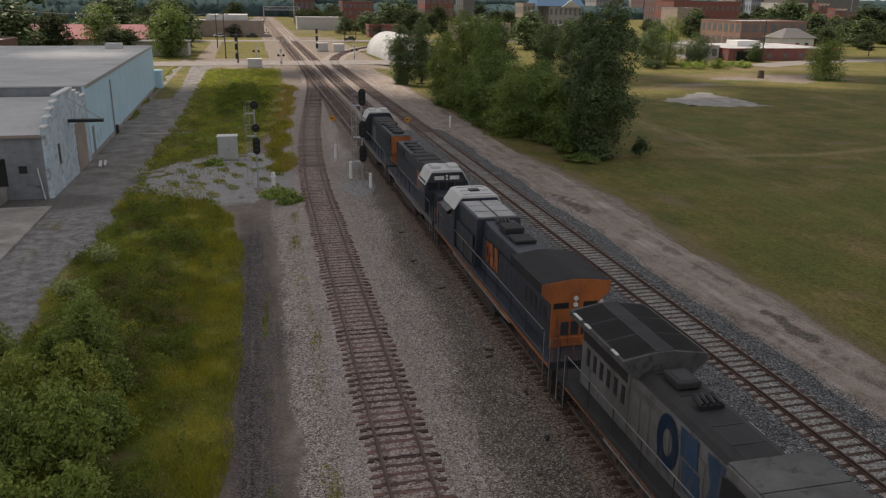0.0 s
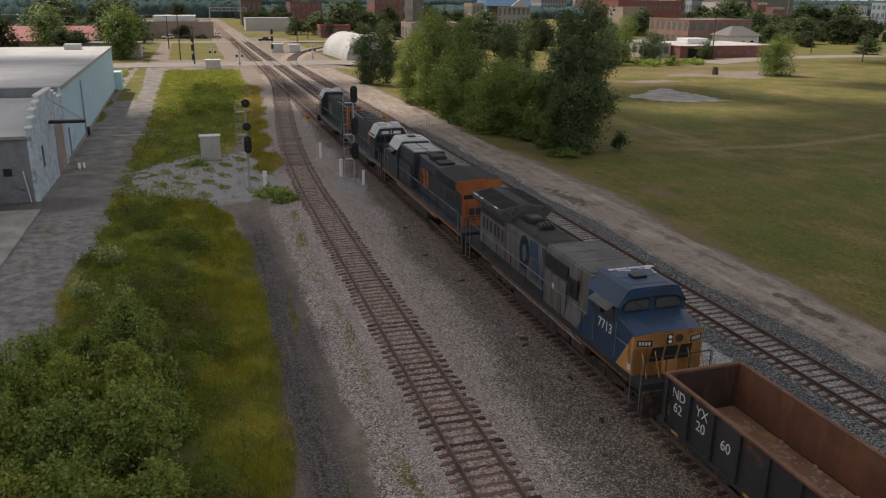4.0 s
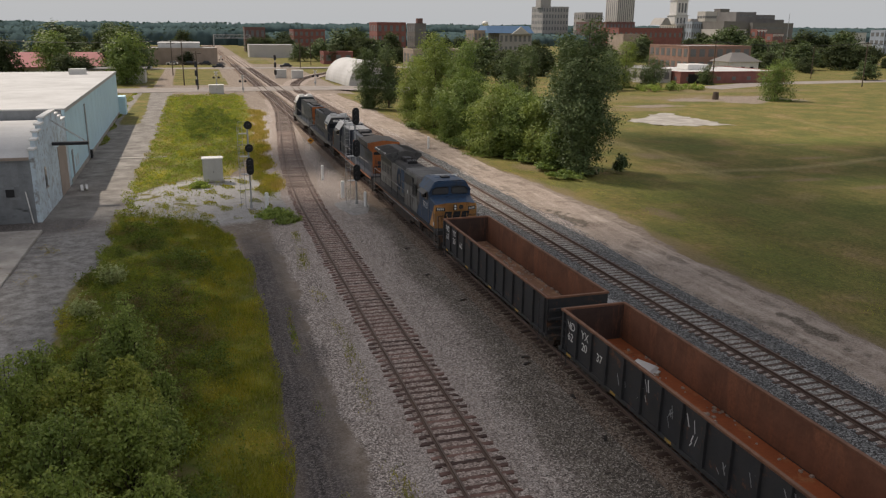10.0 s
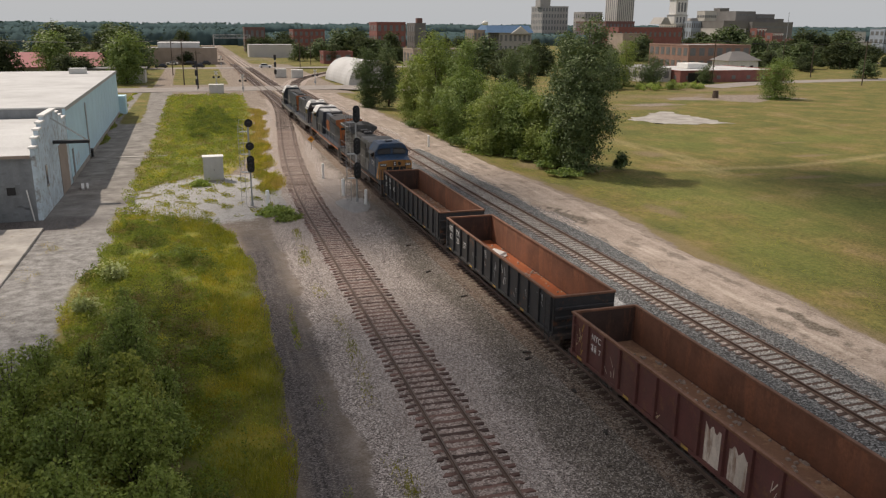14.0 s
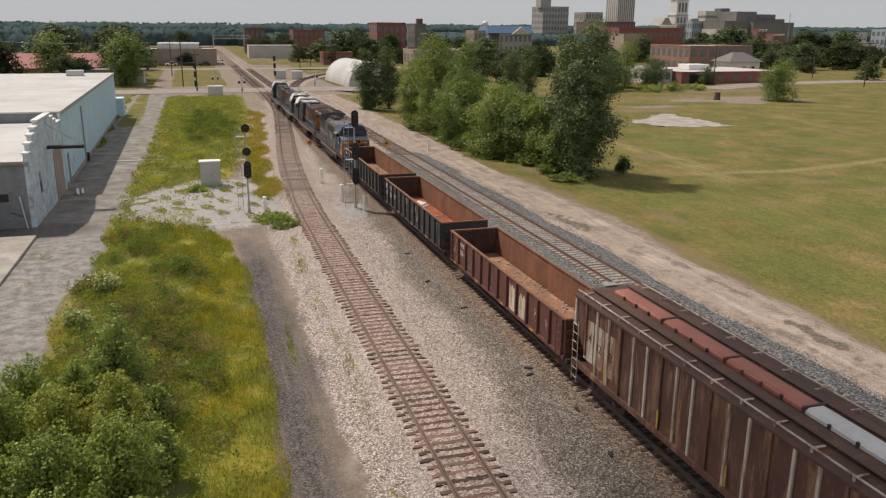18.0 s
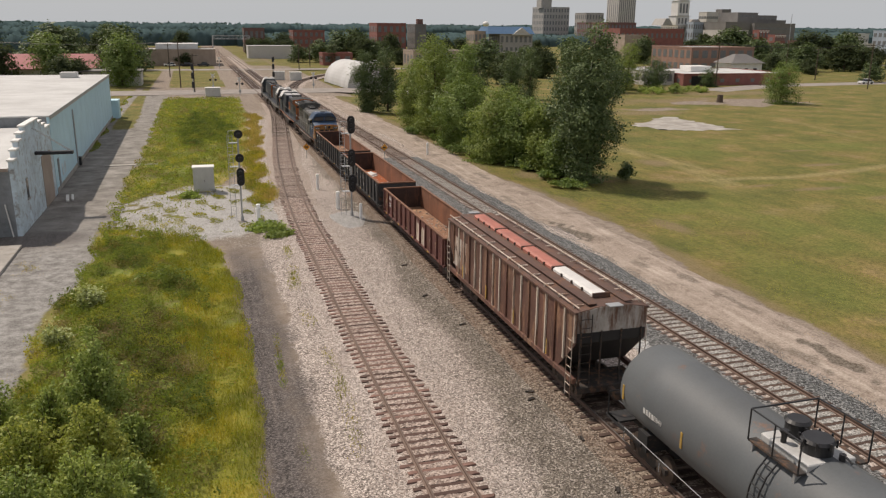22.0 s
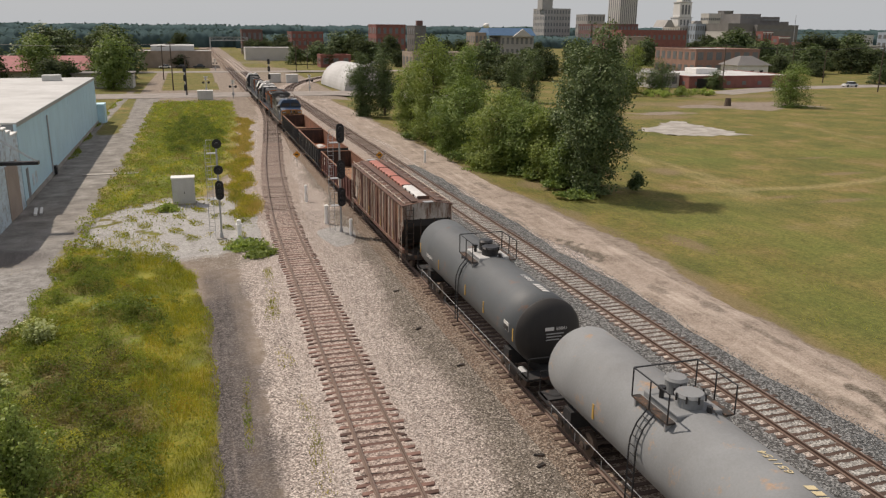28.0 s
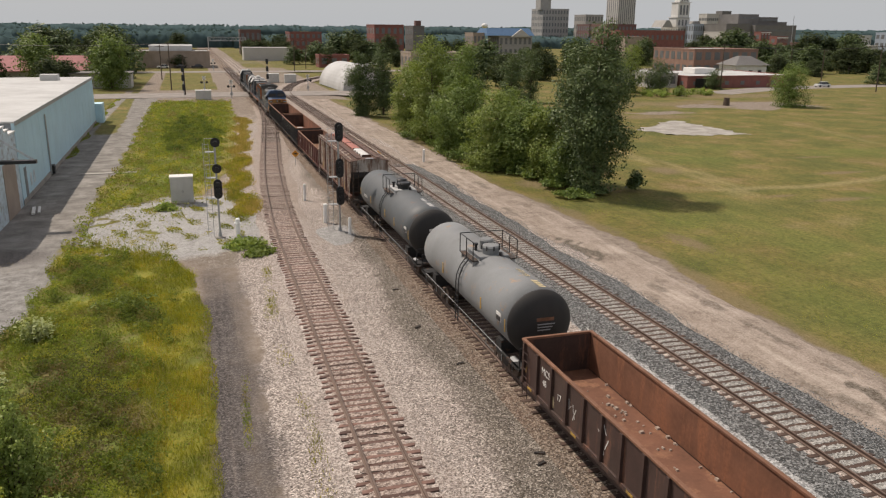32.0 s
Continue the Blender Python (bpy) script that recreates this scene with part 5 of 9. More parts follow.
    for k in (-4.2, 0.0, 4.2):
        bm = bmesh.new()
        box(bm, -0.7, 0.7, k - 0.7, k + 0.7, 0.35, lo, top=(-0.75, -1.2))
        part("hopper_outlet", bm, M["hop_brown"], c)
    boxed("centre_sill", M["under"], c, -0.3, 0.3, -h, h, 0.7, 1.0)
    for text, y, z in (("24", h - 1.25, 2.75), ("32", h - 2.1, 2.6), ("42", h - 2.95, 2.6)):
        lettering("lettering", text, 0.5, M["black"], c, Matrix.Translation((-(w + 0.012), y, z)) @ Euler((radians(90), 0, radians(-90))).to_matrix().to_4x4())
        boxed("number_panel", M["hop_worn"], c, -(w + 0.006), -(w + 0.001), y - 0.38, y + 0.38, 1.75, 3.5)
    return c


def tank_wagon(label, shell, ends, length, marks, mark_mat, hatch="tank_dark", seed=0):
    """A tank wagon: shell with dished heads, platform with rails, manway, ladders, saddles and sills."""
    c = thing("tank_wagon", label, "railway wagon", group="tank wagons")
    r, zc, h = 1.5, 2.62, length / 2
    seg = 48
    prof = [(-h, 0.02), (-h + 0.02, 0.55), (-h + 0.12, 1.0), (-h + 0.28, 1.3), (-h + 0.5, r - 0.02), (-h + 0.56, r)] 
    prof += [(-h + 0.56 + (2 * h - 1.12) * i / 8, r - (0.012 if i in (3, 5) else 0)) for i in range(1, 8)]
    prof += [(h - 0.56, r), (h - 0.5, r - 0.02), (h - 0.28, 1.3), (h - 0.12, 1.0), (h - 0.02, 0.55), (h, 0.02)]

    def lathe(pr):
        bm = bmesh.new()
        rings = [[bm.verts.new((rr * math.cos(a * math.tau / seg), y, zc + rr * math.sin(a * math.tau / seg))) for a in range(seg)] for y, rr in pr]
        for p, q in zip(rings, rings[1:]):
            for a in range(seg):
                bm.faces.new((p[a], p[(a + 1) % seg], q[(a + 1) % seg], q[a]))
        bm.faces.new(rings[0])
        bm.faces.new(list(reversed(rings[-1])))
        return bm
    part("shell", lathe(prof[5:-5]), M[shell], c, smooth=True)
    part("head", lathe(prof[:6]), M[ends], c, "black dished rear head", smooth=True)
    part("head", lathe(prof[-6:]), M[shell], c, smooth=True)
    zt = zc + r
    # platform round the manway
    pl = new("platform")
    pl.parent = c
    for sx in (-1, 1):
        boxed("walkway", M["under"], pl, *sorted((sx * 0.86, sx * 1.15)), -1.0, 1.0, zt - 0.24, zt - 0.18)
        railing(pl, [(sx * 1.15, -1.0, zt - 0.2), (sx * 1.15, 1.0, zt - 0.2)], [(sx * 1.15, y, zt - 0.2) for y in (-1.0, 0.0, 1.0)], 0.95, M["black"], 0.026)
        for y in (-0.85, 0.85):
            boxed("bracket", M["steel_grey"], pl, *sorted((sx * 0.8, sx * 1.12)), y - 0.04, y + 0.04, zt - 0.75, zt - 0.24)
    railing(pl, [(-1.15, 1.0, zt - 0.2), (1.15, 1.0, zt - 0.2)], [], 0.95, M["black"], 0.026)
    bm = bmesh.new()
    tube(bm, (0, -0.35, zt - 0.1), (0, -0.35, zt + 0.32), 0.42, 24)
    tube(bm, (0, -0.35, zt + 0.32), (0, -0.35, zt + 0.4), 0.47, 24, 0.4)
    part("manway", bm, M["black" if shell == "tank_dark" else hatch], c, bevel=0.0)
    for k in range(8):
        a = k * math.tau / 8
        bm = bmesh.new()
        tube(bm, (0.47 * math.cos(a), -0.35 + 0.47 * math.sin(a), zt + 0.2), (0.47 * math.cos(a), -0.35 + 0.47 * math.sin(a), zt + 0.42), 0.035, 6)
        part("manway_bolt", bm, M["black"], c)
    boxed("saddle_plate", M["roof_pale"] if shell == "tank_dark" else M["tank_light"], c, -0.78, 0.78, -0.95, 0.95, zt - 0.24, zt - 0.02, bevel=0.03)
    bm = bmesh.new()
    tube(bm, (0.3, -0.95, zt - 0.05), (0.3, -0.95, zt + 0.16), 0.09, 8)
    tube(bm, (0.3, -0.95, zt + 0.16), (0.3, -1.3, zt + 0.05), 0.03, 6)
    part("vent_pipe", bm, M["black"], c)
    bm = bmesh.new()
    tube(bm, (0.1, 0.55, zt - 0.05), (0.1, 0.55, zt + 0.42), 0.34, 20)
    tube(bm, (0.1, 0.55, zt + 0.42), (0.1, 0.55, zt + 0.5), 0.38, 20, 0.3)
    part("valve_housing", bm, M["black" if shell == "tank_dark" else hatch], c)
    bm = bmesh.new()
    tube(bm, (-0.55, 0.3, zt - 0.1), (-0.55, 0.3, zt + 0.28), 0.08, 8)
    tube(bm, (-0.55, 0.3, zt + 0.28), (-0.55, 0.3, zt + 0.36), 0.13, 8)
    part("relief_valve", bm, M["black"], c)
    for sx in (-1, 1):
        bm = bmesh.new()
        for dy in (-0.2, 0.2):
            pv = [(sx * 1.62 * math.cos(a), dy, zc + 1.62 * math.sin(a)) for a in (radians(d) for d in (48, 30, 12, 0))] + [(sx * 1.62, dy, 0.6)]
            for a, b in zip(pv, pv[1:]):
                tube(bm, a, b, 0.028, 5)
        for i in range(11):
            z = 0.75 + i * 0.29
            xx = 1.62 if z < zc else math.sqrt(max(0.2, 1.62 ** 2 - (z - zc) ** 2))
            tube(bm, (sx * xx, -0.2, z), (sx * xx, 0.2, z), 0.02, 5)
        part("side_ladder", bm, M["black"], c)
        for sy in (-1, 1):
            boxed("side_sill", M["tank_under"], c, *sorted((sx * 1.26, sx * 1.36)), *sorted((sy * (h + 0.5), sy * (h - 1.9))), 0.94, 1.06)
        railing(c, [(sx * 1.5, -h + 1.0, 0.95), (sx * 1.5, h - 1.0, 0.95)], [(sx * 1.5, -h + 1.0 + (2 * h - 2) * i / 6, 0.8) for i in range(7)], 0.32, M["steel_grey"], 0.016)
        for y in (h - 0.75, h * 0.45, -h * 0.12, -h * 0.45, -h + 0.75) if shell == "tank_dark" else (h * 0.4, -h * 0.45, -h + 0.75):
            boxed("reflector", M["yellow"], c, *sorted((sx * (r - 0.02), sx * (r + 0.012))), y - 0.05, y + 0.05, zc - 0.35, zc + 0.2)
        boxed("bolster", M["tank_under"], c, *sorted((sx * 0.3, sx * 1.3)), h - 2.2, h - 1.6, 0.85, 1.5)
        boxed("bolster", M["tank_under"], c, *sorted((sx * 0.3, sx * 1.3)), -h + 1.6, -h + 2.2, 0.85, 1.5)
    for sy in (-1, 1):
        boxed("end_platform", M["tank_under"], c, -1.35, 1.35, *sorted((sy * (h - 0.2), sy * (h + 0.62))), 0.98, 1.06)
        bm = bmesh.new()
        yy = sy * (h + 0.55)
        tube(bm, (-1.3, yy, 1.0), (-1.3, yy, 1.95), 0.03, 6)
        tube(bm, (-1.3, yy, 1.95), (1.3, yy, 1.95), 0.03, 6)
        tube(bm, (1.3, yy, 1.95), (1.3, yy, 1.0), 0.03, 6)
        part("end_railing", bm, M["black"], c)
        boxed("draft_sill", M["tank_under"], c, -0.35, 0.35, *sorted((sy * (h - 2.6), sy * (h + 0.6))), 0.68, 1.2)
        coupler(c, sy * (h + 0.5), sy)
        truck(c, sy * (h - 1.9))
    bm = bmesh.new()
    tube(bm, (-1.0, -h + 0.1, 0.82), (-1.0, -h + 0.9, 0.82), 0.2, 12)
    part("brake_cylinder", bm, M["steel_grey"], c)
    if shell == "tank_dark":
        lettering("lettering", "88841", 0.2, M["hatch_white"], c, Matrix.Translation((0.4, -h - 0.004, zc + 0.32)) @ Euler((radians(90), 0, 0)).to_matrix().to_4x4())
        bar_mat, bx = M["hatch_white"], (-0.35, 0.05)
    else:
        bar_mat, bx = M["rim_rust"], (-0.35, 0.45)
    boxed("marking", bar_mat, c, *bx, -h - 0.004, -h + 0.004, zc + 0.25, zc + 0.4)
    for k in range(3):
        boxed("marking", M["steel_grey"], c, -0.3, 0.5 - 0.1 * k, -h - 0.004, -h + 0.004, zc + 0.08 - k * 0.13, zc + 0.13 - k * 0.13)
    boxed("placard", M["hatch_white"], c, -r - 0.02, -r + 0.01, -h + 1.2, -h + 1.75, zc - 0.1, zc + 0.28)
    boxed("hazard_panel", M["black"], c, -r - 0.03, -r - 0.02, -h + 1.22, -h + 1.73, zc - 0.08, zc + 0.14)
    # writing round the curve of the shell
    for text, size, y, deg, rot in marks:
        a = radians(deg)
        m = Matrix.Translation(((r + 0.015) * math.cos(a), y, zc + (r + 0.015) * math.sin(a))) @ Euler((0, radians(90 - deg), 0)).to_matrix().to_4x4() @ pose(0, 0, 0, 0, 0, rot)
        if text:
            lettering("lettering", text, size, M[mark_mat], c, m)
        else:
            bm = bmesh.new()
            for k in range(4):
                box(bm, -size * 0.42, size * 0.42, -1.1 + k * size * 0.72, -1.1 + k * size * 0.72 + size * 0.5, 0, 0.006)
            o = part("marking", bm, M[mark_mat], c)
            o.matrix_basis = m
    return c


# ---- locomotives ----
def loco_base(c, h, axles, tr, sill, deck=1.62, ends="rail_paint"):
    """Frame, walkway, fuel tank, bogies, steps, pilots and handrails."""
    boxed("frame", sill, c, -1.5, 1.5, -h, h, deck - 0.35, deck, bevel=0.02)
    boxed("fuel_tank", M["under"], c, -1.4, 1.4, -2.6, 2.6, 0.35, deck - 0.35, top=(-0.05, 0), bevel=0.05)
    for sx in (-1, 1):
        bm = bmesh.new()
        tube(bm, (sx * 1.25, 2.8, 1.05), (sx * 1.25, 5.2, 1.05), 0.2, 12)
        part("air_reservoir", bm, M["under"], c)
        for r, x, z, ya, yb in ((0.05, 1.46, 1.16, -5.2, 5.6), (0.035, 1.44, 1.02, -4.4, 3.2), (0.03, 1.47, 0.9, 2.7, h - 1.2)):
            bm = bmesh.new()
            tube(bm, (sx * x, ya, z), (sx * x, yb, z), r, 6)
            part("pipe", bm, M["rail_paint"] if r > 0.04 else M["under"], c)
        railing(c, [(sx * 1.47, -h + 1.0, deck), (sx * 1.47, h - 1.0, deck)], [(sx * 1.47, -h + 1.0 + (2 * h - 2) * i / 9, deck) for i in range(10)], 1.02, M["rail_paint"], 0.02, post=M["soot"])
        for sy in (-1, 1):
            for k in range(4):
                boxed("step", M["under"], c, *sorted((sx * 0.95, sx * 1.5)), *sorted((sy * (h - 0.75), sy * (h - 0.15))), 0.38 + k * 0.33, 0.42 + k * 0.33)
            bm = bmesh.new()
            for yy in (h - 0.8, h - 0.08):
                tube(bm, (sx * 1.5, sy * yy, 0.4), (sx * 1.5, sy * yy, deck + 1.0), 0.018, 5)
            part("grab_iron", bm, M["rail_paint"], c)
    for sy in (-1, 1):
        boxed("pilot", M["under"], c, -1.45, 1.45, *sorted((sy * (h - 0.1), sy * (h + 0.12))), 0.25, deck - 0.3)
        railing(c, [(-1.4, sy * (h - 0.05), deck), (1.4, sy * (h - 0.05), deck)], [(x, sy * (h - 0.05), deck) for x in (-1.4, -0.5, 0.5, 1.4)], 1.0, M["soot" if ends == "rail_paint" else ends], 0.022)
        coupler(c, sy * (h + 0.05), sy)
        truck(c, sy * tr, axles, 1.85 if axles == 3 else 2.6)


def logo_bars(parent, x, y0, y1, z0, z1, material):
    """A company mark on a hood side, drawn as plain shapes: a ring, two offset blocks, a notched block."""
    w, h, mz = (y1 - y0) / 3.3, z1 - z0, (z0 + z1) / 2
    bm = bmesh.new()
    c = y1 - w / 2
    outer = [(c + w * 0.55 * math.cos(a), mz + h * 0.5 * math.sin(a)) for a in (k * math.tau / 16 for k in range(16))]
    inner = [(c + w * 0.24 * math.cos(a), mz + h * 0.24 * math.sin(a)) for a in (k * math.tau / 16 for k in range(16))]
    o, i = [bm.verts.new((x, u, v)) for u, v in outer], [bm.verts.new((x, u, v)) for u, v in inner]
    for k in range(16):
        bm.faces.new((o[k], o[(k + 1) % 16], i[(k + 1) % 16], i[k]))
    bmesh.ops.solidify(bm, geom=list(bm.faces), thickness=0.012)
    part("emblem", bm, material, parent)
    c = (y0 + y1) / 2
    for dy, za, zb in ((0.1, mz + h * 0.03, z1), (-0.1, z0, mz - h * 0.03)):
        bm = bmesh.new()
        prism(bm, [(c + w * (dy - 0.42), za), (c + w * (dy + 0.38), za), (c + w * (dy + 0.48), zb), (c + w * (dy - 0.32), zb)], "x", x - 0.008, x + 0.008)
        part("emblem", bm, material, parent)
    c = y0 + w / 2
    bm = bmesh.new()
    prism(bm, [(c - w * 0.5, z0), (c - w * 0.1, z0), (c, mz - h * 0.2), (c + w * 0.15, z0), (c + w * 0.5, z0), (c + w * 0.25, mz), (c + w * 0.5, z1), (c - w * 0.5, z1)], "x", x - 0.008, x + 0.008)
    part("emblem", bm, material, parent)


def doors(parent, x, y0, y1, n, z0, z1, material):
    """Engine-room doors along a hood's side: raised panels with thin gaps."""
    w = (y1 - y0) / n
    bm = bmesh.new()
    s = 1 if x > 0 else -1
    box(bm, *sorted((0, s * 0.02)), 0.02, w - 0.02, z0, z1)
    me = mesh_of(done(bm), material, "hood_door")
    for i in range(n):
        shared("hood_door", me, parent, pose(x, y0 + i * w, 0))


def grille(parent, x, y0, y1, z0, z1, n=6):
    boxed("grille_back", M["black"], parent, *sorted((x, x + (0.01 if x > 0 else -0.01))), y0, y1, z0, z1)
    s = 1 if x > 0 else -1
    bm = bmesh.new()
    box(bm, *sorted((0, s * 0.03)), y0, y1, 0, (z1 - z0) / n * 0.35)
    me = mesh_of(done(bm), M["soot"], "louvre")
    for i in range(n):
        shared("louvre", me, parent, pose(x + s * 0.01, 0, z0 + (z1 - z0) * i / n))


def wide_cab(c, y0, y1, s, deck, upper, roof, nose_mat, z_roof=4.62, nose_len=2.05):
    """A safety cab with a wide sloping nose; s is the way the nose points (+1 toward the train's head)."""
    cab = new("cab")
    cab.parent = c
    w = 1.5
    a, b = sorted((y0, y1))
    front = y1 if s > 0 else y0
    mid = (a + b) / 2
    bm = bmesh.new()
    prism(bm, [(-w, deck), (w, deck), (w, 3.9), (1.05, z_roof - 0.12), (-1.05, z_roof - 0.12), (-w, 3.9)], "y", a, b)
    part("cab_body", bm, upper, cab, bevel=0.02)
    bm = bmesh.new()
    prism(bm, [(-1.54, 3.86), (-1.1, z_roof - 0.07), (-0.85, z_roof), (0.85, z_roof), (1.1, z_roof - 0.07), (1.54, 3.86), (1.49, 3.85), (1.04, z_roof - 0.14), (-1.04, z_roof - 0.14), (-1.49, 3.85)], "y", a - 0.05, b + 0.05)
    part("cab_roof", bm, roof, cab)
    for k in range(3):
        y = a + 0.35 + k * (b - a - 0.7) / 2
        boxed("roof_seam", upper, cab, -0.85, 0.85, y - 0.025, y + 0.025, z_roof, z_roof + 0.012)
    # nose: its top slopes down, its face is bent back at both sides
    n1 = front + s * nose_len
    back_y, corner_y = front - s * 0.05, n1 - s * 0.2
    bm = bmesh.new()
    for sx in (-1, 1):
        for q in ((1.47, back_y, deck), (1.47, corner_y, deck), (0.72, n1, deck), (1.47, back_y, 3.5), (1.2, back_y, 3.64), (1.44, corner_y, 3.2), (0.72, n1, 3.34)):
            bm.verts.new((sx * q[0], q[1], q[2]))
    bmesh.ops.convex_hull(bm, input=list(bm.verts))
    part("nose", bm, nose_mat[0], cab, bevel=0.025)
    d = s * 0.03
    bm = bmesh.new()
    lo, hi = [], []
    for x, y, z in ((-1.475, corner_y, 3.2), (-0.72, n1, 3.345), (0.72, n1, 3.345), (1.475, corner_y, 3.2)):
        lo.append(bm.verts.new((x, y + d, deck)))
        hi.append(bm.verts.new((x, y + d, z)))
    f = [bm.faces.new((lo[k], lo[k + 1], hi[k + 1], hi[k])) for k in range(3)]
    bmesh.ops.solidify(bm, geom=f, thickness=0.025)
    part("nose_front", bm, nose_mat[1], cab)
    for x, y, z in ((-0.35, 0.45, 3.53), (0.25, 0.95, 3.42), (0.7, 0.85, 3.43)):
        bm = bmesh.new()
        tube(bm, (x - 0.09, front + s * y, z + 0.03), (x + 0.09, front + s * y, z + 0.03), 0.03, 6)
        part("nose_grab_iron", bm, nose_mat[0], cab)
    for sx in (-1, 1):
        for name, grow, dy, mat in (("window_frame", 0.06, 0.02, M["black"]), ("windscreen", 0.0, 0.035, M["glass_grey"])):
            x0, x1, z0, z1 = 0.16 - grow, 1.24 + grow, 3.7 - grow, 4.1 + grow
            bm = bmesh.new()
            prism(bm, [(sx * q, z) for q, z in ((x0 + 0.08, z0), (x1 - 0.08, z0), (x1, z0 + 0.08), (x1 - 0.04, z1 - 0.16), (x1 - 0.2, z1 - 0.02), (x0 + 0.08, z1), (x0, z1 - 0.08), (x0, z0 + 0.08))], "y", *sorted((front, front + s * dy)))
            part(name, bm, mat, cab)
        bm = bmesh.new()
        tube(bm, (sx * 0.4, front + s * 0.05, 3.7), (sx * 0.75, front + s * 0.05, 4.02), 0.012, 4)
        part("wiper", bm, M["black"], cab)
    bm = bmesh.new()
    prism(bm, [(-1.5, 3.89), (-1.06, z_roof - 0.12), (0, z_roof - 0.03), (1.06, z_roof - 0.12), (1.5, 3.89), (1.4, 3.98), (1.02, 4.2), (0, 4.27), (-1.02, 4.2), (-1.4, 3.98)], "y", *sorted((front - s * 0.05, front + s * 0.14)))
    part("brow", bm, roof, cab)
    for sx in (-1, 1):
        boxed("window_recess", M["black"], cab, *sorted((sx * w, sx * (w + 0.012))), mid - 1.0, mid + 0.82, 3.18, 3.86)
        for u, v in ((-0.1, 0.72), (-0.92, -0.22)):
            boxed("side_window", M["glass"], cab, *sorted((sx * w, sx * (w + 0.022))), mid + u, mid + v, 3.24, 3.8)
        bm = bmesh.new()
        prism(bm, [(sx * 1.5, 3.86), (sx * 1.84, 3.66), (sx * 1.84, 3.68), (sx * 1.5, 3.89)], "y", mid - 0.95, mid + 0.6)
        part("sun_shade", bm, M["roof_panel"], cab)
        boxed("mirror", M["black"], cab, *sorted((sx * (w + 0.03), sx * (w + 0.16))), mid - 0.16, mid - 0.12, 3.3, 3.6)
        lean = -sx * s * math.degrees(math.atan2(0.2, 0.75))
        for name, u, v, out, mat in (("number_board", 0.3, 0.13, 0.02, M["black"]), ("board_rim", 0.33, 0.16, 0.012, nose_mat[1])):
            o = boxed(name, mat, cab, -u, u, -out, out, -v, v)
            o.matrix_basis = pose(sx * 1.1, n1 - s * 0.07, 2.93, 0, 0, lean)
        bm = bmesh.new()
        for k in range(4):
            box(bm, -0.22 + k * 0.12, -0.14 + k * 0.12, -0.026, 0.026, -0.07, 0.07)
        o = part("board_digits", bm, M["hatch_white"], cab, "pale unreadable digits")
        o.matrix_basis = pose(sx * 1.1, n1 - s * 0.07, 2.93, 0, 0, lean)
    for z in (2.95, 3.13):
        bm = bmesh.new()
        tube(bm, (-0.1, n1 + s * 0.04, z), (-0.1, n1 + s * 0.09, z), 0.07, 10)
        part("headlight", bm, M["white_paint"], cab)
    boxed("light_case", M["black"], cab, -0.22, 0.03, *sorted((n1 + s * 0.03, n1 + s * 0.05)), 2.83, 3.24, bevel=0.01)
    bm = bmesh.new()
    tube(bm, (0.32, n1 + s * 0.03, 3.04), (0.32, n1 + s * 0.07, 3.04), 0.16, 12)
    part("bell_cover", bm, M["under"], cab)
    boxed("roof_antenna", M["black"], cab, -0.3, 0.3, mid - 0.25, mid + 0.25, z_roof, z_roof + 0.1, bevel=0.02)
    return cab, n1


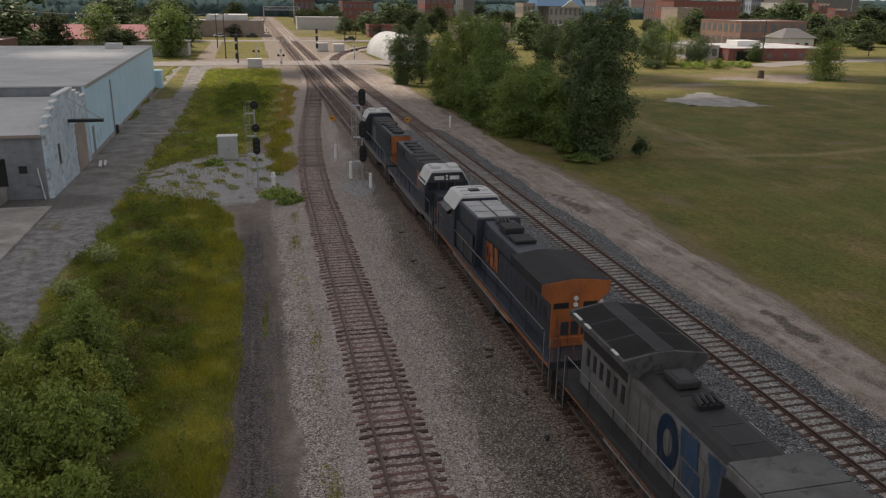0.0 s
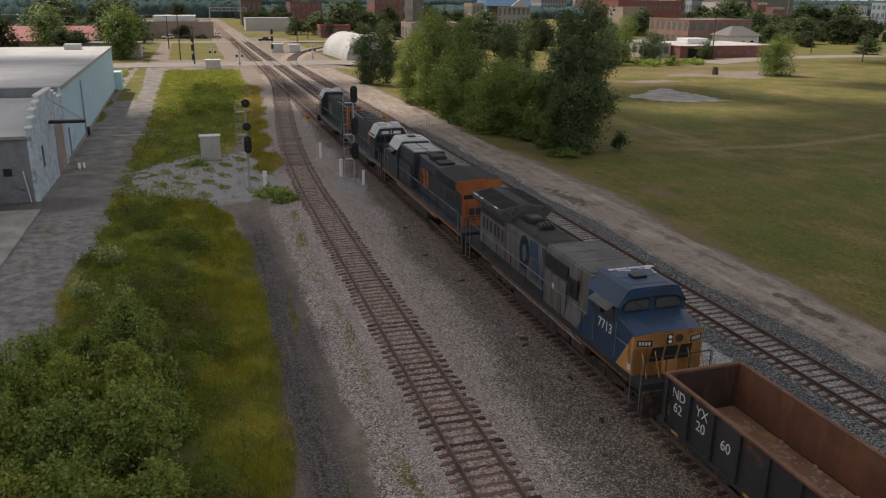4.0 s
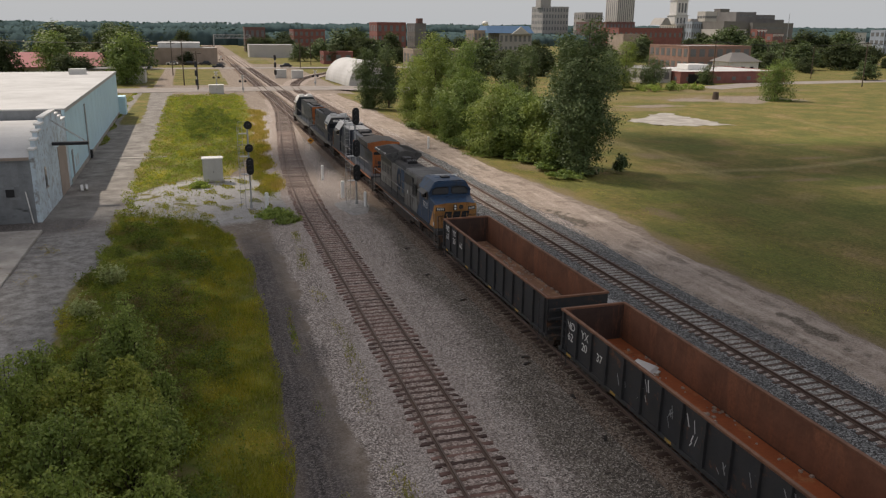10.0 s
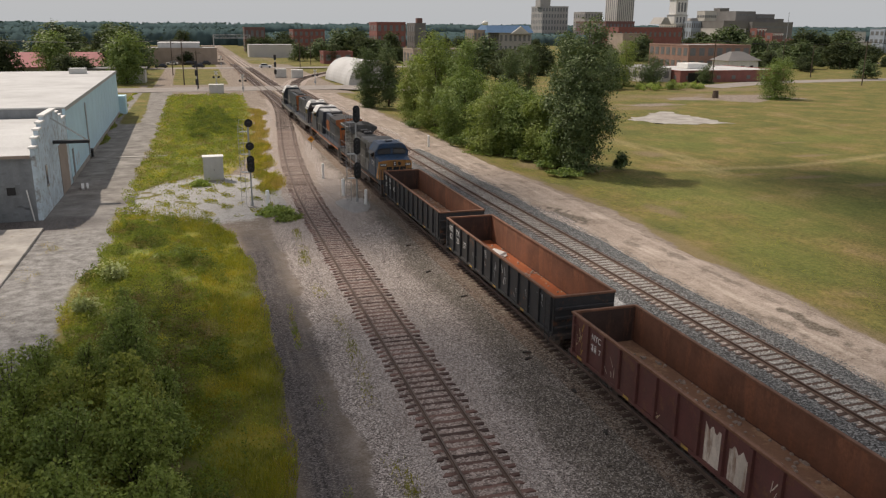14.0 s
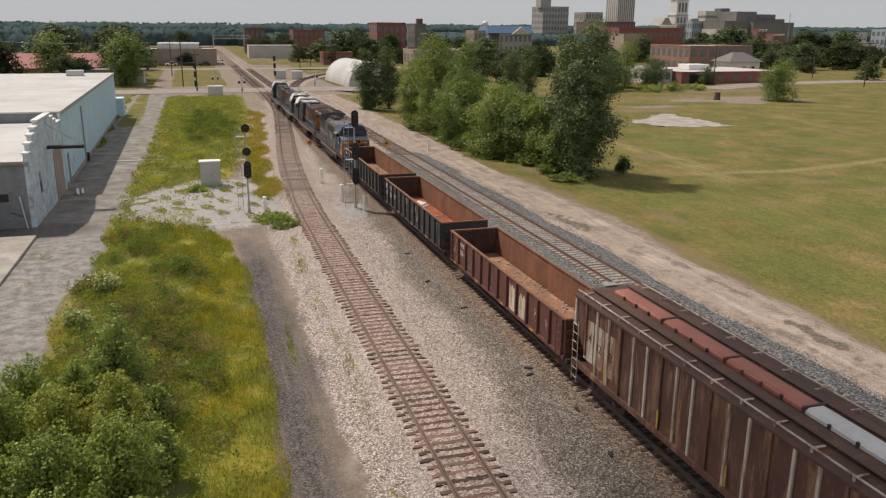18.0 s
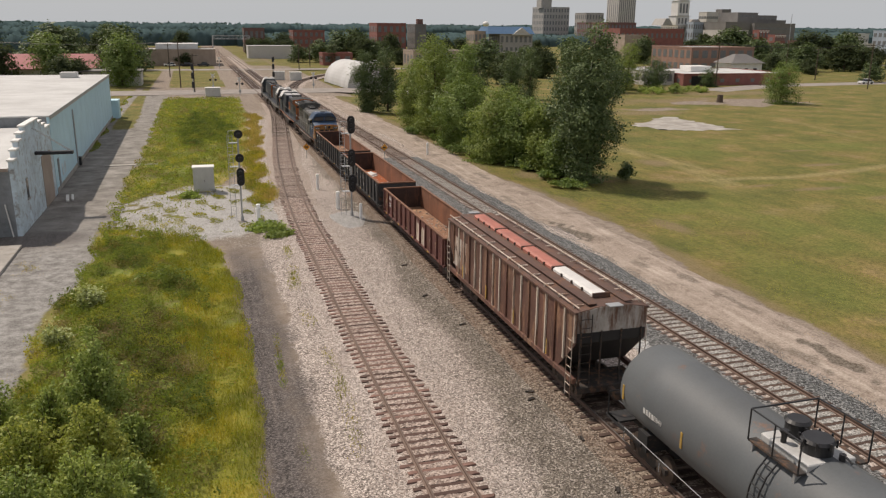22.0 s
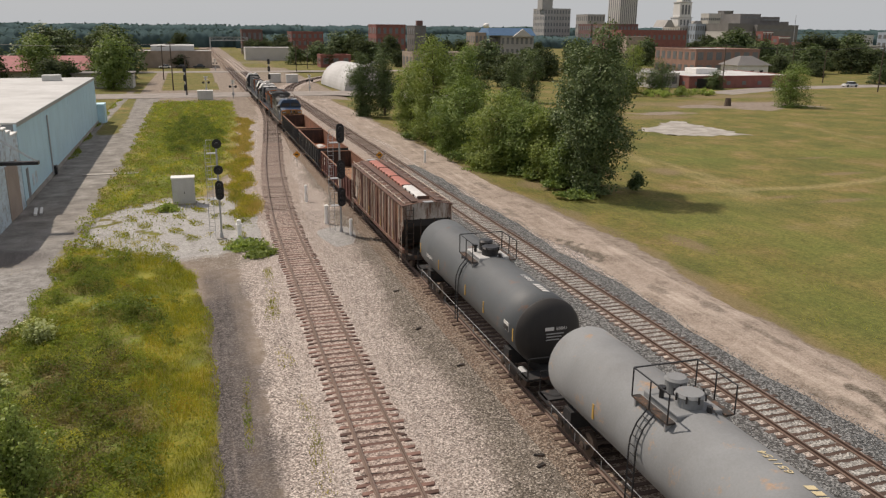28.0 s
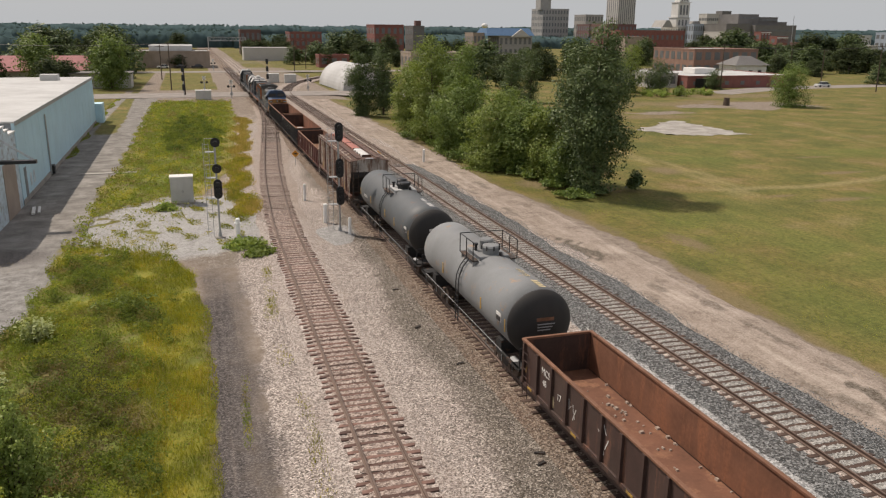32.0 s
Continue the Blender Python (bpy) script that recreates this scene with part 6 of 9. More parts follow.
def grey_loco():
    """The last engine: grey and blue, radiator ahead, cab and yellow nose to the rear."""
    c = thing("locomotive", "grey and blue diesel locomotive with a yellow nose facing its wagons", "locomotive", group="locomotives")
    h, deck = 10.05, 1.62
    loco_base(c, h, 3, 6.6, M["soot"])
    frame_parts = set(c.children)
    cab, n1 = wide_cab(c, -8.8, -6.4, -1, deck, M["loco_blue"], M["loco_blue"], (M["loco_blue"], M["loco_yellow"]), 4.6, 1.5)
    # yellow wedge on the nose's flanks and down over the sill
    for sx in (-1, 1):
        bm = bmesh.new()
        prism(bm, [(-10.12, 1.3), (-8.7, 1.3), (-10.0, 3.16), (-10.12, 3.16)], "x", *sorted((sx * 1.45, sx * 1.482)))
        part("nose_stripe", bm, M["loco_yellow"], c, "yellow nose flank")
        bm = bmesh.new()
        prism(bm, [(-6.4, deck), (-5.4, deck), (-6.4, 2.8)], "x", *sorted((sx * 1.452, sx * 1.458)))
        part("blue_sweep", bm, M["loco_blue"], c)
        boxed("sill_stripe", M["sill_rust"], c, *sorted((sx * 1.5, sx * 1.508)), -9.9, 8.3, 1.28, 1.37, label="dull orange stripe along the sill")
        for y, w_, hh in ((-4.9, 1.3, 0.5), (-3.4, 1.2, 0.5), (3.4, 1.9, 0.4), (4.9, 0.7, 0.5)):
            boxed("underfloor_box", M["under"], c, *sorted((sx * 1.2, sx * 1.48)), y - w_ / 2 - 0.85, y + w_ / 2 - 0.85, 1.24 - hh, 1.26, bevel=0.02)
        for y in (-8.85, -7.05):
            bm = bmesh.new()
            tube(bm, (sx * 1.53, y, 1.8), (sx * 1.53, y, 3.3), 0.016, 5)
            part("cab_grab_iron", bm, M["rail_paint"], c)
        boxed("cab_door", M["loco_blue"], c, *sorted((sx * 1.5, sx * 1.512)), -7.0, -6.46, deck + 0.05, 3.75)
    boxed("inverter_cabin", M["loco_grey"], c, -1.45, 1.45, -6.4, -1.9, deck, 4.3, top=(0.12, 0), bevel=0.03)
    for i in range(3):
        boxed("roof_panel", M["roof_panel"], c, -1.28, 1.28, -6.1 + i * 1.42, -4.72 + i * 1.42, 4.3, 4.35, bevel=0.01)
    for k in range(7):
        boxed("flaked_patch", M["hatch_white"], c, -0.75 + 0.3 * k, -0.5 + 0.3 * k + 0.06 * (k % 2), -6.72 - 0.1 * (k % 3), -6.5, 4.6, 4.606 + 0.002 * (k % 2))
    for k in range(4):
        boxed("paint_chip", M["hatch_white"], c, 0.9 + 0.1 * k, 1.0 + 0.1 * k, -7.4 + 0.35 * k, -7.25 + 0.35 * k, 4.585 - 0.03 * k, 4.605 - 0.03 * k)
    for sx in (-1, 1):
        boxed("intake_screen", M["black"], c, *sorted((sx * 1.36, sx * 1.46)), -4.3, -1.95, 3.38, 4.0, top=(0.02, 0))
        grille(c, sx * 1.455, -5.35, -4.9, 2.85, 3.7, 6)
        grille(c, sx * 1.455, -4.8, -4.4, 2.85, 3.7, 6)
        doors(c, sx * 1.455, -4.3, -2.0, 3, deck + 0.1, 3.3, M["loco_grey"])
        boxed("door_label", M["hatch_white"], c, *sorted((sx * 1.475, sx * 1.48)), -3.1, -2.9, 2.6, 2.85)
    bm = bmesh.new()
    prism(bm, [(-0.97, deck), (-0.97, 3.62), (-0.92, 3.84), (-0.78, 4.02), (-0.52, 4.13), (0.52, 4.13), (0.78, 4.02), (0.92, 3.84), (0.97, 3.62), (0.97, deck)], "y", -1.9, 4.1)
    part("engine_hood", bm, M["loco_grey"], c)
    bm = bmesh.new()
    prism(bm, [(-0.925, 3.86), (-0.785, 4.035), (-0.53, 4.145), (0.53, 4.145), (0.785, 4.035), (0.925, 3.86), (0.9, 3.84), (0.5, 4.1), (-0.5, 4.1), (-0.9, 3.84)], "y", -1.6, 4.05)
    part("hood_top", bm, M["soot"], c, "soot-blackened rounded hood top")
    for y in (-0.9, 0.1, 1.9, 3.4):
        boxed("roof_seam", M["black"], c, -0.5, 0.5, y - 0.02, y + 0.02, 4.145, 4.16)
    for sx in (-1, 1):
        doors(c, sx * 0.965, -1.8, 4.0, 9, deck + 0.15, 3.4, M["loco_grey"])
    logo_bars(c, -1.0, -1.75, 2.1, 1.95, 3.8, M["emblem_blue"])
    boxed("exhaust_housing", M["soot"], c, -0.4, 0.4, 2.2, 3.2, 4.17, 4.42, bevel=0.04)
    boxed("stack_mouth", M["black"], c, -0.25, 0.25, 2.35, 3.05, 4.42, 4.43)
    for k in range(4):
        bm = bmesh.new()
        tube(bm, (-0.3 + k * 0.2, 1.0, 4.3), (-0.3 + k * 0.2, 1.4 + 0.1 * (k % 2), 4.34), 0.06, 8, 0.11)
        part("horn", bm, M["black"], c)
    boxed("horn_bracket", M["black"], c, -0.4, 0.4, 0.95, 1.05, 4.16, 4.3)
    # radiator cabin with overhanging wings
    boxed("radiator_cabin", M["loco_grey"], c, -1.0, 1.0, 4.1, 8.05, deck, 4.2, bevel=0.03)
    bm = bmesh.new()
    prism(bm, [(-1.0, 3.85), (-1.52, 4.34), (-1.52, 4.54), (-0.3, 4.74), (0.3, 4.74), (1.52, 4.54), (1.52, 4.34), (1.0, 3.85)], "y", 3.73, 8.23)
    part("radiator_wing", bm, M["wing_rim"], c, "overhanging radiator with a sooty grey rim")
    boxed("radiator_spine", M["soot"], c, -0.33, 0.33, 3.8, 8.18, 4.735, 4.75)
    for x0, x1 in ((-1.42, -0.34), (0.34, 1.42)):
        for k in range(3):
            bm = bmesh.new()
            y = 3.85 + k * 1.44
            s = 1 if x0 > 0 else -1
            za, zb = (4.565, 4.745) if s < 0 else (4.745, 4.565)
            v = [bm.verts.new(q) for q in ((x0, y, za), (x1, y, zb), (x1, y + 1.36, zb), (x0, y + 1.36, za))]
            f = bm.faces.new(v)
            bmesh.ops.solidify(bm, geom=[f], thickness=0.03)
            part("radiator_screen", bm, M["soot"], c)
    for k, y in enumerate((4.2, 6.4, 7.2)):
        boxed("flaked_edge", M["hatch_white"], c, -1.53, -1.4, y, y + 0.45 + 0.2 * (k == 2), 4.54, 4.565)
    for sx in (-1, 1):
        boxed("radiator_shutter", M["black"], c, *sorted((sx * 1.0, sx * 1.02)), 4.3, 7.95, 3.45, 3.8)
        for i in range(6):
            boxed("vent", M["black"], c, *sorted((sx * 1.0, sx * 1.015)), 4.4 + i * 0.58, 4.65 + i * 0.58, 2.6, 3.25)
    lettering("cab_number", "7713", 0.58, M["white_paint"], c, Matrix.Translation((-1.515, -7.95, 2.78)) @ Euler((radians(90), 0, radians(-90))).to_matrix().to_4x4(), "white cab number")
    logo = new("nose_emblem")
    logo.parent = cab
    for x in (-0.92, -0.31, 0.3):
        bm = bmesh.new()
        prism(bm, [(x, 2.2), (x + 0.5, 2.2), (x + 0.61, 2.76), (x + 0.11, 2.76)], "y", n1 - 0.05, n1 - 0.035)
        part("emblem", bm, M["black"], logo)
    boxed("nose_door", M["loco_yellow"], cab, -0.35, 0.35, n1 - 0.045, n1 - 0.03, deck, 2.3)
    boxed("nose_label", M["hatch_white"], c, -1.49, -1.483, -10.0, -9.78, 1.75, 2.0)
    # tan rails that slope from the nose down to the end platform
    for x in (-1.25, -0.7, 0.7, 1.25):
        bm = bmesh.new()
        tube(bm, (x, n1 - 0.06, 2.62), (x, n1 - 0.5, 1.75), 0.022, 6)
        part("nose_rail", bm, M["loco_yellow"], c)
    # the body stands forward on its frame, leaving a platform before the nose
    for ob in set(c.children) - frame_parts:
        ob.matrix_basis = pose(0, 0.85, 0) @ ob.matrix_basis
    return c


def orange_loco():
    """A dark blue and orange engine: cab ahead, radiator and orange end to the rear."""
    c = thing("locomotive", "dark blue diesel locomotive with orange rear and white cab roof", "locomotive", group="locomotives")
    h, deck = 10.5, 1.62
    loco_base(c, h, 3, 6.9, M["navy"], ends="loco_orange")
    cab, n1 = wide_cab(c, 5.4, 7.9, 1, deck, M["navy"], M["hatch_white"], (M["navy"], M["loco_yellow"]), 4.62)
    boxed("blower_cabin", M["navy"], c, -1.35, 1.35, 1.5, 5.4, deck, 4.3, top=(0.15, 0), bevel=0.03)
    for i in range(3):
        for x in (-1.08, 0.04):
            boxed("roof_panel", M["roof_pale"], c, x, x + 1.0, 1.7 + i * 1.22, 2.75 + i * 1.22, 4.3, 4.36, bevel=0.012)
    boxed("engine_hood", M["navy"], c, -0.98, 0.98, -5.4, 1.5, deck, 4.2, top=(0.15, 0), bevel=0.06)
    for sx in (-1, 1):
        doors(c, sx * 0.94, -5.2, 1.3, 9, deck + 0.15, 3.4, M["navy"])
        doors(c, sx * 1.36, 1.7, 5.3, 4, deck + 0.1, 3.3, M["navy"])
    logo_bars(c, -0.985, -1.6, 0.6, 2.3, 3.5, M["loco_orange"])
    boxed("exhaust_housing", M["soot"], c, -0.5, 0.5, -1.2, 0.0, 4.2, 4.5, bevel=0.04)
    boxed("air_filter_box", M["soot"], c, -0.55, 0.55, -2.9, -1.7, 4.2, 4.36, bevel=0.04)
    for k in range(4):
        bm = bmesh.new()
        tube(bm, (-0.3 + k * 0.2, 0.6, 4.3), (-0.3 + k * 0.2, 1.0, 4.34), 0.06, 8, 0.11)
        part("horn", bm, M["black"], c)
    boxed("radiator_cabin", M["navy"], c, -1.05, 1.05, -9.1, -5.4, deck, 4.0, bevel=0.03)
    bm = bmesh.new()
    prism(bm, [(-1.05, 3.55), (-1.5, 4.0), (-1.5, 4.45), (-0.15, 4.62), (0.15, 4.62), (1.5, 4.45), (1.5, 4.0), (1.05, 3.55)], "y", -9.15, -5.1)
    part("radiator_wing", bm, M["soot_black"], c, "black overhanging radiator roof")
    bm = bmesh.new()
    prism(bm, [(-1.05, deck), (-1.05, 3.55), (-1.5, 4.0), (-1.5, 4.44), (-0.15, 4.6), (0.15, 4.6), (1.5, 4.44), (1.5, 4.0), (1.05, 3.55), (1.05, deck)], "y", -9.2, -9.155)
    part("rear_face", bm, M["loco_orange"], c, "orange rear face")
    for z in (3.5, 3.78):
        bm = bmesh.new()
        tube(bm, (0.0, -9.2, z), (0.0, -9.27, z), 0.1, 10)
        part("headlight", bm, M["white_paint"], c)
    boxed("number_board", M["black"], c, -0.95, -0.3, -9.22, -9.2, 3.35, 3.6)
    boxed("number_board", M["black"], c, 0.35, 0.95, -9.22, -9.2, 3.35, 3.6)
    logo_bars_end = [(-0.6, -0.25), (-0.15, 0.2), (0.3, 0.65)]
    for a, b in logo_bars_end:
        boxed("emblem", M["navy"], c, a, b, -9.215, -9.2, 2.15, 2.75)
    for sx in (-1, 1):
        for i in range(5):
            boxed("vent", M["black"], c, *sorted((sx * 1.05, sx * 1.065)), -8.7 + i * 0.62, -8.35 + i * 0.62, 2.6, 3.3)
    boxed("walk_stripe", M["loco_orange"], c, -1.506, -1.5, -h + 0.2, h - 0.2, 1.3, 1.44, label="orange frame stripe")
    return c


def hood_loco(s, label, hood, stripe, end_mat, panel):
    """An older hood engine with a notched white cab roof; s is the way its cab points."""
    c = thing("locomotive", label, "locomotive", group="locomotives")
    h, deck = 8.7, 1.6
    loco_base(c, h, 2, 5.7, hood)
    cy0, cy1 = sorted((s * 4.3, s * 6.4))
    cab = new("cab")
    cab.parent = c
    bm = bmesh.new()
    prism(bm, [(-1.5, deck), (1.5, deck), (1.5, 3.6), (1.05, 4.35), (-1.05, 4.35), (-1.5, 3.6)], "y", cy0, cy1)
    part("cab_body", bm, hood, cab, bevel=0.02)
    bm = bmesh.new()
    prism(bm, [(-1.54, 3.5), (-1.1, 4.36), (-0.95, 4.46), (0.95, 4.46), (1.1, 4.36), (1.54, 3.5), (1.5, 3.48), (1.05, 4.3), (-1.05, 4.3), (-1.5, 3.48)], "y", cy0 - 0.12, cy1 + 0.12)
    part("cab_roof", bm, M["hatch_white"], cab, "white cab roof")
    for x in (-0.95, 0.25):
        boxed("roof_box", M["hatch_white"], cab, x, x + 0.7, cy0 + 0.5, cy1 - 0.6, 4.45, 4.66, bevel=0.05)
    f = s * 6.4
    boxed("short_nose", hood, c, -0.9, 0.9, *sorted((f, f + s * 1.5)), deck, 3.05, bevel=0.06)
    for x0, x1 in ((-1.3, -0.62), (-0.5, -0.04), (0.04, 0.5), (0.62, 1.3)):
        boxed("windscreen", M["glass"], cab, x0, x1, *sorted((f, f + s * 0.03)), 3.12, 3.62)
    boxed("number_board", M["white_paint"], cab, -0.85, -0.2, *sorted((f, f + s * 0.06)), 3.8, 4.05)
    boxed("number_board", M["white_paint"], cab, 0.2, 0.85, *sorted((f, f + s * 0.06)), 3.8, 4.05)
    for z in (3.85, 4.05):
        bm = bmesh.new()
        tube(bm, (0, f, z), (0, f + s * 0.08, z), 0.08, 10)
        part("headlight", bm, M["white_paint"], cab)
    for sx in (-1, 1):
        boxed("side_window", M["glass"], cab, *sorted((sx * 1.5, sx * 1.52)), cy0 + 0.35, cy0 + 1.0, 2.85, 3.45)
        boxed("side_window", M["glass"], cab, *sorted((sx * 1.5, sx * 1.52)), cy0 + 1.1, cy0 + 1.75, 2.85, 3.45)
    ya, yb = sorted((s * 4.3, -s * (h - 0.9)))
    boxed("long_hood", hood, c, -0.9, 0.9, ya, yb, deck, 4.0, top=(0.12, 0), bevel=0.06)
    for sx in (-1, 1):
        doors(c, sx * 0.87, ya + 0.3, yb - 0.3, 12, deck + 0.15, 3.2, hood)
        grille(c, sx * 0.86, *sorted((-s * 4.6, -s * 7.0)), 3.05, 3.75)
    boxed("side_panel", M[panel], c, -0.905, -0.9, *sorted((s * 0.8, s * 2.8)), deck + 0.4, 3.4, label="painted side panel")
    boxed("end_face", end_mat, c, -0.88, 0.88, *sorted((-s * (h - 0.9), -s * (h - 0.86))), deck, 3.95)
    for k in range(4):
        bm = bmesh.new()
        tube(bm, (0, -s * (2.2 + k * 1.35), 4.0), (0, -s * (2.2 + k * 1.35), 4.16), 0.55, 16)
        part("roof_fan", bm, M["soot"], c)
    for k in range(3):
        boxed("dynamic_brake_hatch", M["soot"], c, -0.8, 0.8, *sorted((s * (2.6 - k * 1.5), s * (1.4 - k * 1.5))), 4.0, 4.14, bevel=0.03)
    boxed("stripe", stripe, c, -1.506, -1.5, -h + 0.2, h - 0.2, 1.28, 1.56)
    return c


TRAIN = [
    (hood_loco(1, "dark blue hood diesel locomotive with a white cab roof", M["loco_deep"], M["loco_grey"], M["loco_orange"], "loco_grey"), 88.1),
    (hood_loco(-1, "dark hood diesel locomotive with a notched white cab roof", M["navy"], M["loco_grey"], M["navy"], "loco_orange"), 69.9),
    (orange_loco(), 50.1),
    (grey_loco(), 28.85),
    (gondola("empty black gondola wagon with a rusty inside", M["gon_black"], M["gon_rust"], M["gon_floor"], M["rim_rust"], marks=(letters("ND", 0.5, 7.17, 2.35), letters("YX", 0.5, 5.87, 2.35), letters("62", 0.5, 7.17, 1.85), letters("20", 0.5, 5.87, 1.85), letters("60", 0.5, 4.56, 1.9), daub(7.66, 7.9, 1.45, 1.68, "yellow")), heap=60, seed=1), 9.25),
    (gondola("black gondola wagon with a rusty inside and a crumpled sheet", M["gon_black"], M["gon_rust"], M["gon_floor_hot"], M["rim_rust"], marks=(letters("ND", 0.5, 7.17, 2.3), letters("YX", 0.5, 5.87, 2.3), letters("62", 0.5, 7.17, 1.8), letters("20", 0.5, 5.87, 1.8), letters("37", 0.5, 4.56, 1.85), scrawl(-6.9, 1.9, 0.5, 0.5, "steel_grey", 3), scrawl(-5.4, 1.2, 0.5, 0.6, "steel_grey", 4), scrawl(-3.9, 1.25, 0.5, 0.5, "steel_grey", 12), scrawl(-2.2, 1.4, 0.6, 0.8, "hatch_white", 13), scrawl(-0.8, 1.2, 0.6, 0.9, "steel_grey", 14), scrawl(0.8, 1.4, 0.6, 0.8, "hatch_white", 15), scrawl(2.4, 1.3, 0.5, 0.6, "steel_grey", 16)), sheet=True, seed=2), -8.45),
    (gondola("dark red gondola wagon with paint marks and a rusty inside", M["gon_red"], M["gon_rust"], M["gon_floor"], M["rim_rust"], marks=(letters("NYC", 0.38, 5.87, 2.3), letters("7", 0.38, 6.2, 1.82), letters("7", 0.34, 5.55, 1.82), daub(5.85, 6.0, 1.72, 1.92, "hatch_white"), daub(6.1, 6.22, 1.72, 1.92, "hatch_white"), daub(-2.5, -1.6, 0.98, 2.3, "hop_pale"), daub(-3.8, -2.85, 0.98, 2.2, "hop_pale"), scrawl(-5.2, 1.2, 0.7, 0.7, "hop_pale", 9), scrawl(4.3, 1.2, 0.6, 0.8, "hop_pale", 7), scrawl(7.0, 1.1, 0.5, 1.1, "yellow", 8), scrawl(7.1, 1.2, 0.5, 0.9, "cream_paint", 18), scrawl(1.0, 1.0, 0.5, 0.4, "cream_paint", 19), scrawl(-6.6, 1.2, 0.5, 0.5, "cream_paint", 20)), heap=80, seed=3, top=2.78), -26.5),
    (covered_hopper(), -43.9),
    (tank_wagon("dark grey tank wagon with a black rear head", "tank_dark", "tank_end", 15.95, (("88841", 0.42, -4.5, 80, 90), ("", 0.4, -5.45, 80, 0), ("88841", 0.26, 5.0, 184, -90), ("", 0.24, 6.3, 184, 0)), "hatch_white", seed=4), -63.25),
    (tank_wagon("light grey tank wagon with a black rear head", "tank_light", "tank_end", 13.9, (("651154", 0.4, -3.9, 80, 90), ("", 0.38, -5.0, 80, 0)), "cream_paint", hatch="tank_light", seed=5), -80.5),
    (gondola("rusty dark brown gondola wagon with a bare rusty floor", M["gon_umber"], M["gon_rust"], M["gon_floor_brown"], M["rim_rust"], marks=(letters("MCS", 0.4, 5.8, 2.2), letters("48", 0.36, 5.9, 1.75), letters("17", 0.36, 4.6, 1.75), daub(7.6, 7.85, 1.5, 1.68, "yellow"), daub(5.0, 5.2, 1.2, 1.5, "cream_paint"), scrawl(3.3, 1.3, 0.6, 0.6, "hatch_white", 21), scrawl(1.0, 1.3, 0.8, 0.8, "hatch_white", 11)), seed=6, top=2.8), -96.9),
]


# ---- railway fittings ----
def signal_mast(x, y, heads, ladder_dx, label):
    """A mast with black-backed heads, seen from behind or in front, a lattice ladder and a base."""
    s = thing("railway_signal", label, "railway signal", pose(x, y, -0.12), group="railway signals")
    bm = bmesh.new()
    tube(bm, (0, 0, 0), (0, 0, heads[0][0]), 0.07, 10)
    tube(bm, (0, 0, 0), (0, 0, 0.5), 0.16, 10, 0.1)
    part("mast", bm, M["steel_grey"], s)
    boxed("base", M["concrete"], s, -0.35, 0.35, -0.35, 0.35, -0.05, 0.1, bevel=0.02)
    top = heads[0][0]
    bm = bmesh.new()
    for dx in (ladder_dx - 0.2, ladder_dx + 0.2):
        tube(bm, (dx, 0.35, 0), (dx, 0.35, top - 0.1), 0.02, 5)
    for i in range(int(top / 0.3)):
        tube(bm, (ladder_dx - 0.2, 0.35, 0.3 + i * 0.3), (ladder_dx + 0.2, 0.35, 0.3 + i * 0.3), 0.014, 4)
    part("ladder", bm, M["steel_grey"], s)
    for z, tall in heads:
        hd = new("signal_head")
        hd.parent = s
        hd.matrix_basis = pose(0.05, -0.18, z)
        bm = bmesh.new()
        w = 0.3
        if tall:
            pts = [(w * math.cos(radians(a)), 0.42 + w * math.sin(radians(a))) for a in range(0, 181, 20)] + [(w * math.cos(radians(a)), -0.42 + w * math.sin(radians(a))) for a in range(180, 361, 20)]
        else:
            pts = [(0.34 * math.cos(radians(a)), 0.34 * math.sin(radians(a))) for a in range(0, 360, 18)]
        prism(bm, pts, "y", -0.02, 0.02)
        part("backboard", bm, M["black"], hd)
        zs = (0.4, 0.0, -0.4) if tall else (0.0,)
        for k in zs:
            bm = bmesh.new()
            tube(bm, (0, -0.02, k), (0, -0.32, k), 0.13, 12)
            part("visor", bm, M["black"], hd)
            bm = bmesh.new()
            tube(bm, (0, -0.03, k), (0, -0.05, k), 0.1, 12)
            part("lens", bm, M["glass"], hd)
        boxed("lamp_case", M["black"], hd, -0.16, 0.16, 0.02, 0.3, -0.5 if tall else -0.16, 0.5 if tall else 0.16, bevel=0.03)
        boxed("platform", M["steel_grey"], hd, *sorted((0, ladder_dx * 1.2)), 0.2, 0.75, -0.75, -0.71)
        bm = bmesh.new()
        for a, b in (((ladder_dx * 1.2, 0.75, -0.71), (ladder_dx * 1.2, 0.75, 0.2)), ((ladder_dx * 1.2, 0.75, 0.2), (0, 0.75, 0.2)), ((0, 0.75, 0.2), (0, 0.75, -0.71)), ((ladder_dx * 1.2, 0.2, 0.2), (ladder_dx * 1.2, 0.75, 0.2))):
            tube(bm, a, b, 0.018, 5)
        part("guard_rail", bm, M["steel_grey"], hd)
    return s


signal_mast(-4.8, 67.4, [(7.1, False), (5.2, False), (3.7, True)], -0.62, "three-headed railway signal on a steel mast beside the siding")
signal_mast(4.05, 66.7, [(7.7, True), (5.0, True), (2.9, True)], -0.62, "three-headed railway signal on a steel mast between the tracks")


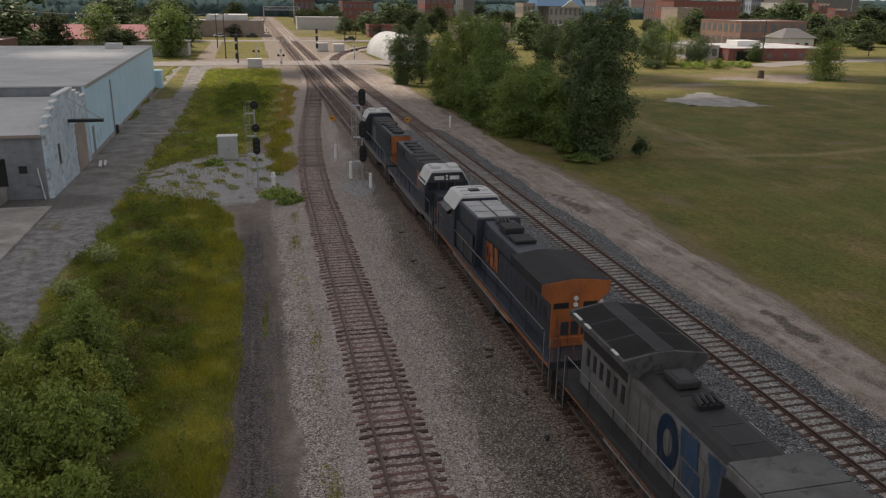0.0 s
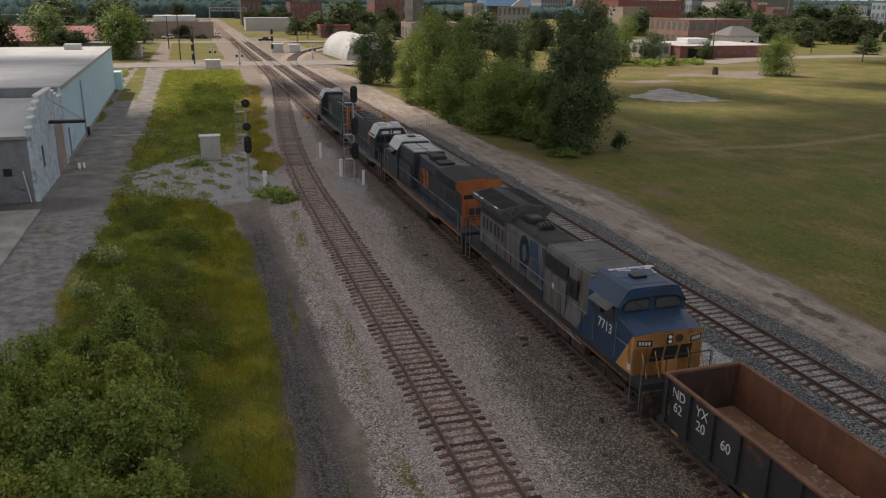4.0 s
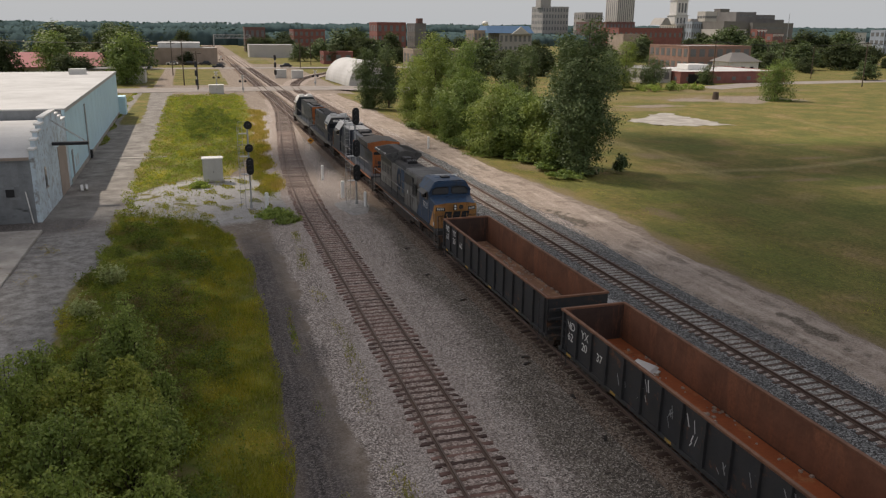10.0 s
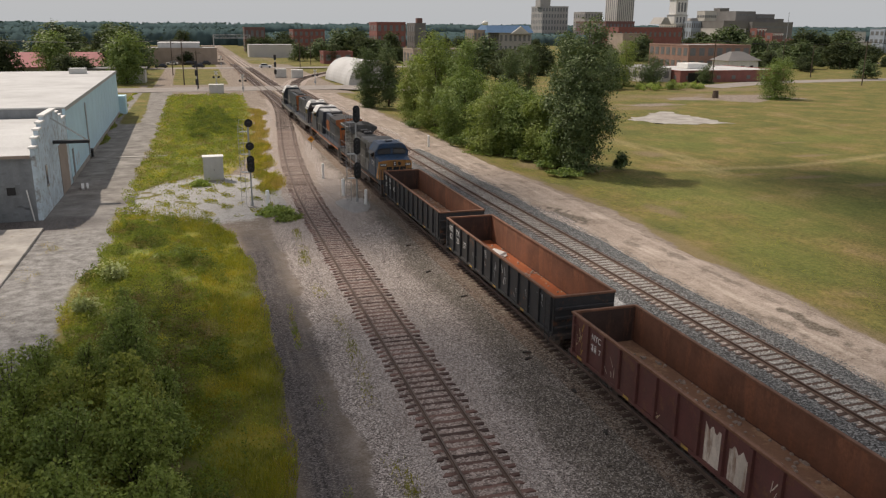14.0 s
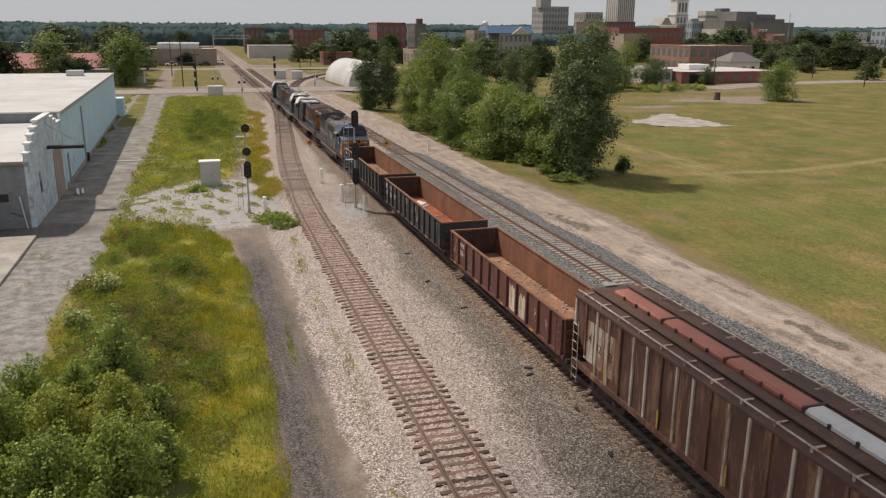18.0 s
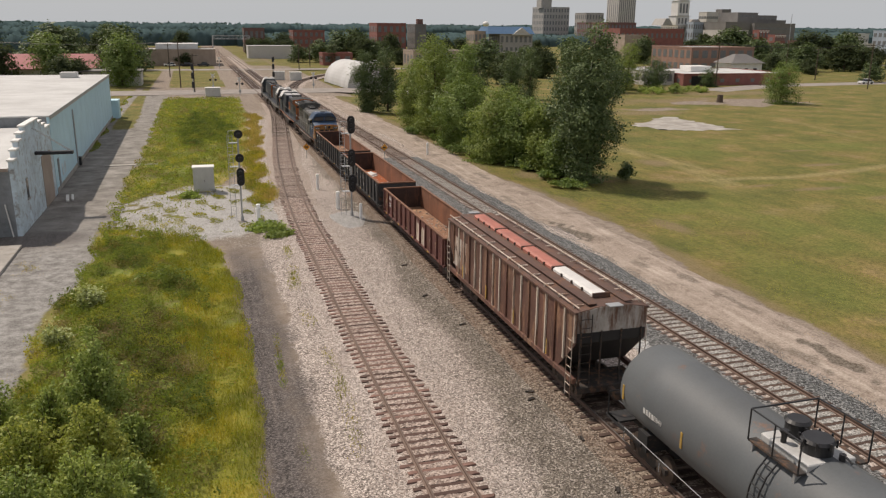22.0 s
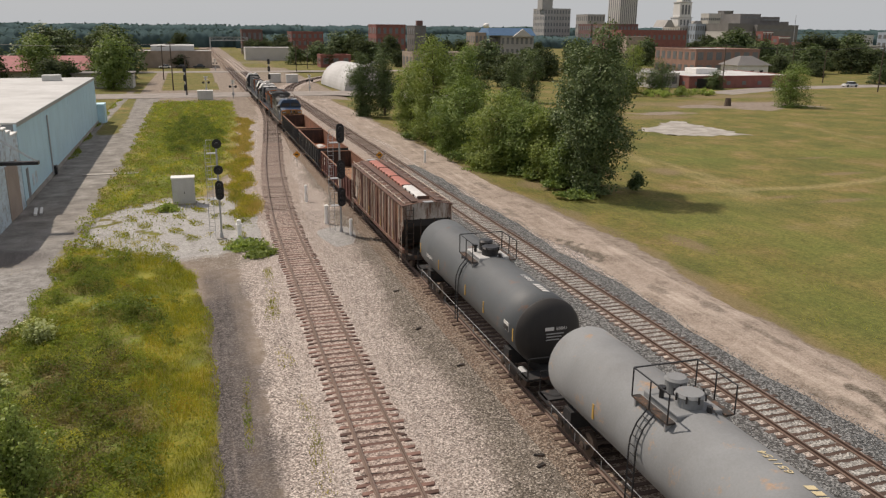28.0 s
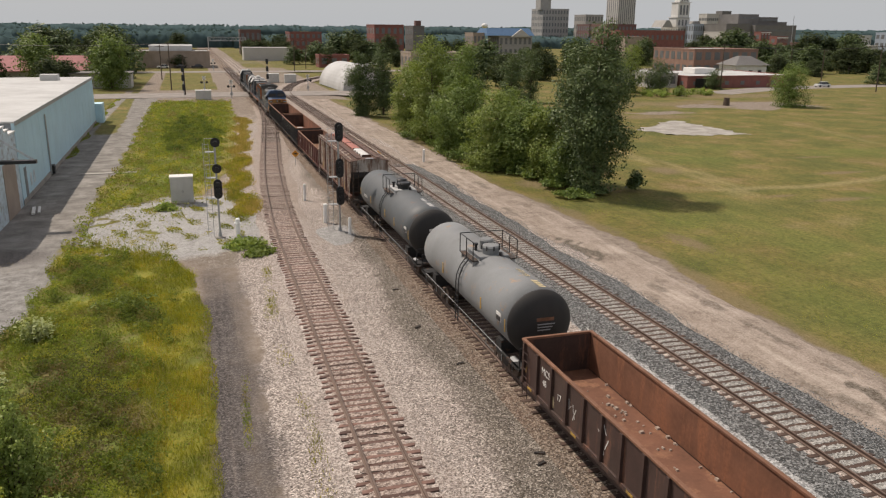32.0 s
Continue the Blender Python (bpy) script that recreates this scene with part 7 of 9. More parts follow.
def cabinet(x, y, w, d, h, label):
    c = thing("relay_cabinet", label, "cabinet", pose(x, y, -0.12), group="relay cabinets")
    boxed("body", M["alu"], c, -w / 2, w / 2, -d / 2, d / 2, 0.12, h - 0.1, bevel=0.02)
    boxed("roof", M["white_paint"], c, -w / 2 - 0.06, w / 2 + 0.06, -d / 2 - 0.06, d / 2 + 0.06, h - 0.1, h, bevel=0.02)
    boxed("plinth", M["concrete"], c, -w / 2 - 0.1, w / 2 + 0.1, -d / 2 - 0.1, d / 2 + 0.1, -0.1, 0.12)
    boxed("door", M["alu"], c, -w / 2 + 0.1, -0.02, -d / 2 - 0.02, -d / 2, 0.25, h - 0.25)
    boxed("door", M["alu"], c, 0.02, w / 2 - 0.1, -d / 2 - 0.02, -d / 2, 0.25, h - 0.25)
    boxed("handle", M["black"], c, 0.06, 0.1, -d / 2 - 0.05, -d / 2 - 0.02, 1.0, 1.2)


cabinet(-7.65, 80.9, 1.9, 1.2, 2.45, "pale grey metal relay cabinet on a gravel pad")
cabinet(-4.9, 189, 3.2, 2.0, 2.0, "white relay cabin in the weeds by the crossing")
cabinet(14.6, 243, 3.0, 2.2, 2.5, "pale relay cabin beyond the crossing")
cabinet(19.0, 240, 3.2, 2.4, 2.4, "grey relay cabin beyond the crossing")


def marker_post(x, y, h, r, material, label, cap=False):
    p = thing("marker_post", label, "post", pose(x, y, -0.12), group="marker posts")
    bm = bmesh.new()
    tube(bm, (0, 0, -0.1), (0, 0, h), r, 12)
    part("tube", bm, material, p)
    bm = bmesh.new()
    tube(bm, (0, 0, h), (0, 0, h + 0.06), r * 1.15, 12, r * 0.5)
    part("cap", bm, material, p)
    if cap:
        bm = bmesh.new()
        tube(bm, (0, 0, h * 0.72), (0, 0, h * 0.78), r * 1.6, 12)
        part("collar", bm, material, p)


marker_post(-3.5, 67.6, 1.3, 0.16, M["post_white"], "white vent post beside the signal", True)
marker_post(4.6, 65.6, 1.35, 0.13, M["post_white"], "white vent post between the tracks")
marker_post(3.45, 70.2, 1.5, 0.17, M["post_white"], "stout white vent post between the tracks")
marker_post(2.9, 79.0, 1.5, 0.13, M["post_white"], "slim white post between the tracks")
marker_post(19.0, 97.2, 1.5, 0.14, M["post_white"], "white pipeline marker post by the dirt road")


def diamond_sign(x, y, h, label):
    s = thing("track_sign", label, "sign", pose(x, y, -0.12), group="orange track signs")
    bm = bmesh.new()
    tube(bm, (0, 0, 0), (0, 0, h), 0.035, 6)
    part("post", bm, M["steel_grey"], s)
    bm = bmesh.new()
    prism(bm, [(0, -0.42), (0.42, 0), (0, 0.42), (-0.42, 0)], "y", -0.05, -0.03)
    o = part("plate", bm, M["orange_sign"], s)
    o.matrix_basis = pose(0, 0, h - 0.35)
    boxed("bar", M["black"], s, -0.18, 0.18, -0.06, -0.05, h - 0.42, h - 0.28)


diamond_sign(4.3, 98.5, 1.7, "orange diamond track sign on a post beside the main line")
diamond_sign(13.3, 96.0, 1.7, "orange diamond track sign beside the rusty track")


def pole(x, y, h, arms, label, wires=()):
    p = thing("utility_pole", label, "pole", pose(x, y, -0.2), group="utility poles")
    bm = bmesh.new()
    tube(bm, (0, 0, 0), (0, 0, h), 0.16, 8, 0.11)
    part("pole", bm, M["bark"], p)
    for z in arms:
        boxed("crossarm", M["bark"], p, -1.2, 1.2, -0.06, 0.06, h - z - 0.06, h - z + 0.06)
        for k in (-1.1, -0.5, 0.5, 1.1):
            bm = bmesh.new()
            tube(bm, (k, 0, h - z + 0.06), (k, 0, h - z + 0.2), 0.04, 6)
            part("insulator", bm, M["stone_pale"], p)


for x, y, h in ((-12.2, 217, 11.5), (-8.8, 201, 9.0), (26.9, 299, 11), (33.5, 320, 11), (-16, 260, 10), (128, 195, 12), (165, 180, 12), (178, 215, 10), (196, 260, 11), (205, 262, 11)):
    pole(x, y, h, (0.5,), "weathered wooden utility pole with a crossarm")


def crossing_signal(x, y, label="grade crossing signal on a mast by the road"):
    s = thing("crossing_signal", label, "crossing signal", pose(x, y, -0.12), group="crossing signals")
    bm = bmesh.new()
    tube(bm, (0, 0, 0), (0, 0, 4.0), 0.09, 8)
    part("mast", bm, M["steel_grey"], s)
    for a in (-45, 45):
        o = boxed("crossbuck", M["white_paint"], s, -0.6, 0.6, -0.03, 0.0, -0.1, 0.1)
        o.matrix_basis = pose(0, -0.1, 3.6, 0, a, 0)
    boxed("light_bar", M["steel_grey"], s, -0.7, 0.7, -0.14, -0.08, 2.55, 2.63)
    for x2 in (-0.6, 0.6):
        bm = bmesh.new()
        tube(bm, (x2, -0.1, 2.6), (x2, -0.2, 2.6), 0.28, 14)
        part("light", bm, M["black"], s)
    boxed("gate_base", M["steel_grey"], s, -0.25, 0.25, -0.2, 0.2, 0.7, 1.3, bevel=0.03)


for x, y in ((1.0, 190.5), (19.8, 207.5), (-0.5, 309), (-4.5, 205)):
    crossing_signal(x, y)


def far_signal(x, y):
    s = thing("railway_signal", "railway signal seen from its front beyond the crossing", "railway signal", pose(x, y, -0.12), group="railway signals")
    bm = bmesh.new()
    tube(bm, (0, 0, 0), (0, 0, 6.2), 0.09, 8)
    part("mast", bm, M["steel_grey"], s)
    for z in (6.0, 4.0, 1.9):
        boxed("signal_head", M["black"], s, -0.35, 0.35, -0.25, -0.05, z - 0.7, z + 0.7, bevel=0.1)


far_signal(12.6, 238)
far_signal(-9.0, 199)


def gantry():
    g = thing("signal_gantry", "steel lattice signal bridge over the distant tracks", "signal bridge")
    for x in (0.5, 20.5):
        boxed("leg", M["steel_grey"], g, x - 0.3, x + 0.3, 479.5, 480.5, -0.2, 9.3)
    for z in (7.3, 9.2):
        boxed("chord", M["steel_grey"], g, 0.5, 20.5, 479.6, 480.4, z, z + 0.25)
    bm = bmesh.new()
    for i in range(10):
        tube(bm, (0.5 + i * 2, 480, 7.4), (2.5 + i * 2, 480, 9.3), 0.1, 4)
        tube(bm, (2.5 + i * 2, 480, 7.4), (0.5 + i * 2, 480, 9.3), 0.1, 4)
    part("lattice", bm, M["steel_grey"], g)


gantry()


# ---- roads ----
def road(name, line, width, material, label, dz=-0.06):
    ob = sweep(name, line, [(-width / 2, -0.08), (-width / 2 + 0.15, 0.0), (width / 2 - 0.15, 0.0), (width / 2, -0.08)], material, None, 0, dz)
    return tagged(ob, label, "road", kind="structure")


road("road", [(x, 200.5 + 0.02 * x) for x in np.arange(-160, 27, 6.0)] + [(30, 198.5), (36, 195), (44, 190), (54, 184)], 13.0, M["asphalt"], "worn pale asphalt road over the level crossing", 0.02)
road("road", [(x, 300.5) for x in np.arange(-200, 300, 10.0)], 9.0, M["asphalt"], "second road across the tracks further on", -0.02)
road("road", [(x, 184 + 0.35 * (x - 120) + 8 * math.sin((x - 120) / 60)) for x in np.arange(118, 150, 4.0)] + [(x, 197 + 4.0 * math.sin((x - 150) / 40)) for x in np.arange(152, 420, 8.0)], 9.0, M["asphalt"], "asphalt street past the field", -0.08)


def dirt_road():
    """A low packed crown that runs out unevenly into the ground on both sides."""
    ys = np.unique(np.r_[np.arange(-40, 16, 1.5), np.arange(16, 90, 0.3), np.arange(90, 186, 1.5)])
    us = np.unique(np.r_[np.linspace(-3.75, 1.7, 30), [-3.2, 1.2]])
    up = np.interp(us, [-3.75, -3.2, -2.4, -1.0, 0.1, 0.8, 1.2, 1.7], [-0.08, 0.0, 0.04, 0.055, 0.055, 0.04, 0.0, -0.08])
    U, Y = np.meshgrid(us, ys)
    X = 22.0 - 0.012 * (Y - 30) + U * (1 + 0.1 * np.sin(Y * 0.21)) + 0.2 * np.sin(Y * 0.13)
    hollow = np.zeros_like(X)
    for cx, cy, rx, ry in ((19.4, 57.6, 0.9, 2.6), (21.8, 39.6, 0.35, 2.2), (21.4, 31.2, 0.45, 2.6), (21.9, 35.2, 0.3, 1.6), (20.0, 31.6, 0.5, 1.9), (19.5, 33.6, 0.4, 1.5), (21.6, 44.6, 0.4, 1.8), (20.4, 48.0, 0.35, 1.6), (21.2, 25.5, 0.4, 2.0), (19.3, 70.0, 0.5, 2.4), (20.9, 82.0, 0.5, 2.6), (20.2, 55.9, 0.5, 1.2)):
        ragged = 1 + 0.3 * np.sin(Y * 2.3 + X * 3.1) + 0.2 * np.sin(Y * 5.1 - X * 4.0)
        hollow = np.maximum(hollow, (1.0 if ry > 2.55 and rx > 0.8 or cy in (55.9, 31.2) else 0.5) * np.clip(1.7 - 1.4 * np.hypot((X - cx) / rx, (Y - cy) / ry) * ragged, 0, 1))
    Z = ground_z(X, Y) + up[None] + 0.008 * np.sin(Y * 1.9 + U * 3) - 0.03 * hollow
    n, k = X.shape
    i = (np.arange(n - 1)[:, None] * k + np.arange(k - 1)[None]).reshape(-1)
    me = raw_mesh("dirt_road", [tuple(v) for v in np.stack([X, Y, Z], -1).reshape(-1, 3).tolist()], [(int(a), int(a) + 1, int(a) + k + 1, int(a) + k) for a in i], packed_dirt())
    at = me.color_attributes.new("hollows", "FLOAT_COLOR", "POINT")
    at.data.foreach_set("color", np.stack([hollow] * 3 + [np.ones_like(hollow)], -1).astype(np.float32).reshape(-1))
    tagged(new("dirt_road", me), "packed pale dirt road with ruts beside the track", "road", kind="structure")


dirt_road()

# concrete slab in the field, and the loading pad by the block building
def broken_slab():
    """A slab with a broken, grown-over edge."""
    rng = random.Random(4)
    base = [(60.3, 120.4), (61.6, 114.5), (62.7, 112.6), (67.5, 111.4), (74.4, 110.6), (73.6, 113.4), (74.0, 119), (73.8, 124), (74, 130), (70, 128.5), (66, 124.5), (63.5, 122.5)]
    pts = []
    for (x0, y0), (x1, y1) in zip(base, base[1:] + base[:1]):
        for k in range(5):
            f = k / 5
            pts.append((x0 + (x1 - x0) * f + rng.uniform(-0.8, 0.5), y0 + (y1 - y0) * f + rng.uniform(-0.8, 0.8)))
    bm = bmesh.new()
    prism(bm, pts, "z", -0.4, -0.09)
    return new("concrete_slab", mesh_of(done(bm), M["concrete"], "slab"))


slab = broken_slab()
tagged(slab, "broken pale concrete slab lying in the field", "slab", kind="structure")
pad = new("concrete_pad", mesh_of(done((lambda b: (box(b, -30, -20.3, 46, 63.5, -0.5, 0.05), b)[1])(bmesh.new()), 0.03), M["concrete"], "pad"))
tagged(pad, "pale concrete loading pad beside the block building", "slab", kind="structure")


walk_slab = new("concrete_walk", mesh_of(done((lambda b: (box(b, -18.2, -12.6, 97.7, 98.5, -0.4, -0.05), b)[1])(bmesh.new()), 0.02), M["concrete"], "walk"))
tagged(walk_slab, "narrow weathered concrete walk across the weeds", "slab", kind="structure")


def quonset():
    """A white half-round hut with an end wall and a window."""
    q = thing("quonset_hut", "white half-round metal hut with a small end window", "hut", pose(34.4, 206.5, -0.2, 0, 0, 3))
    r, n = 6.2, 22
    bm = bmesh.new()
    pts = [(r * math.cos(math.pi * i / n), r * math.sin(math.pi * i / n)) for i in range(n + 1)]
    prism(bm, pts + [(u * 0.985, v * 0.985) for u, v in reversed(pts)], "y", 0, 30)
    part("barrel_roof", bm, M["roof_white"], q, smooth=False)
    bm = bmesh.new()
    prism(bm, [(u * 0.98, v * 0.98) for u, v in pts], "y", 0.3, 0.5)
    part("end_wall", bm, M["stone_pale"], q)
    bm = bmesh.new()
    prism(bm, [(u * 0.98, v * 0.98) for u, v in pts], "y", 29.5, 29.7)
    part("end_wall", bm, M["stone_pale"], q)
    for x in (-4.2, -2.9):
        boxed("window", M["glass"], q, x, x + 1.0, 0.26, 0.3, 1.8, 3.0)


quonset()


# ---- trees and bushes ----
def lobe_set(rng, height, radius, n, low=0.15):
    out = []
    for i in range(n):
        f = low + (1 - low) * (i + 0.5) / n
        rr = radius * (0.55 + 0.45 * math.sin(math.pi * min(1, f * 0.9 + 0.12)))
        a = rng.uniform(0, math.tau)
        d = rr * rng.uniform(0.15, 0.5)
        s = rr * rng.uniform(0.55, 0.8)
        out.append((d * math.cos(a), d * math.sin(a), height * f * 0.92, s, s, s * rng.uniform(0.8, 1.15)))
    return out


def grove():
    spec = [  # x, y, height, radius, leaf, count, words
        (30.6, 77.0, 16.9, 3.9, "leaf_dark", 15000, "tall dark green cottonwood tree at the field's edge"),
        (30.6, 81.5, 15.4, 2.7, "leaf_dark", 11000, "tall dark green tree standing in the grove"),
        (26.2, 93.0, 8.2, 4.3, "leaf_mid", 9000, "bushy light green tree draped in vines"),
        (27.6, 89.0, 7.6, 3.0, "leaf_grove", 8000, "leafy green tree in the grove"),
        (25.6, 103.0, 9.0, 4.6, "leaf_grove", 8000, "leafy green tree at the dirt road's edge"),
        (25.0, 115.0, 14.2, 4.3, "leaf_mid", 11000, "tall light green tree at the dirt road's edge"),
        (27.6, 110.0, 13.6, 3.6, "leaf_grove", 9500, "tall green tree in the grove"),
        (31.6, 118.0, 12.6, 2.4, "leaf_dark", 6000, "tall green tree in the grove"),
        (30.6, 92.0, 7.4, 3.0, "leaf_grove", 6500, "leafy green tree in the grove"),
        (28.9, 85.0, 7.6, 2.3, "leaf_mid", 6500, "dead tree draped in bright green vines"),
        (29.0, 80.6, 5.4, 1.7, "leaf_grove", 4000, "low leafy tree at the grove's edge"),
        (24.2, 124.0, 11.5, 3.2, "leaf_mid", 8000, "light green tree beside the dirt road"),
        (21.6, 150.0, 11.6, 2.6, "leaf_dark", 7000, "dark green tree near the crossing"),
        (25.6, 149.0, 12.3, 2.9, "leaf_dark", 7500, "dark green tree near the crossing"),
        (43.0, 132.0, 6.0, 2.6, "leaf_grove", 4000, "green tree behind the grove"),
        (50.5, 150.0, 11.0, 2.9, "leaf_dark", 6000, "green tree behind the grove"),
        (62.0, 168.0, 11.5, 2.6, "leaf_dark", 5000, "green tree far behind the grove"),
        (98.0, 190.0, 12.5, 5.2, "leaf_mid", 7000, "light green tree beyond the field"),
        (104.0, 186.0, 8.0, 4.5, "leaf_dark", 6000, "dark green tree beyond the field"),
        (90.0, 184.0, 9.0, 4.8, "leaf_dark", 6000, "dark green tree beyond the field"),
        (112.0, 149.0, 8.6, 4.6, "leaf_grove", 7000, "lone bushy green tree standing in the mown field"),
        (127.0, 196.0, 5.0, 2.6, "leaf_dark", 3000, "small green tree in front of the brick building"),
    ]
    for i, (x, y, h, r, leaf, n, words) in enumerate(spec):
        rng = random.Random(i + 3)
        tree("tree", x, y, h, lobe_set(rng, h, r, 11 if h > 9 else 7, 0.02), M[leaf], int(n * 1.9), 0.122, words, 0.22, group="trees round the field", seed=i, clump=0.4, per=34)


grove()


def shrub(x, y, h, r, leaf, n, size, label, seed, group="shrubs", clump=0.22, lobes_n=12):
    """Many leafy shoots of uneven height and lean from one root."""
    rng = random.Random(seed)
    lobes = []
    for k in range(lobes_n):
        a, d = rng.uniform(0, math.tau), r * rng.uniform(0.0, 1.0) ** 0.7
        top = h * (1 - 0.5 * (d / r) ** 2) * rng.uniform(0.55, 1.0)
        s = r * rng.uniform(0.15, 0.42)
        lobes.append((d * math.cos(a), d * math.sin(a), top * 0.6, s, s * rng.uniform(0.7, 1.3), top * 0.42))
    tree("shrub", x, y, h, lobes, M[leaf], n, size, label, 0.07, "shrub", group, seed=seed, clump=clump, limbs=12, per=26)


def bush(x, y, h, r, leaf, n, seed, size=0.058):
    """A bush of arching shoots from one root, each clad in leaves that thin out toward its tip, with dark gaps between the shoots."""
    rng = np.random.default_rng(seed)
    t = thing("bush", BUSH_WORDS[leaf], "bush", pose(x, y, -0.12), "bushes by the gravel yard")
    bm = bmesh.new()
    shoots = []
    count = int(22 + 9 * r)
    for k in range(count):
        f = ((k + 0.5) / count) ** 0.6
        ang = k * 2.39996 + rng.uniform(-0.4, 0.4)
        out = r * f * rng.uniform(0.8, 1.12)
        top = h * (1.0 - 0.62 * f ** 2.2) * rng.uniform(0.8, 1.08)
        tip = np.array([out * math.cos(ang), out * math.sin(ang), top])
        mid = np.array([tip[0] * 0.55, tip[1] * 0.55, top * 0.62])
        shoots.append((mid, tip))
        tube(bm, (0.04 * math.cos(ang), 0.04 * math.sin(ang), 0), tuple(mid), 0.035, 5, 0.02)
        tube(bm, tuple(mid), tuple(tip), 0.02, 5, 0.005)
    tagged(part("woody_growth", bm, M["bark"], t), kind="stuff")
    pick = rng.integers(0, count, n)
    u = rng.random(n) ** 0.75
    a, b = np.array([q[0] for q in shoots])[pick], np.array([q[1] for q in shoots])[pick]
    line = np.where((u < 0.35)[:, None], a * (0.45 + 0.55 * u[:, None] / 0.35), a + (b - a) * ((u[:, None] - 0.35) / 0.65))
    # sprays: the leaves sit in whorls along each shoot
    whorl = np.round(u * 7) / 7
    off = rng.normal(0, 1, (n, 3)) * np.array([1, 1, 0.55])
    spread = (0.07 + 0.15 * r * (1 - u) ** 0.6)[:, None] * (0.75 + 0.5 * np.sin(whorl * 23 + pick * 1.7) ** 2)[:, None]
    p = line + off * spread
    p[:, 2] = np.maximum(p[:, 2], 0.05)
    d = off * 0.55 + np.array([0, 0, 0.55])
    shared("foliage", quads_mesh("foliage", leaf_quads(p, d, size, rng, 0.35), M[leaf]), t)
    return t


BUSH_WORDS = {"leaf_bush": "leafy green bush of many shoots beside the gravel yard", "leaf_bush_dark": "dark green bush with pale tips among the weeds",
              "leaf_bush_yellow": "yellowish green bush of arching shoots by the weedy strip"}
for i, (x, y, h, r, leaf, n) in enumerate((
        (-11.9, 32.6, 4.3, 1.5, "leaf_bush_dark", 9500), (-15.1, 31.4, 3.2, 1.35, "leaf_bush", 6500), (-15.6, 28.6, 3.7, 1.5, "leaf_bush", 7000), (-13.7, 33.6, 2.1, 0.8, "leaf_bush_dark", 2200),
        (-13.5, 28.4, 3.2, 1.6, "leaf_bush_yellow", 8000), (-11.6, 28.6, 3.3, 1.45, "leaf_bush_yellow", 7500), (-11.2, 24.6, 4.0, 1.55, "leaf_bush", 9000), (-13.4, 24.8, 3.3, 1.7, "leaf_bush_dark", 8500),
        (-15.5, 25.0, 3.5, 1.6, "leaf_bush", 7000), (-10.2, 26.4, 2.3, 1.0, "leaf_bush_dark", 4200), (-10.6, 30.6, 1.9, 0.9, "leaf_bush_dark", 3200), (-12.6, 21.0, 3.3, 1.7, "leaf_bush", 8500),
        (-14.8, 21.6, 3.2, 1.6, "leaf_bush_yellow", 7000), (-10.4, 21.6, 2.5, 1.2, "leaf_bush", 5500))):
    bush(x, y, h, r, leaf, n, i + 40)
for i, (x, y, h, r, leaf) in enumerate(((-14.9, 42.5, 1.5, 0.55, "leaf_pale"), (-14.0, 48.6, 1.5, 0.75, "leaf_pale"), (-10.6, 53.0, 0.8, 1.6, "leaf_mid"), (-3.2, 64.3, 0.6, 1.2, "leaf_bright"), (-2.5, 62.2, 0.35, 0.8, "leaf_mid"),
        (-9.0, 78.2, 0.5, 0.7, "leaf_bright"), (27.8, 75.4, 0.6, 1.6, "leaf_grove"), (34.9, 76.2, 2.3, 0.7, "leaf_dark"), (28.2, 85, 0.7, 1.4, "leaf_grove"), (24.6, 97, 2.2, 2.4, "leaf_grove"), (29.6, 75.8, 0.8, 1.5, "leaf_dark"), (28.0, 80.5, 0.6, 1.3, "leaf_grove"), (25.4, 91.5, 1.6, 1.7, "leaf_mid"), (24.4, 107, 2.2, 2.2, "leaf_grove"), (24.2, 118, 2.4, 2.2, "leaf_grove"),
        (88, 178, 2.5, 3.0, "leaf_dark"), (98, 177, 2.5, 3.2, "leaf_bright"), (105, 178, 2.6, 3.0, "leaf_mid"), (112, 180, 2.2, 2.6, "leaf_bright"))):
    shrub(x, y, h, r, leaf, int(1100 * max(1.2, r)), 0.085 if y < 60 else 0.12, "low green shrub among the weeds", i + 80, "low shrubs", 0.22, 14)


# ---- weeds ----
def blades(name, where, n, height, width, leaf, label, seed):
    """Grass and weed blades scattered where the test lets them stand."""
    rng = np.random.default_rng(seed)
    x0, x1, y0, y1, keep = where
    p = np.stack([rng.uniform(x0, x1, n), rng.uniform(y0, y1, n)], 1)
    k = keep(p[:, 0], p[:, 1], rng.random(n))
    p = p[k]
    m = len(p)
    a = rng.uniform(0, math.tau, m)
    x, y = p[:, 0], p[:, 1]
    stand = 0.8 + 0.4 * np.sin(x * 1.1 + 0.6 * np.sin(y * 0.5)) * np.sin(y * 0.7 + 1) + 0.25 * np.sin(x * 2.7 + y) * np.sin(y * 2.1)
    hgt = height * rng.uniform(0.5, 1.2, m) * np.clip(stand, 0.25, 1.5)
    w = width * rng.uniform(0.6, 1.4, m)
    side = np.stack([np.cos(a), np.sin(a), np.zeros(m)], 1) * w[:, None]
    lean = np.stack([rng.normal(0, 0.3, m), rng.normal(0, 0.3, m), np.ones(m)], 1) * hgt[:, None]
    base = np.c_[p, np.full(m, -0.16)]
    q = np.stack([base - side, base + side, base + side * 0.35 + lean, base - side * 0.35 + lean], 1)
    return tagged(new(name, quads_mesh(name, q, leaf)), label, "weeds", kind="stuff")


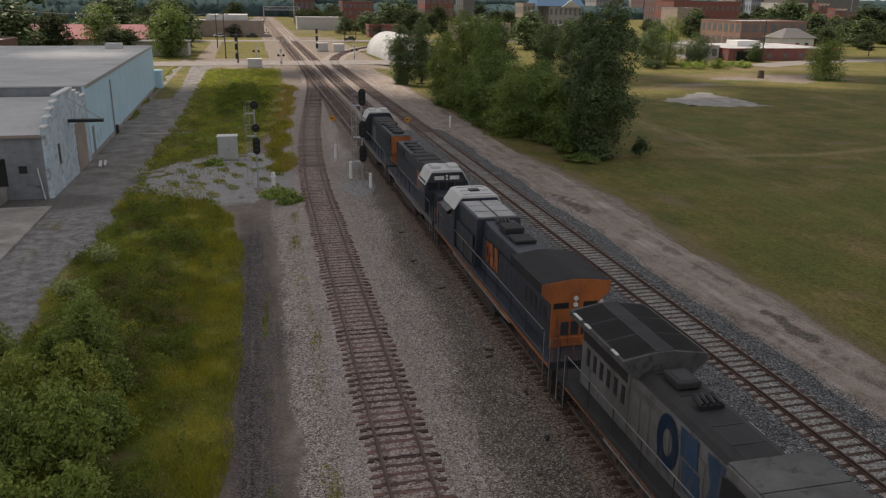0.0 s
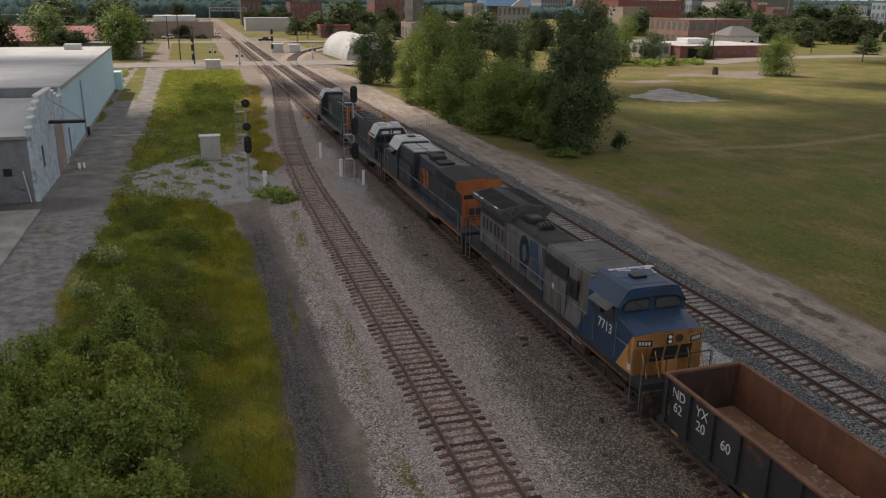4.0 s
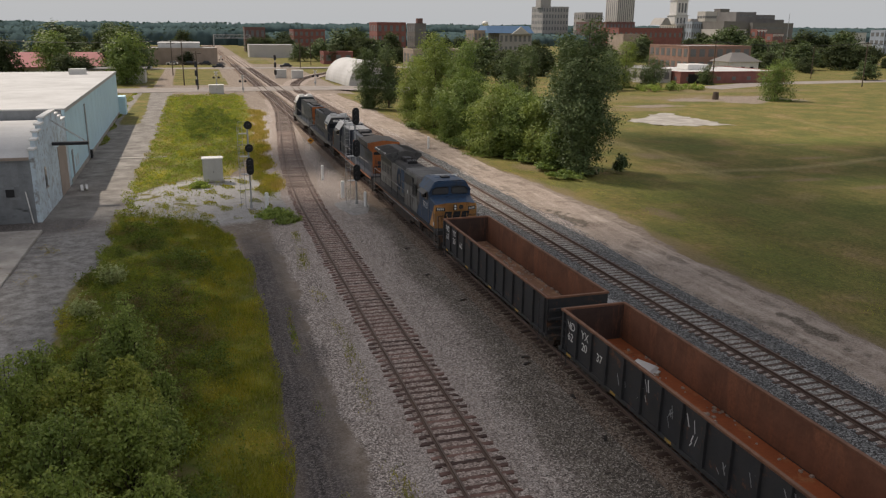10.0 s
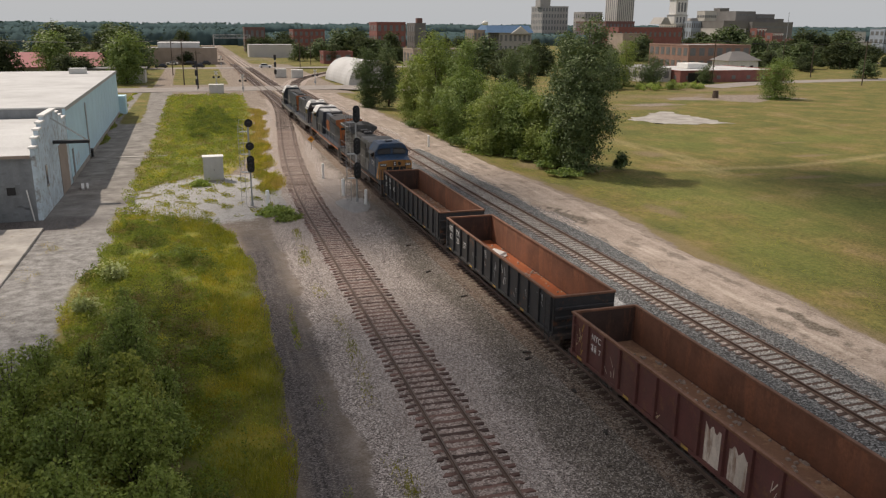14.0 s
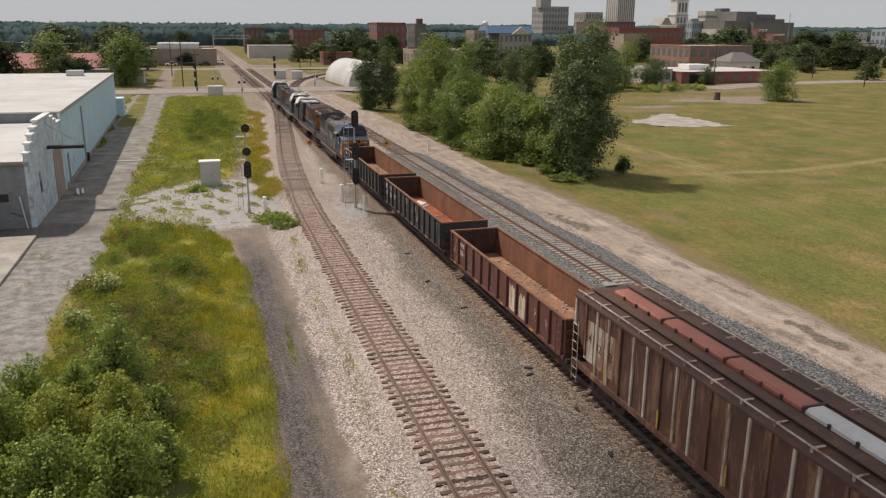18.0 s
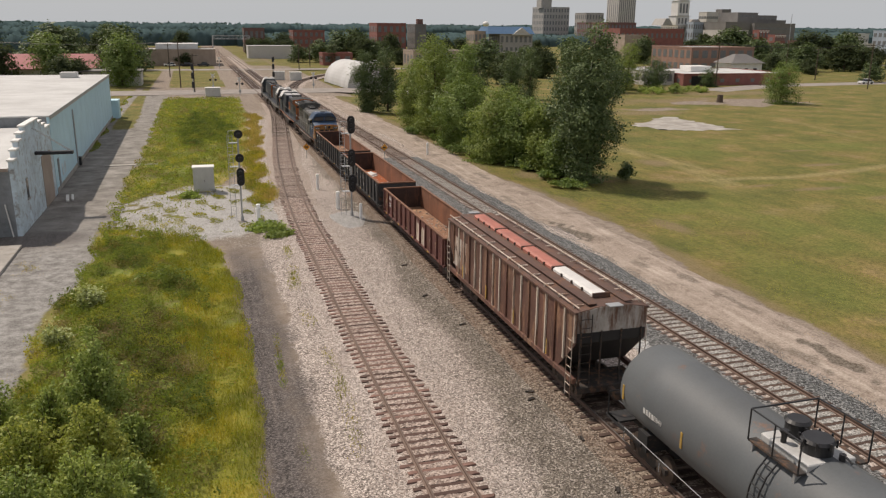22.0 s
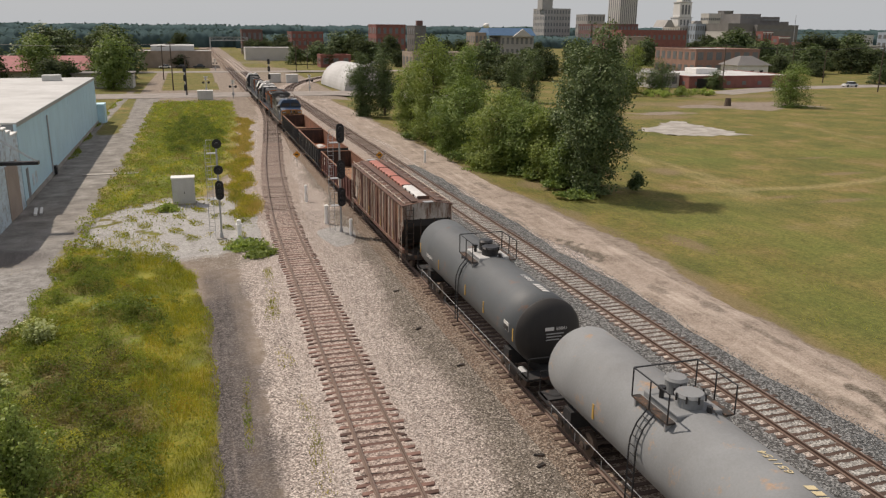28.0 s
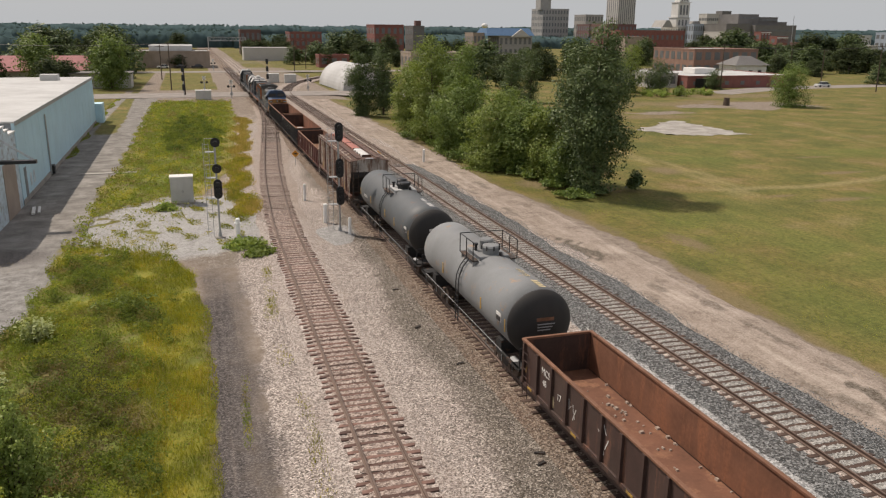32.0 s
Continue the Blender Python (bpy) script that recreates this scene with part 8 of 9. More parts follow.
def herbs(name, where, n, height, size, leaf, label, seed):
    """Leafy weeds in mounds of uneven height, with bare gaps between them."""
    rng = np.random.default_rng(seed)
    x0, x1, y0, y1, keep = where
    x, y = rng.uniform(x0, x1, n), rng.uniform(y0, y1, n)
    k = keep(x, y, rng.random(n))
    x, y = x[k], y[k]
    stand = 0.5 + 0.35 * np.sin(x * 1.1 + 0.9 * np.sin(y * 0.5)) * np.sin(y * 0.6 + 1 + 0.5 * np.sin(x)) + 0.3 * np.sin(x * 2.7 + y) * np.sin(y * 2.1 - x) + 0.2 * np.sin(x * 6 + 1) * np.sin(y * 5)
    z = height * np.clip(stand, 0.08, 1.3) * rng.random(len(x)) ** 0.6
    p = np.stack([x, y, z - 0.14], 1)
    d = np.stack([rng.normal(0, 0.6, len(x)), rng.normal(0, 0.6, len(x)), np.full(len(x), 0.4)], 1)
    return tagged(new(name, quads_mesh(name, leaf_quads(p, d, size, rng, 0.5), leaf)), label, "weeds", kind="stuff")


def strip_test(x, y, r):
    lo = np.interp(y, [0, 30, 49, 54, 72, 90, 106, 190], [-17.0, -16.1, -15.8, -15.3, -15.3, -15.0, -14.6, -14.8])
    hi = np.interp(y, [0, 22, 30, 42, 51, 61, 66, 82, 100, 150, 190], [-6.4, -6.2, -5.8, -5.7, -5.9, -7.3, -9.6, -6.0, -2.4, -0.2, 0.4])
    lump = np.sin(x * 0.9 + 1) * np.sin(y * 0.55) + 0.6 * np.sin(x * 2.1) * np.sin(y * 1.7 + 2)
    pad_in = np.hypot((x + 7.5) * 1.15, (y - 73) * 0.85) < 8.0
    return (x > lo + 0.4 * np.sin(y)) & (x < hi + np.where(y < 58, 0.12, 0.4) * np.sin(y * 0.8)) & (~pad_in | (r > 0.93)) & (lump + r * 1.2 > -0.15)


def dry_test(x, y, r):
    return strip_test(x, y, r) & (np.sin(x * 0.5 + y * 0.13) + np.sin(y * 0.31 + 1.0) + r > 1.15)


def lush_test(x, y, r):
    hi = np.interp(y, [0, 22, 30, 42, 51, 61, 66, 82, 100, 150, 190], [-6.7, -6.5, -6.1, -6.0, -6.2, -7.7, -10.2, -6.3, -2.5, -0.3, 0.3])
    return strip_test(x, y, r * 0.5 + 0.5) & ((x > hi - 2.4 - 1.5 * r + 0.5 * np.sin(y)) | (np.sin(x * 0.7 + 2) * np.sin(y * 0.45 + 1) + r > 1.05))


def herb_test(x, y, r):
    hi = np.interp(y, [0, 22, 30, 42, 51, 61, 66, 82, 100, 150, 190], [-8.8, -8.6, -8.2, -8.4, -9.0, -10.5, -12, -7.6, -3.8, -1.6, -1.0])
    return strip_test(x, y, r) & ((x < hi + 0.6 * np.sin(y * 0.9)) | (r > 0.9))


herbs("weeds", (-18.5, -5.5, 14, 64, herb_test), 240000, 0.85, 0.05, M["weed"], "tall green and brown weeds in the strip beside the cinder track", 1)
herbs("weeds", (-15.5, -8.0, 22, 52, lambda x, y, r: (((x + 11.6) / 2.7) ** 2 + ((y - 37) / 11) ** 2 + 0.35 * np.sin(x * 1.9 + y) * np.sin(y * 0.8) < 0.55 + 0.5 * r) & (np.sin(x * 1.3 + 1) * np.sin(y * 0.7) + r > 0.05)), 70000, 1.0, 0.045, M["weed_brown"], "brownish seeding weeds in the strip's middle", 31)
herbs("weeds", (-16.5, -7.6, 18, 62, lambda x, y, r: strip_test(x, y, r) & (np.sin(x * 0.9 + 0.4) * np.sin(y * 0.43 + 2) + 0.5 * np.sin(x * 2.0 + y * 0.9) + 0.35 * r > 0.55)), 100000, 1.25, 0.055, M["weed_dark"], "dark green bushy weeds in the strip", 44)
blades("weeds", (-18.5, -5.5, 14, 70, lush_test), 170000, 0.34, 0.011, M["weed_lush"], "bright yellow-green grass along the strip's edge", 7)
herbs("weeds", (-18.0, 1.0, 62, 184, herb_test), 150000, 0.75, 0.085, M["weed"], "green weeds between the lane and the siding", 2)
blades("weeds", (-18.0, 1.0, 76, 184, lush_test), 50000, 0.26, 0.024, M["weed_lush"], "bright green grass between the lane and the siding", 8)
blades("dry_weeds", (-18.0, -5.5, 14, 62, dry_test), 12000, 0.45, 0.012, M["weed_gold"], "dry golden weeds among the green", 3)
def margin_test(x, y, r):
    """A ragged belt along the siding, thinner toward its edges."""
    mid = np.interp(y, [74, 90, 110, 135, 150], [-2.6, -2.6, -1.2, 0.2, 1.2]) + 0.5 * np.sin(y * 0.5)
    return np.abs(x - mid) < 1.7 * r ** 0.6 * (0.75 + 0.35 * np.sin(y * 0.8) * np.sin(y * 0.23 + 1))


herbs("weeds", (-4.6, -0.3, 72, 104, lambda x, y, r: margin_test(x, y, r) & (x < -0.6 + 0.3 * np.sin(y))), 22000, 0.7, 0.07, M["weed_lush"], "bright green weeds behind the signal mast", 41)
herbs("weeds", (-13.0, -2.0, 108, 158, lambda x, y, r: ((x + 7.4) / 4.6) ** 2 + ((y - 132) / 24) ** 2 + 0.4 * np.sin(x * 1.1 + y * 0.3) * np.sin(y * 0.4) < 0.5 + 0.4 * r), 60000, 1.0, 0.1, M["weed_dark"], "dark green bushy weeds in the grass before the crossing", 42)
blades("grass", (-22.7, -20.4, 96, 192, lambda x, y, r: (x < np.interp(y, [96, 112, 150, 192], [-21.6, -20.7, -21.9, -22.2]) + 0.5 * np.sin(y * 0.4)) & (r > 0.2)), 26000, 0.25, 0.03, M["weed"], "dry grass along the foot of the shed wall", 43)
blades("dry_weeds", (-5.5, 3.0, 74, 150, margin_test), 70000, 0.55, 0.022, M["weed_gold"], "dry golden weeds along the siding", 4)
herbs("weeds", (-5.5, 3.0, 70, 150, margin_test), 9000, 0.5, 0.07, M["weed"], "green weeds along the siding", 14)
herbs("weeds", (-13.0, -3.0, 64, 82, lambda x, y, r: (np.sin(x * 1.7) * np.sin(y * 1.3 + 1) + 0.5 * np.sin(x * 3.1 + y) + 0.3 * r > 0.62)), 26000, 0.3, 0.05, M["weed_lush"], "tufts of weeds on the gravel pad", 15)
blades("weeds", (-12.0, -3.0, 64, 82, lambda x, y, r: (np.sin(x * 1.7) * np.sin(y * 1.3 + 1) + 0.5 * np.sin(x * 3.1 + y) > 0.72)), 8000, 0.22, 0.02, M["weed_lush"], "tufts of weeds on the gravel pad", 9)
blades("grass", (21.5, 34.0, 30, 150, lambda x, y, r: (x > np.interp(y, [30, 58, 72, 83, 112, 150], [23.6, 24.8, 24.2, 22.2, 23.2, 22.0]) + 0.6 * np.sin(y * 0.7)) & (r > 0.25)), 60000, 0.06, 0.012, M["weed"], "short grass at the field's edge", 5)
blades("dry_weeds", (21.6, 23.0, 24, 58, lambda x, y, r: (np.abs(x - 22.3 + 0.15 * np.sin(y)) < 0.3 * r) & (np.sin(y * 0.55 + 1.5) + 0.6 * np.sin(y * 1.7) + 0.6 * r > 0.95)), 9000, 0.09, 0.014, M["weed_gold"], "low dry grass tufts on the dirt road", 45)
blades("weeds", (-4.9, -4.2, 16, 44, lambda x, y, r: (np.abs(x + 4.55 + 0.1 * np.sin(y * 0.4)) < 0.22 * r) & (np.sin(y * 0.7) + np.sin(y * 0.31 + 2) + 1.6 * r > 1.2)), 7000, 0.14, 0.014, M["weed"], "sparse weeds down the middle of the cinder track", 52)
blades("weeds", (-3.2, -1.9, 18, 62, lambda x, y, r: (np.abs(x + 2.4 + 0.3 * np.sin(y * 0.3)) < 0.45 * r) & (np.sin(y * 0.9) + np.sin(y * 0.37 + 1) + 2 * r > 1.3)), 9000, 0.2, 0.016, M["weed_lush"], "sparse weeds at the ballast's foot", 6)

bm = bmesh.new()
mound_pts = [(3.7 + (1.5 + 0.3 * math.sin(3 * a)) * math.cos(a), 66.0 + (4.2 + 0.8 * math.sin(2 * a + 1)) * math.sin(a)) for a in (k * math.tau / 18 for k in range(18))]
low = [bm.verts.new((x, y, -0.2)) for x, y in mound_pts]
high = [bm.verts.new((3.7 + (x - 3.7) * 0.6, 66.0 + (y - 66.0) * 0.6, 0.02)) for x, y in mound_pts]
for i in range(18):
    bm.faces.new((low[i], low[(i + 1) % 18], high[(i + 1) % 18], high[i]))
bm.faces.new(high)
tagged(new("gravel_mound", mesh_of(done(bm), ballast_material("mound_gravel", [(0.12, 0.115, 0.11), (0.30, 0.29, 0.28), (0.55, 0.54, 0.52)], 0.0), "gravel_mound", True)), "low mound of grey gravel round the signal's foot", "gravel", kind="structure")


blades("dry_weeds", (-22.0, -16.2, 30, 66, lambda x, y, r: (np.sin(x * 1.3 + 0.4 * y) * np.sin(y * 0.5 + 1) + 0.5 * np.sin(x * 3.3) * np.sin(y * 2.1) + 0.5 * r > 0.95) & (x < -16.6 + 0.4 * np.sin(y)) & ~((x < -20.2) & (y > 45.8))), 16000, 0.1, 0.014, M["weed_gold"], "low dry tufts scattered over the gravel yard", 51)

# ---- loose stones of the ballast ----
def stones(label, n, material, seed, keep, x0, x1, y0, y1, size):
    rng = np.random.default_rng(seed)
    x, y = rng.uniform(x0, x1, n), y0 + (y1 - y0) * rng.random(n) ** 1.5
    k = keep(x, y, rng.random(n))
    x, y = x[k], y[k]
    z = ground_z(x, y) + 0.008
    for key in ("siding", "main", "east"):
        line = np.array(LINES[key])
        u = np.abs(x - np.interp(y, line[:, 1], line[:, 0])) / {"siding": 1.0, "main": 0.92, "east": 1.45}[key]
        bed = np.interp(u, [0.9, 1.3, 1.75, 2.6, 2.8], [-0.022, -0.034, -0.054, -0.164, -9])
        z = np.maximum(z, bed)
    p = np.stack([x, y, z], 1)
    return tagged(new("ballast_stones", quads_mesh("ballast_stones", leaf_quads(p, np.zeros((len(x), 3)), size, rng, 1.1), material)), label, "stones", kind="stuff")


def stone_material(name, tones):
    m, nt, b, tc = _base(name)
    rnd = nt.nodes.new("ShaderNodeNewGeometry").outputs["Random Per Island"]
    nt.links.new(_mix(nt, 0.25, _ramp(nt, rnd, [(0.0, tones[0]), (0.6, tones[1]), (1.0, tones[2])]), _ramp(nt, _noise(nt, 0.9, 4, 0.6, tc.outputs["Object"]), [(0.36, tones[0]), (0.64, tones[1])])), b.inputs["Base Color"])
    b.inputs["Roughness"].default_value = 0.9
    return m


def off_ties(x, y):
    """Between the siding's rails the ties stay clear of stones."""
    return (np.abs(x - np.interp(y, [p[1] for p in LINES["siding"]], [p[0] for p in LINES["siding"]])) > 1.35) & (np.abs(x - np.interp(y, [p[1] for p in LINES["main"]], [p[0] for p in LINES["main"]])) > 1.3)


def dark_side(x, y):
    return x > np.interp(y, [0, 20, 40, 60, 90], [2.9, 3.1, 3.7, 4.0, 4.6]) + 0.6 * np.sin(y * 0.5)


stones("pale loose stones of the siding's ballast", 120000, stone_material("pale_stone", [(0.2, 0.172, 0.155), (0.46, 0.41, 0.375), (0.84, 0.78, 0.72)]), 21, lambda x, y, r: off_ties(x, y) & (~dark_side(x, y) | (r > 0.9)) & (x > -3.0 + r), -3.4, 6.0, 12, 75, 0.025)
stones("brown stained stones beside the main track", 80000, stone_material("stained_stone", [(0.045, 0.039, 0.033), (0.2, 0.175, 0.148), (0.64, 0.58, 0.52)]), 22, lambda x, y, r: off_ties(x, y) & (dark_side(x, y) | (r > 0.93)), 2.5, 10.0, 12, 75, 0.025)
stones("blue-grey stones of the far track's ballast", 60000, stone_material("blue_stone", [(0.045, 0.05, 0.053), (0.15, 0.162, 0.168), (0.42, 0.44, 0.45)]), 23, lambda x, y, r: (np.abs(x - 16.2 + 0.0144 * (y - 30)) > 1.5) & (x > 13.4 + 0.4 * r), 12.4, 20.0, 22, 85, 0.03)


# ---- wires between the poles ----
def wire(a, b, sag, label="thin black overhead wire between poles"):
    w = thing("overhead_wire", label, "wire", group="overhead wires")
    bm = bmesh.new()
    pts = [Vector(a).lerp(Vector(b), i / 12) - Vector((0, 0, sag * 4 * (i / 12) * (1 - i / 12))) for i in range(13)]
    for p, q in zip(pts, pts[1:]):
        tube(bm, p, q, 0.025, 4, caps=False)
    part("cable", bm, M["black"], w)


for dx in (-1.1, 0.5, 1.1):
    wire((128 + dx, 195, 11.5), (165 + dx, 180, 11.5), 1.0)
    wire((165 + dx, 180, 11.5), (210 + dx, 172, 11.2), 1.2)
    wire((-12.2 + dx, 217, 11.0), (-70 + dx, 232, 11.5), 1.0)


# ---- the town beyond ----
def block(name, x0, x1, y, depth, h, material, label, rows=0, cols=0, roof="roof_grey", parapet=0.5, win=(0.5, 0.55), category="building", ground=0.0, side=True):
    """A town building: walls, parapet roof and built windows on the two sides that the line sees."""
    # x0 and x1 bound the building as seen from the line, near side and flank together
    flank_x = abs(x0) if x0 > 0 else abs(x1)
    if y > 230 and flank_x > 60:
        depth = min(depth, 0.4 * (x1 - x0) * y / flank_x)
        if x0 > 0:
            x0 = x0 * (y + depth) / y
        else:
            x1 = x1 * (y + depth) / y
    b = thing(name, label, category, pose(0, 0, 0), group="town buildings")
    boxed("wall", material, b, x0, x1, y, y + depth, -0.5, h)
    boxed("roof", M[roof], b, x0 + 0.4, x1 - 0.4, y + 0.4, y + depth - 0.4, h, h + 0.12)
    for d in ((x0 - 0.1, x1 + 0.1, y - 0.1, y + 0.35), (x0 - 0.1, x1 + 0.1, y + depth - 0.35, y + depth + 0.1), (x0 - 0.1, x0 + 0.35, y + 0.35, y + depth - 0.35), (x1 - 0.35, x1 + 0.1, y + 0.35, y + depth - 0.35)):
        boxed("parapet", material, b, *d, h, h + parapet)
    if rows:
        fh, cw = (h - ground) / rows, (x1 - x0) / cols
        bm = bmesh.new()
        box(bm, -cw * win[0] / 2, cw * win[0] / 2, -0.06, 0.05, 0, fh * win[1])
        front = mesh_of(done(bm), M["window_far"], "window")
        for r in range(rows):
            for k in range(cols):
                shared("window", front, b, pose(x0 + cw * (k + 0.5), y, ground + fh * (r + 0.25)))
        if side:
            n = max(1, int(depth / max(cw, 3.5)))
            dw = depth / n
            bm = bmesh.new()
            box(bm, -0.06, 0.05, -dw * win[0] / 2, dw * win[0] / 2, 0, fh * win[1])
            flank = mesh_of(done(bm), M["window_far"], "window")
            for r in range(rows):
                for k in range(n):
                    shared("window", flank, b, pose(x0, y + dw * (k + 0.5), ground + fh * (r + 0.25)))
    return b


def town():
    B = block
    # beyond the field
    low = B("building", 121, 156, 200, 30, 2.9, M["brick_red"], "long low red brick building with a white roof", 1, 7, "roof_white", 0.3, (0.25, 0.35))
    boxed("loading_door", M["black"], low, 123.5, 127.5, 199.9, 200.0, 0.0, 2.5)
    boxed("roof_unit", M["white_paint"], low, 131, 138, 212, 218, 3.0, 4.6, bevel=0.1)
    B("building", 112, 120.5, 204, 18, 3.6, M["stone_pale"], "low pale building beside the brick one", 1, 3, "roof_white", 0.2)
    B("building", 141, 181, 250, 26, 8.6, M["brick_orange"], "two-storey faded brick works with grey windows", 2, 7, "roof_grey", 0.5, (0.6, 0.6))
    house = thing("house", "white house with a pale hipped roof", "house")
    boxed("wall", M["white_paint"], house, 159.5, 171, 232, 241, -0.3, 4.4)
    boxed("roof", M["stone_dark"], house, 158.7, 171.8, 231.2, 241.8, 4.4, 7.2, top=(4.5, 4.6))
    for k in range(3):
        boxed("window", M["glass"], house, 161 + k * 3.4, 162.3 + k * 3.4, 231.95, 232.0, 1.2, 2.8)
    def shopfront(x0, x1, y, d, h, material, words, rows, cols, trim="white_paint"):
        """A brick street building with pale sills, lintels and a cornice."""
        b = B("building", x0, x1, y, d, h, M[material], words, rows, cols, "roof_grey", 0.5, (0.42, 0.5))
        face = [o for o in b.children if o.name.startswith("wall")][0].data.vertices
        xa, xb = min(v.co.x for v in face), max(v.co.x for v in face)
        boxed("cornice", M[trim], b, xa, xb, y - 0.4, y - 0.12, h - 0.35, h + 0.15)
        fh, cw = h / rows, (xb - xa) / cols
        for r in range(1, rows):
            for k in range(cols):
                u = xa + cw * (k + 0.5)
                boxed("lintel", M[trim], b, u - cw * 0.27, u + cw * 0.27, y - 0.12, y - 0.07, fh * (r + 0.76), fh * (r + 0.86))
        return b

    shopfront(307.9, 319.2, 420, 18, 14.3, "brick_red", "red brick building with white-trimmed windows", 3, 3)
    shopfront(303.1, 315.2, 400, 16, 11.8, "brick_red", "red brick commercial building with rows of white lintels", 3, 6)
    B("building", 318.7, 333, 402, 16, 8.6, M["brick_dark"], "low dark brick commercial building", 1, 4)
    B("building", 300.5, 307.6, 425, 18, 14.0, M["stone_pale"], "narrow pale stone building", 2, 2)
    B("building", 214, 238, 420, 22, 11.0, M["brick_tan"], "plain tan brick building", 0, 0)
    B("building", 241, 300, 480, 24, 14.6, M["brick_red"], "long low red brick building", 2, 13, "roof_grey", 0.4, (0.4, 0.4))
    B("building", 253, 287, 520, 24, 18.4, M["brick_dark"], "dark red brick building behind the trees", 3, 8)
    B("building", 308, 342, 470, 24, 14.0, M["stone_pale"], "plain pale concrete building", 0, 0)
    B("building", 383, 402.5, 430, 22, 12.8, M["roof_white"], "plain white town building", 2, 5, "roof_grey", 0.3, (0.3, 0.3))
    B("building", 400, 428, 424, 24, 14.6, M["clad_blue"], "pale blue and white building with large windows", 3, 7, "roof_grey", 0.4, (0.62, 0.5))
    B("building", 333, 352, 372, 14, 7.5, M["stone_pale"], "low white building at the end of the street", 1, 5)
    # the broad stepped concrete building, in dark bands
    cx = B("civic_centre", 368.6, 417, 560, 34, 20.0, M["stone_dark"], "broad stepped concrete building with dark window bands", 2, 5, "roof_grey", 0.5, (0.92, 0.16))
    boxed("east_wing", M["stone_dark"], cx, 411, 449, 555.5, 590, -0.5, 19.6)
    for k in range(3):
        boxed("window_band", M["window_far"], cx, 413, 448, 555.35, 555.5, 4.5 + 5.2 * k, 6.0 + 5.2 * k)
    boxed("upper_storey", M["stone_dark"], cx, 409, 428, 575, 598, 20.0, 28.0)
    boxed("upper_storey", M["stone_dark"], cx, 428, 447, 576, 598, 19.6, 26.0)
    boxed("upper_storey", M["stone_dark"], cx, 447, 457, 577, 596, 0, 22.4)
    for x0, x1, z in ((410, 427, 24.6), (429, 446, 23.0)):
        boxed("window_band", M["window_far"], cx, x0, x1, 574.85, 575.0, z, z + 1.4)
    B("building", 423, 443, 650, 26, 29.2, M["stone_pale"], "pale grey office building with a flat roof", 4, 6, "roof_grey", 0.5, (0.8, 0.3))
    B("building", 443.5, 459.5, 655, 24, 31.8, M["stone_dark"], "dark grey office block in town", 4, 4, "roof_grey", 0.5, (0.8, 0.3))
    B("building", 372, 389, 590, 18, 19.8, M["clad_blue"], "blue-grey clad office building in town", 3, 5)
    cth = B("courthouse", 358, 396, 604, 26, 17.6, M["stone_pale"], "pale stone courthouse with gables and a white clock tower", 3, 9)
    bm = bmesh.new()
    for u0, u1, top in ((359, 369, 23.0), (388, 396, 22.6)):
        prism(bm, [(u0, 17.5), (u1, 17.5), ((u0 + u1) / 2 + 1.5, top), ((u0 + u1) / 2 - 1.5, top)], "y", 604.5, 622)
    part("pavilion_roof", bm, M["stone_grey"], cth, "grey hipped pavilion roofs")
    for z0, z1, r in ((17.5, 25.0, 6.2), (25.4, 37.0, 5.4), (37.4, 42.0, 4.3)):
        boxed("tower_stage", M["tower_white"], cth, 379 - r, 379 + r, 606, 606 + 2 * r, z0, z1, bevel=0.4)
        boxed("tower_cornice", M["tower_white"], cth, 378.4 - r, 379.6 + r, 605.4, 606.6 + 2 * r, z1, z1 + 0.4)
    for k in range(3):
        boxed("tower_window", M["window_far"], cth, 375.2 + k * 2.9, 376.9 + k * 2.9, 605.9, 606.0, 27.5, 35.0)
        boxed("tower_window", M["window_far"], cth, 376.0 + k * 2.2, 377.2 + k * 2.2, 605.9, 606.0, 38.3, 41.2)
        boxed("tower_window", M["window_far"], cth, 374.6 + k * 3.2, 376.0 + k * 3.2, 605.9, 606.0, 19.0, 23.5)
    bm = bmesh.new()
    for z0, z1, r0, r1 in ((42.4, 44.5, 4.2, 3.9), (44.5, 47, 3.9, 2.4), (47, 49, 2.4, 0.9), (49, 55, 0.9, 0.5)):
        tube(bm, (379, 611, z0), (379, 611, z1), r0, 16, r1)
    part("dome", bm, M["tower_white"], cth, smooth=True)
    tw = B("office_tower", 358, 387.5, 700, 26, 52, M["stone_pale"], "tall pale office tower with dark window strips", 1, 9, "roof_grey", 0.6, (0.38, 0.96))
    bt = B("office_building", 284, 320, 700, 26, 32.5, M["stone_grey"], "grey office block with a central tower", 6, 9)
    boxed("tower", M["stone_grey"], bt, 292.5, 302.5, 701, 712, 32, 46)
    B("building", 328, 357, 704, 24, 28, M["stone_grey"], "plain grey stone office building", 4, 6)
    B("building", 300, 336, 640, 24, 19, M["brick_dark"], "dark red brick building", 3, 8)
    st = B("station", 142.5, 167.5, 420, 18, 11.5, M["stone_grey"], "brick hall with a blue roof and a gabled front", 2, 7)
    boxed("blue_roof", M["blue_roof"], st, 141.5, 168.5, 419, 439, 11.6, 15.4, top=(1.2, 5.0))
    bm = bmesh.new()
    prism(bm, [(155, 11.0), (166, 11.0), (160.5, 15.0)], "y", 418.2, 419.5)
    part("gable", bm, M["stone_pale"], st)
    B("building", 131, 142, 424, 16, 12.5, M["brick_tan"], "brick building beside the hall", 2, 3)
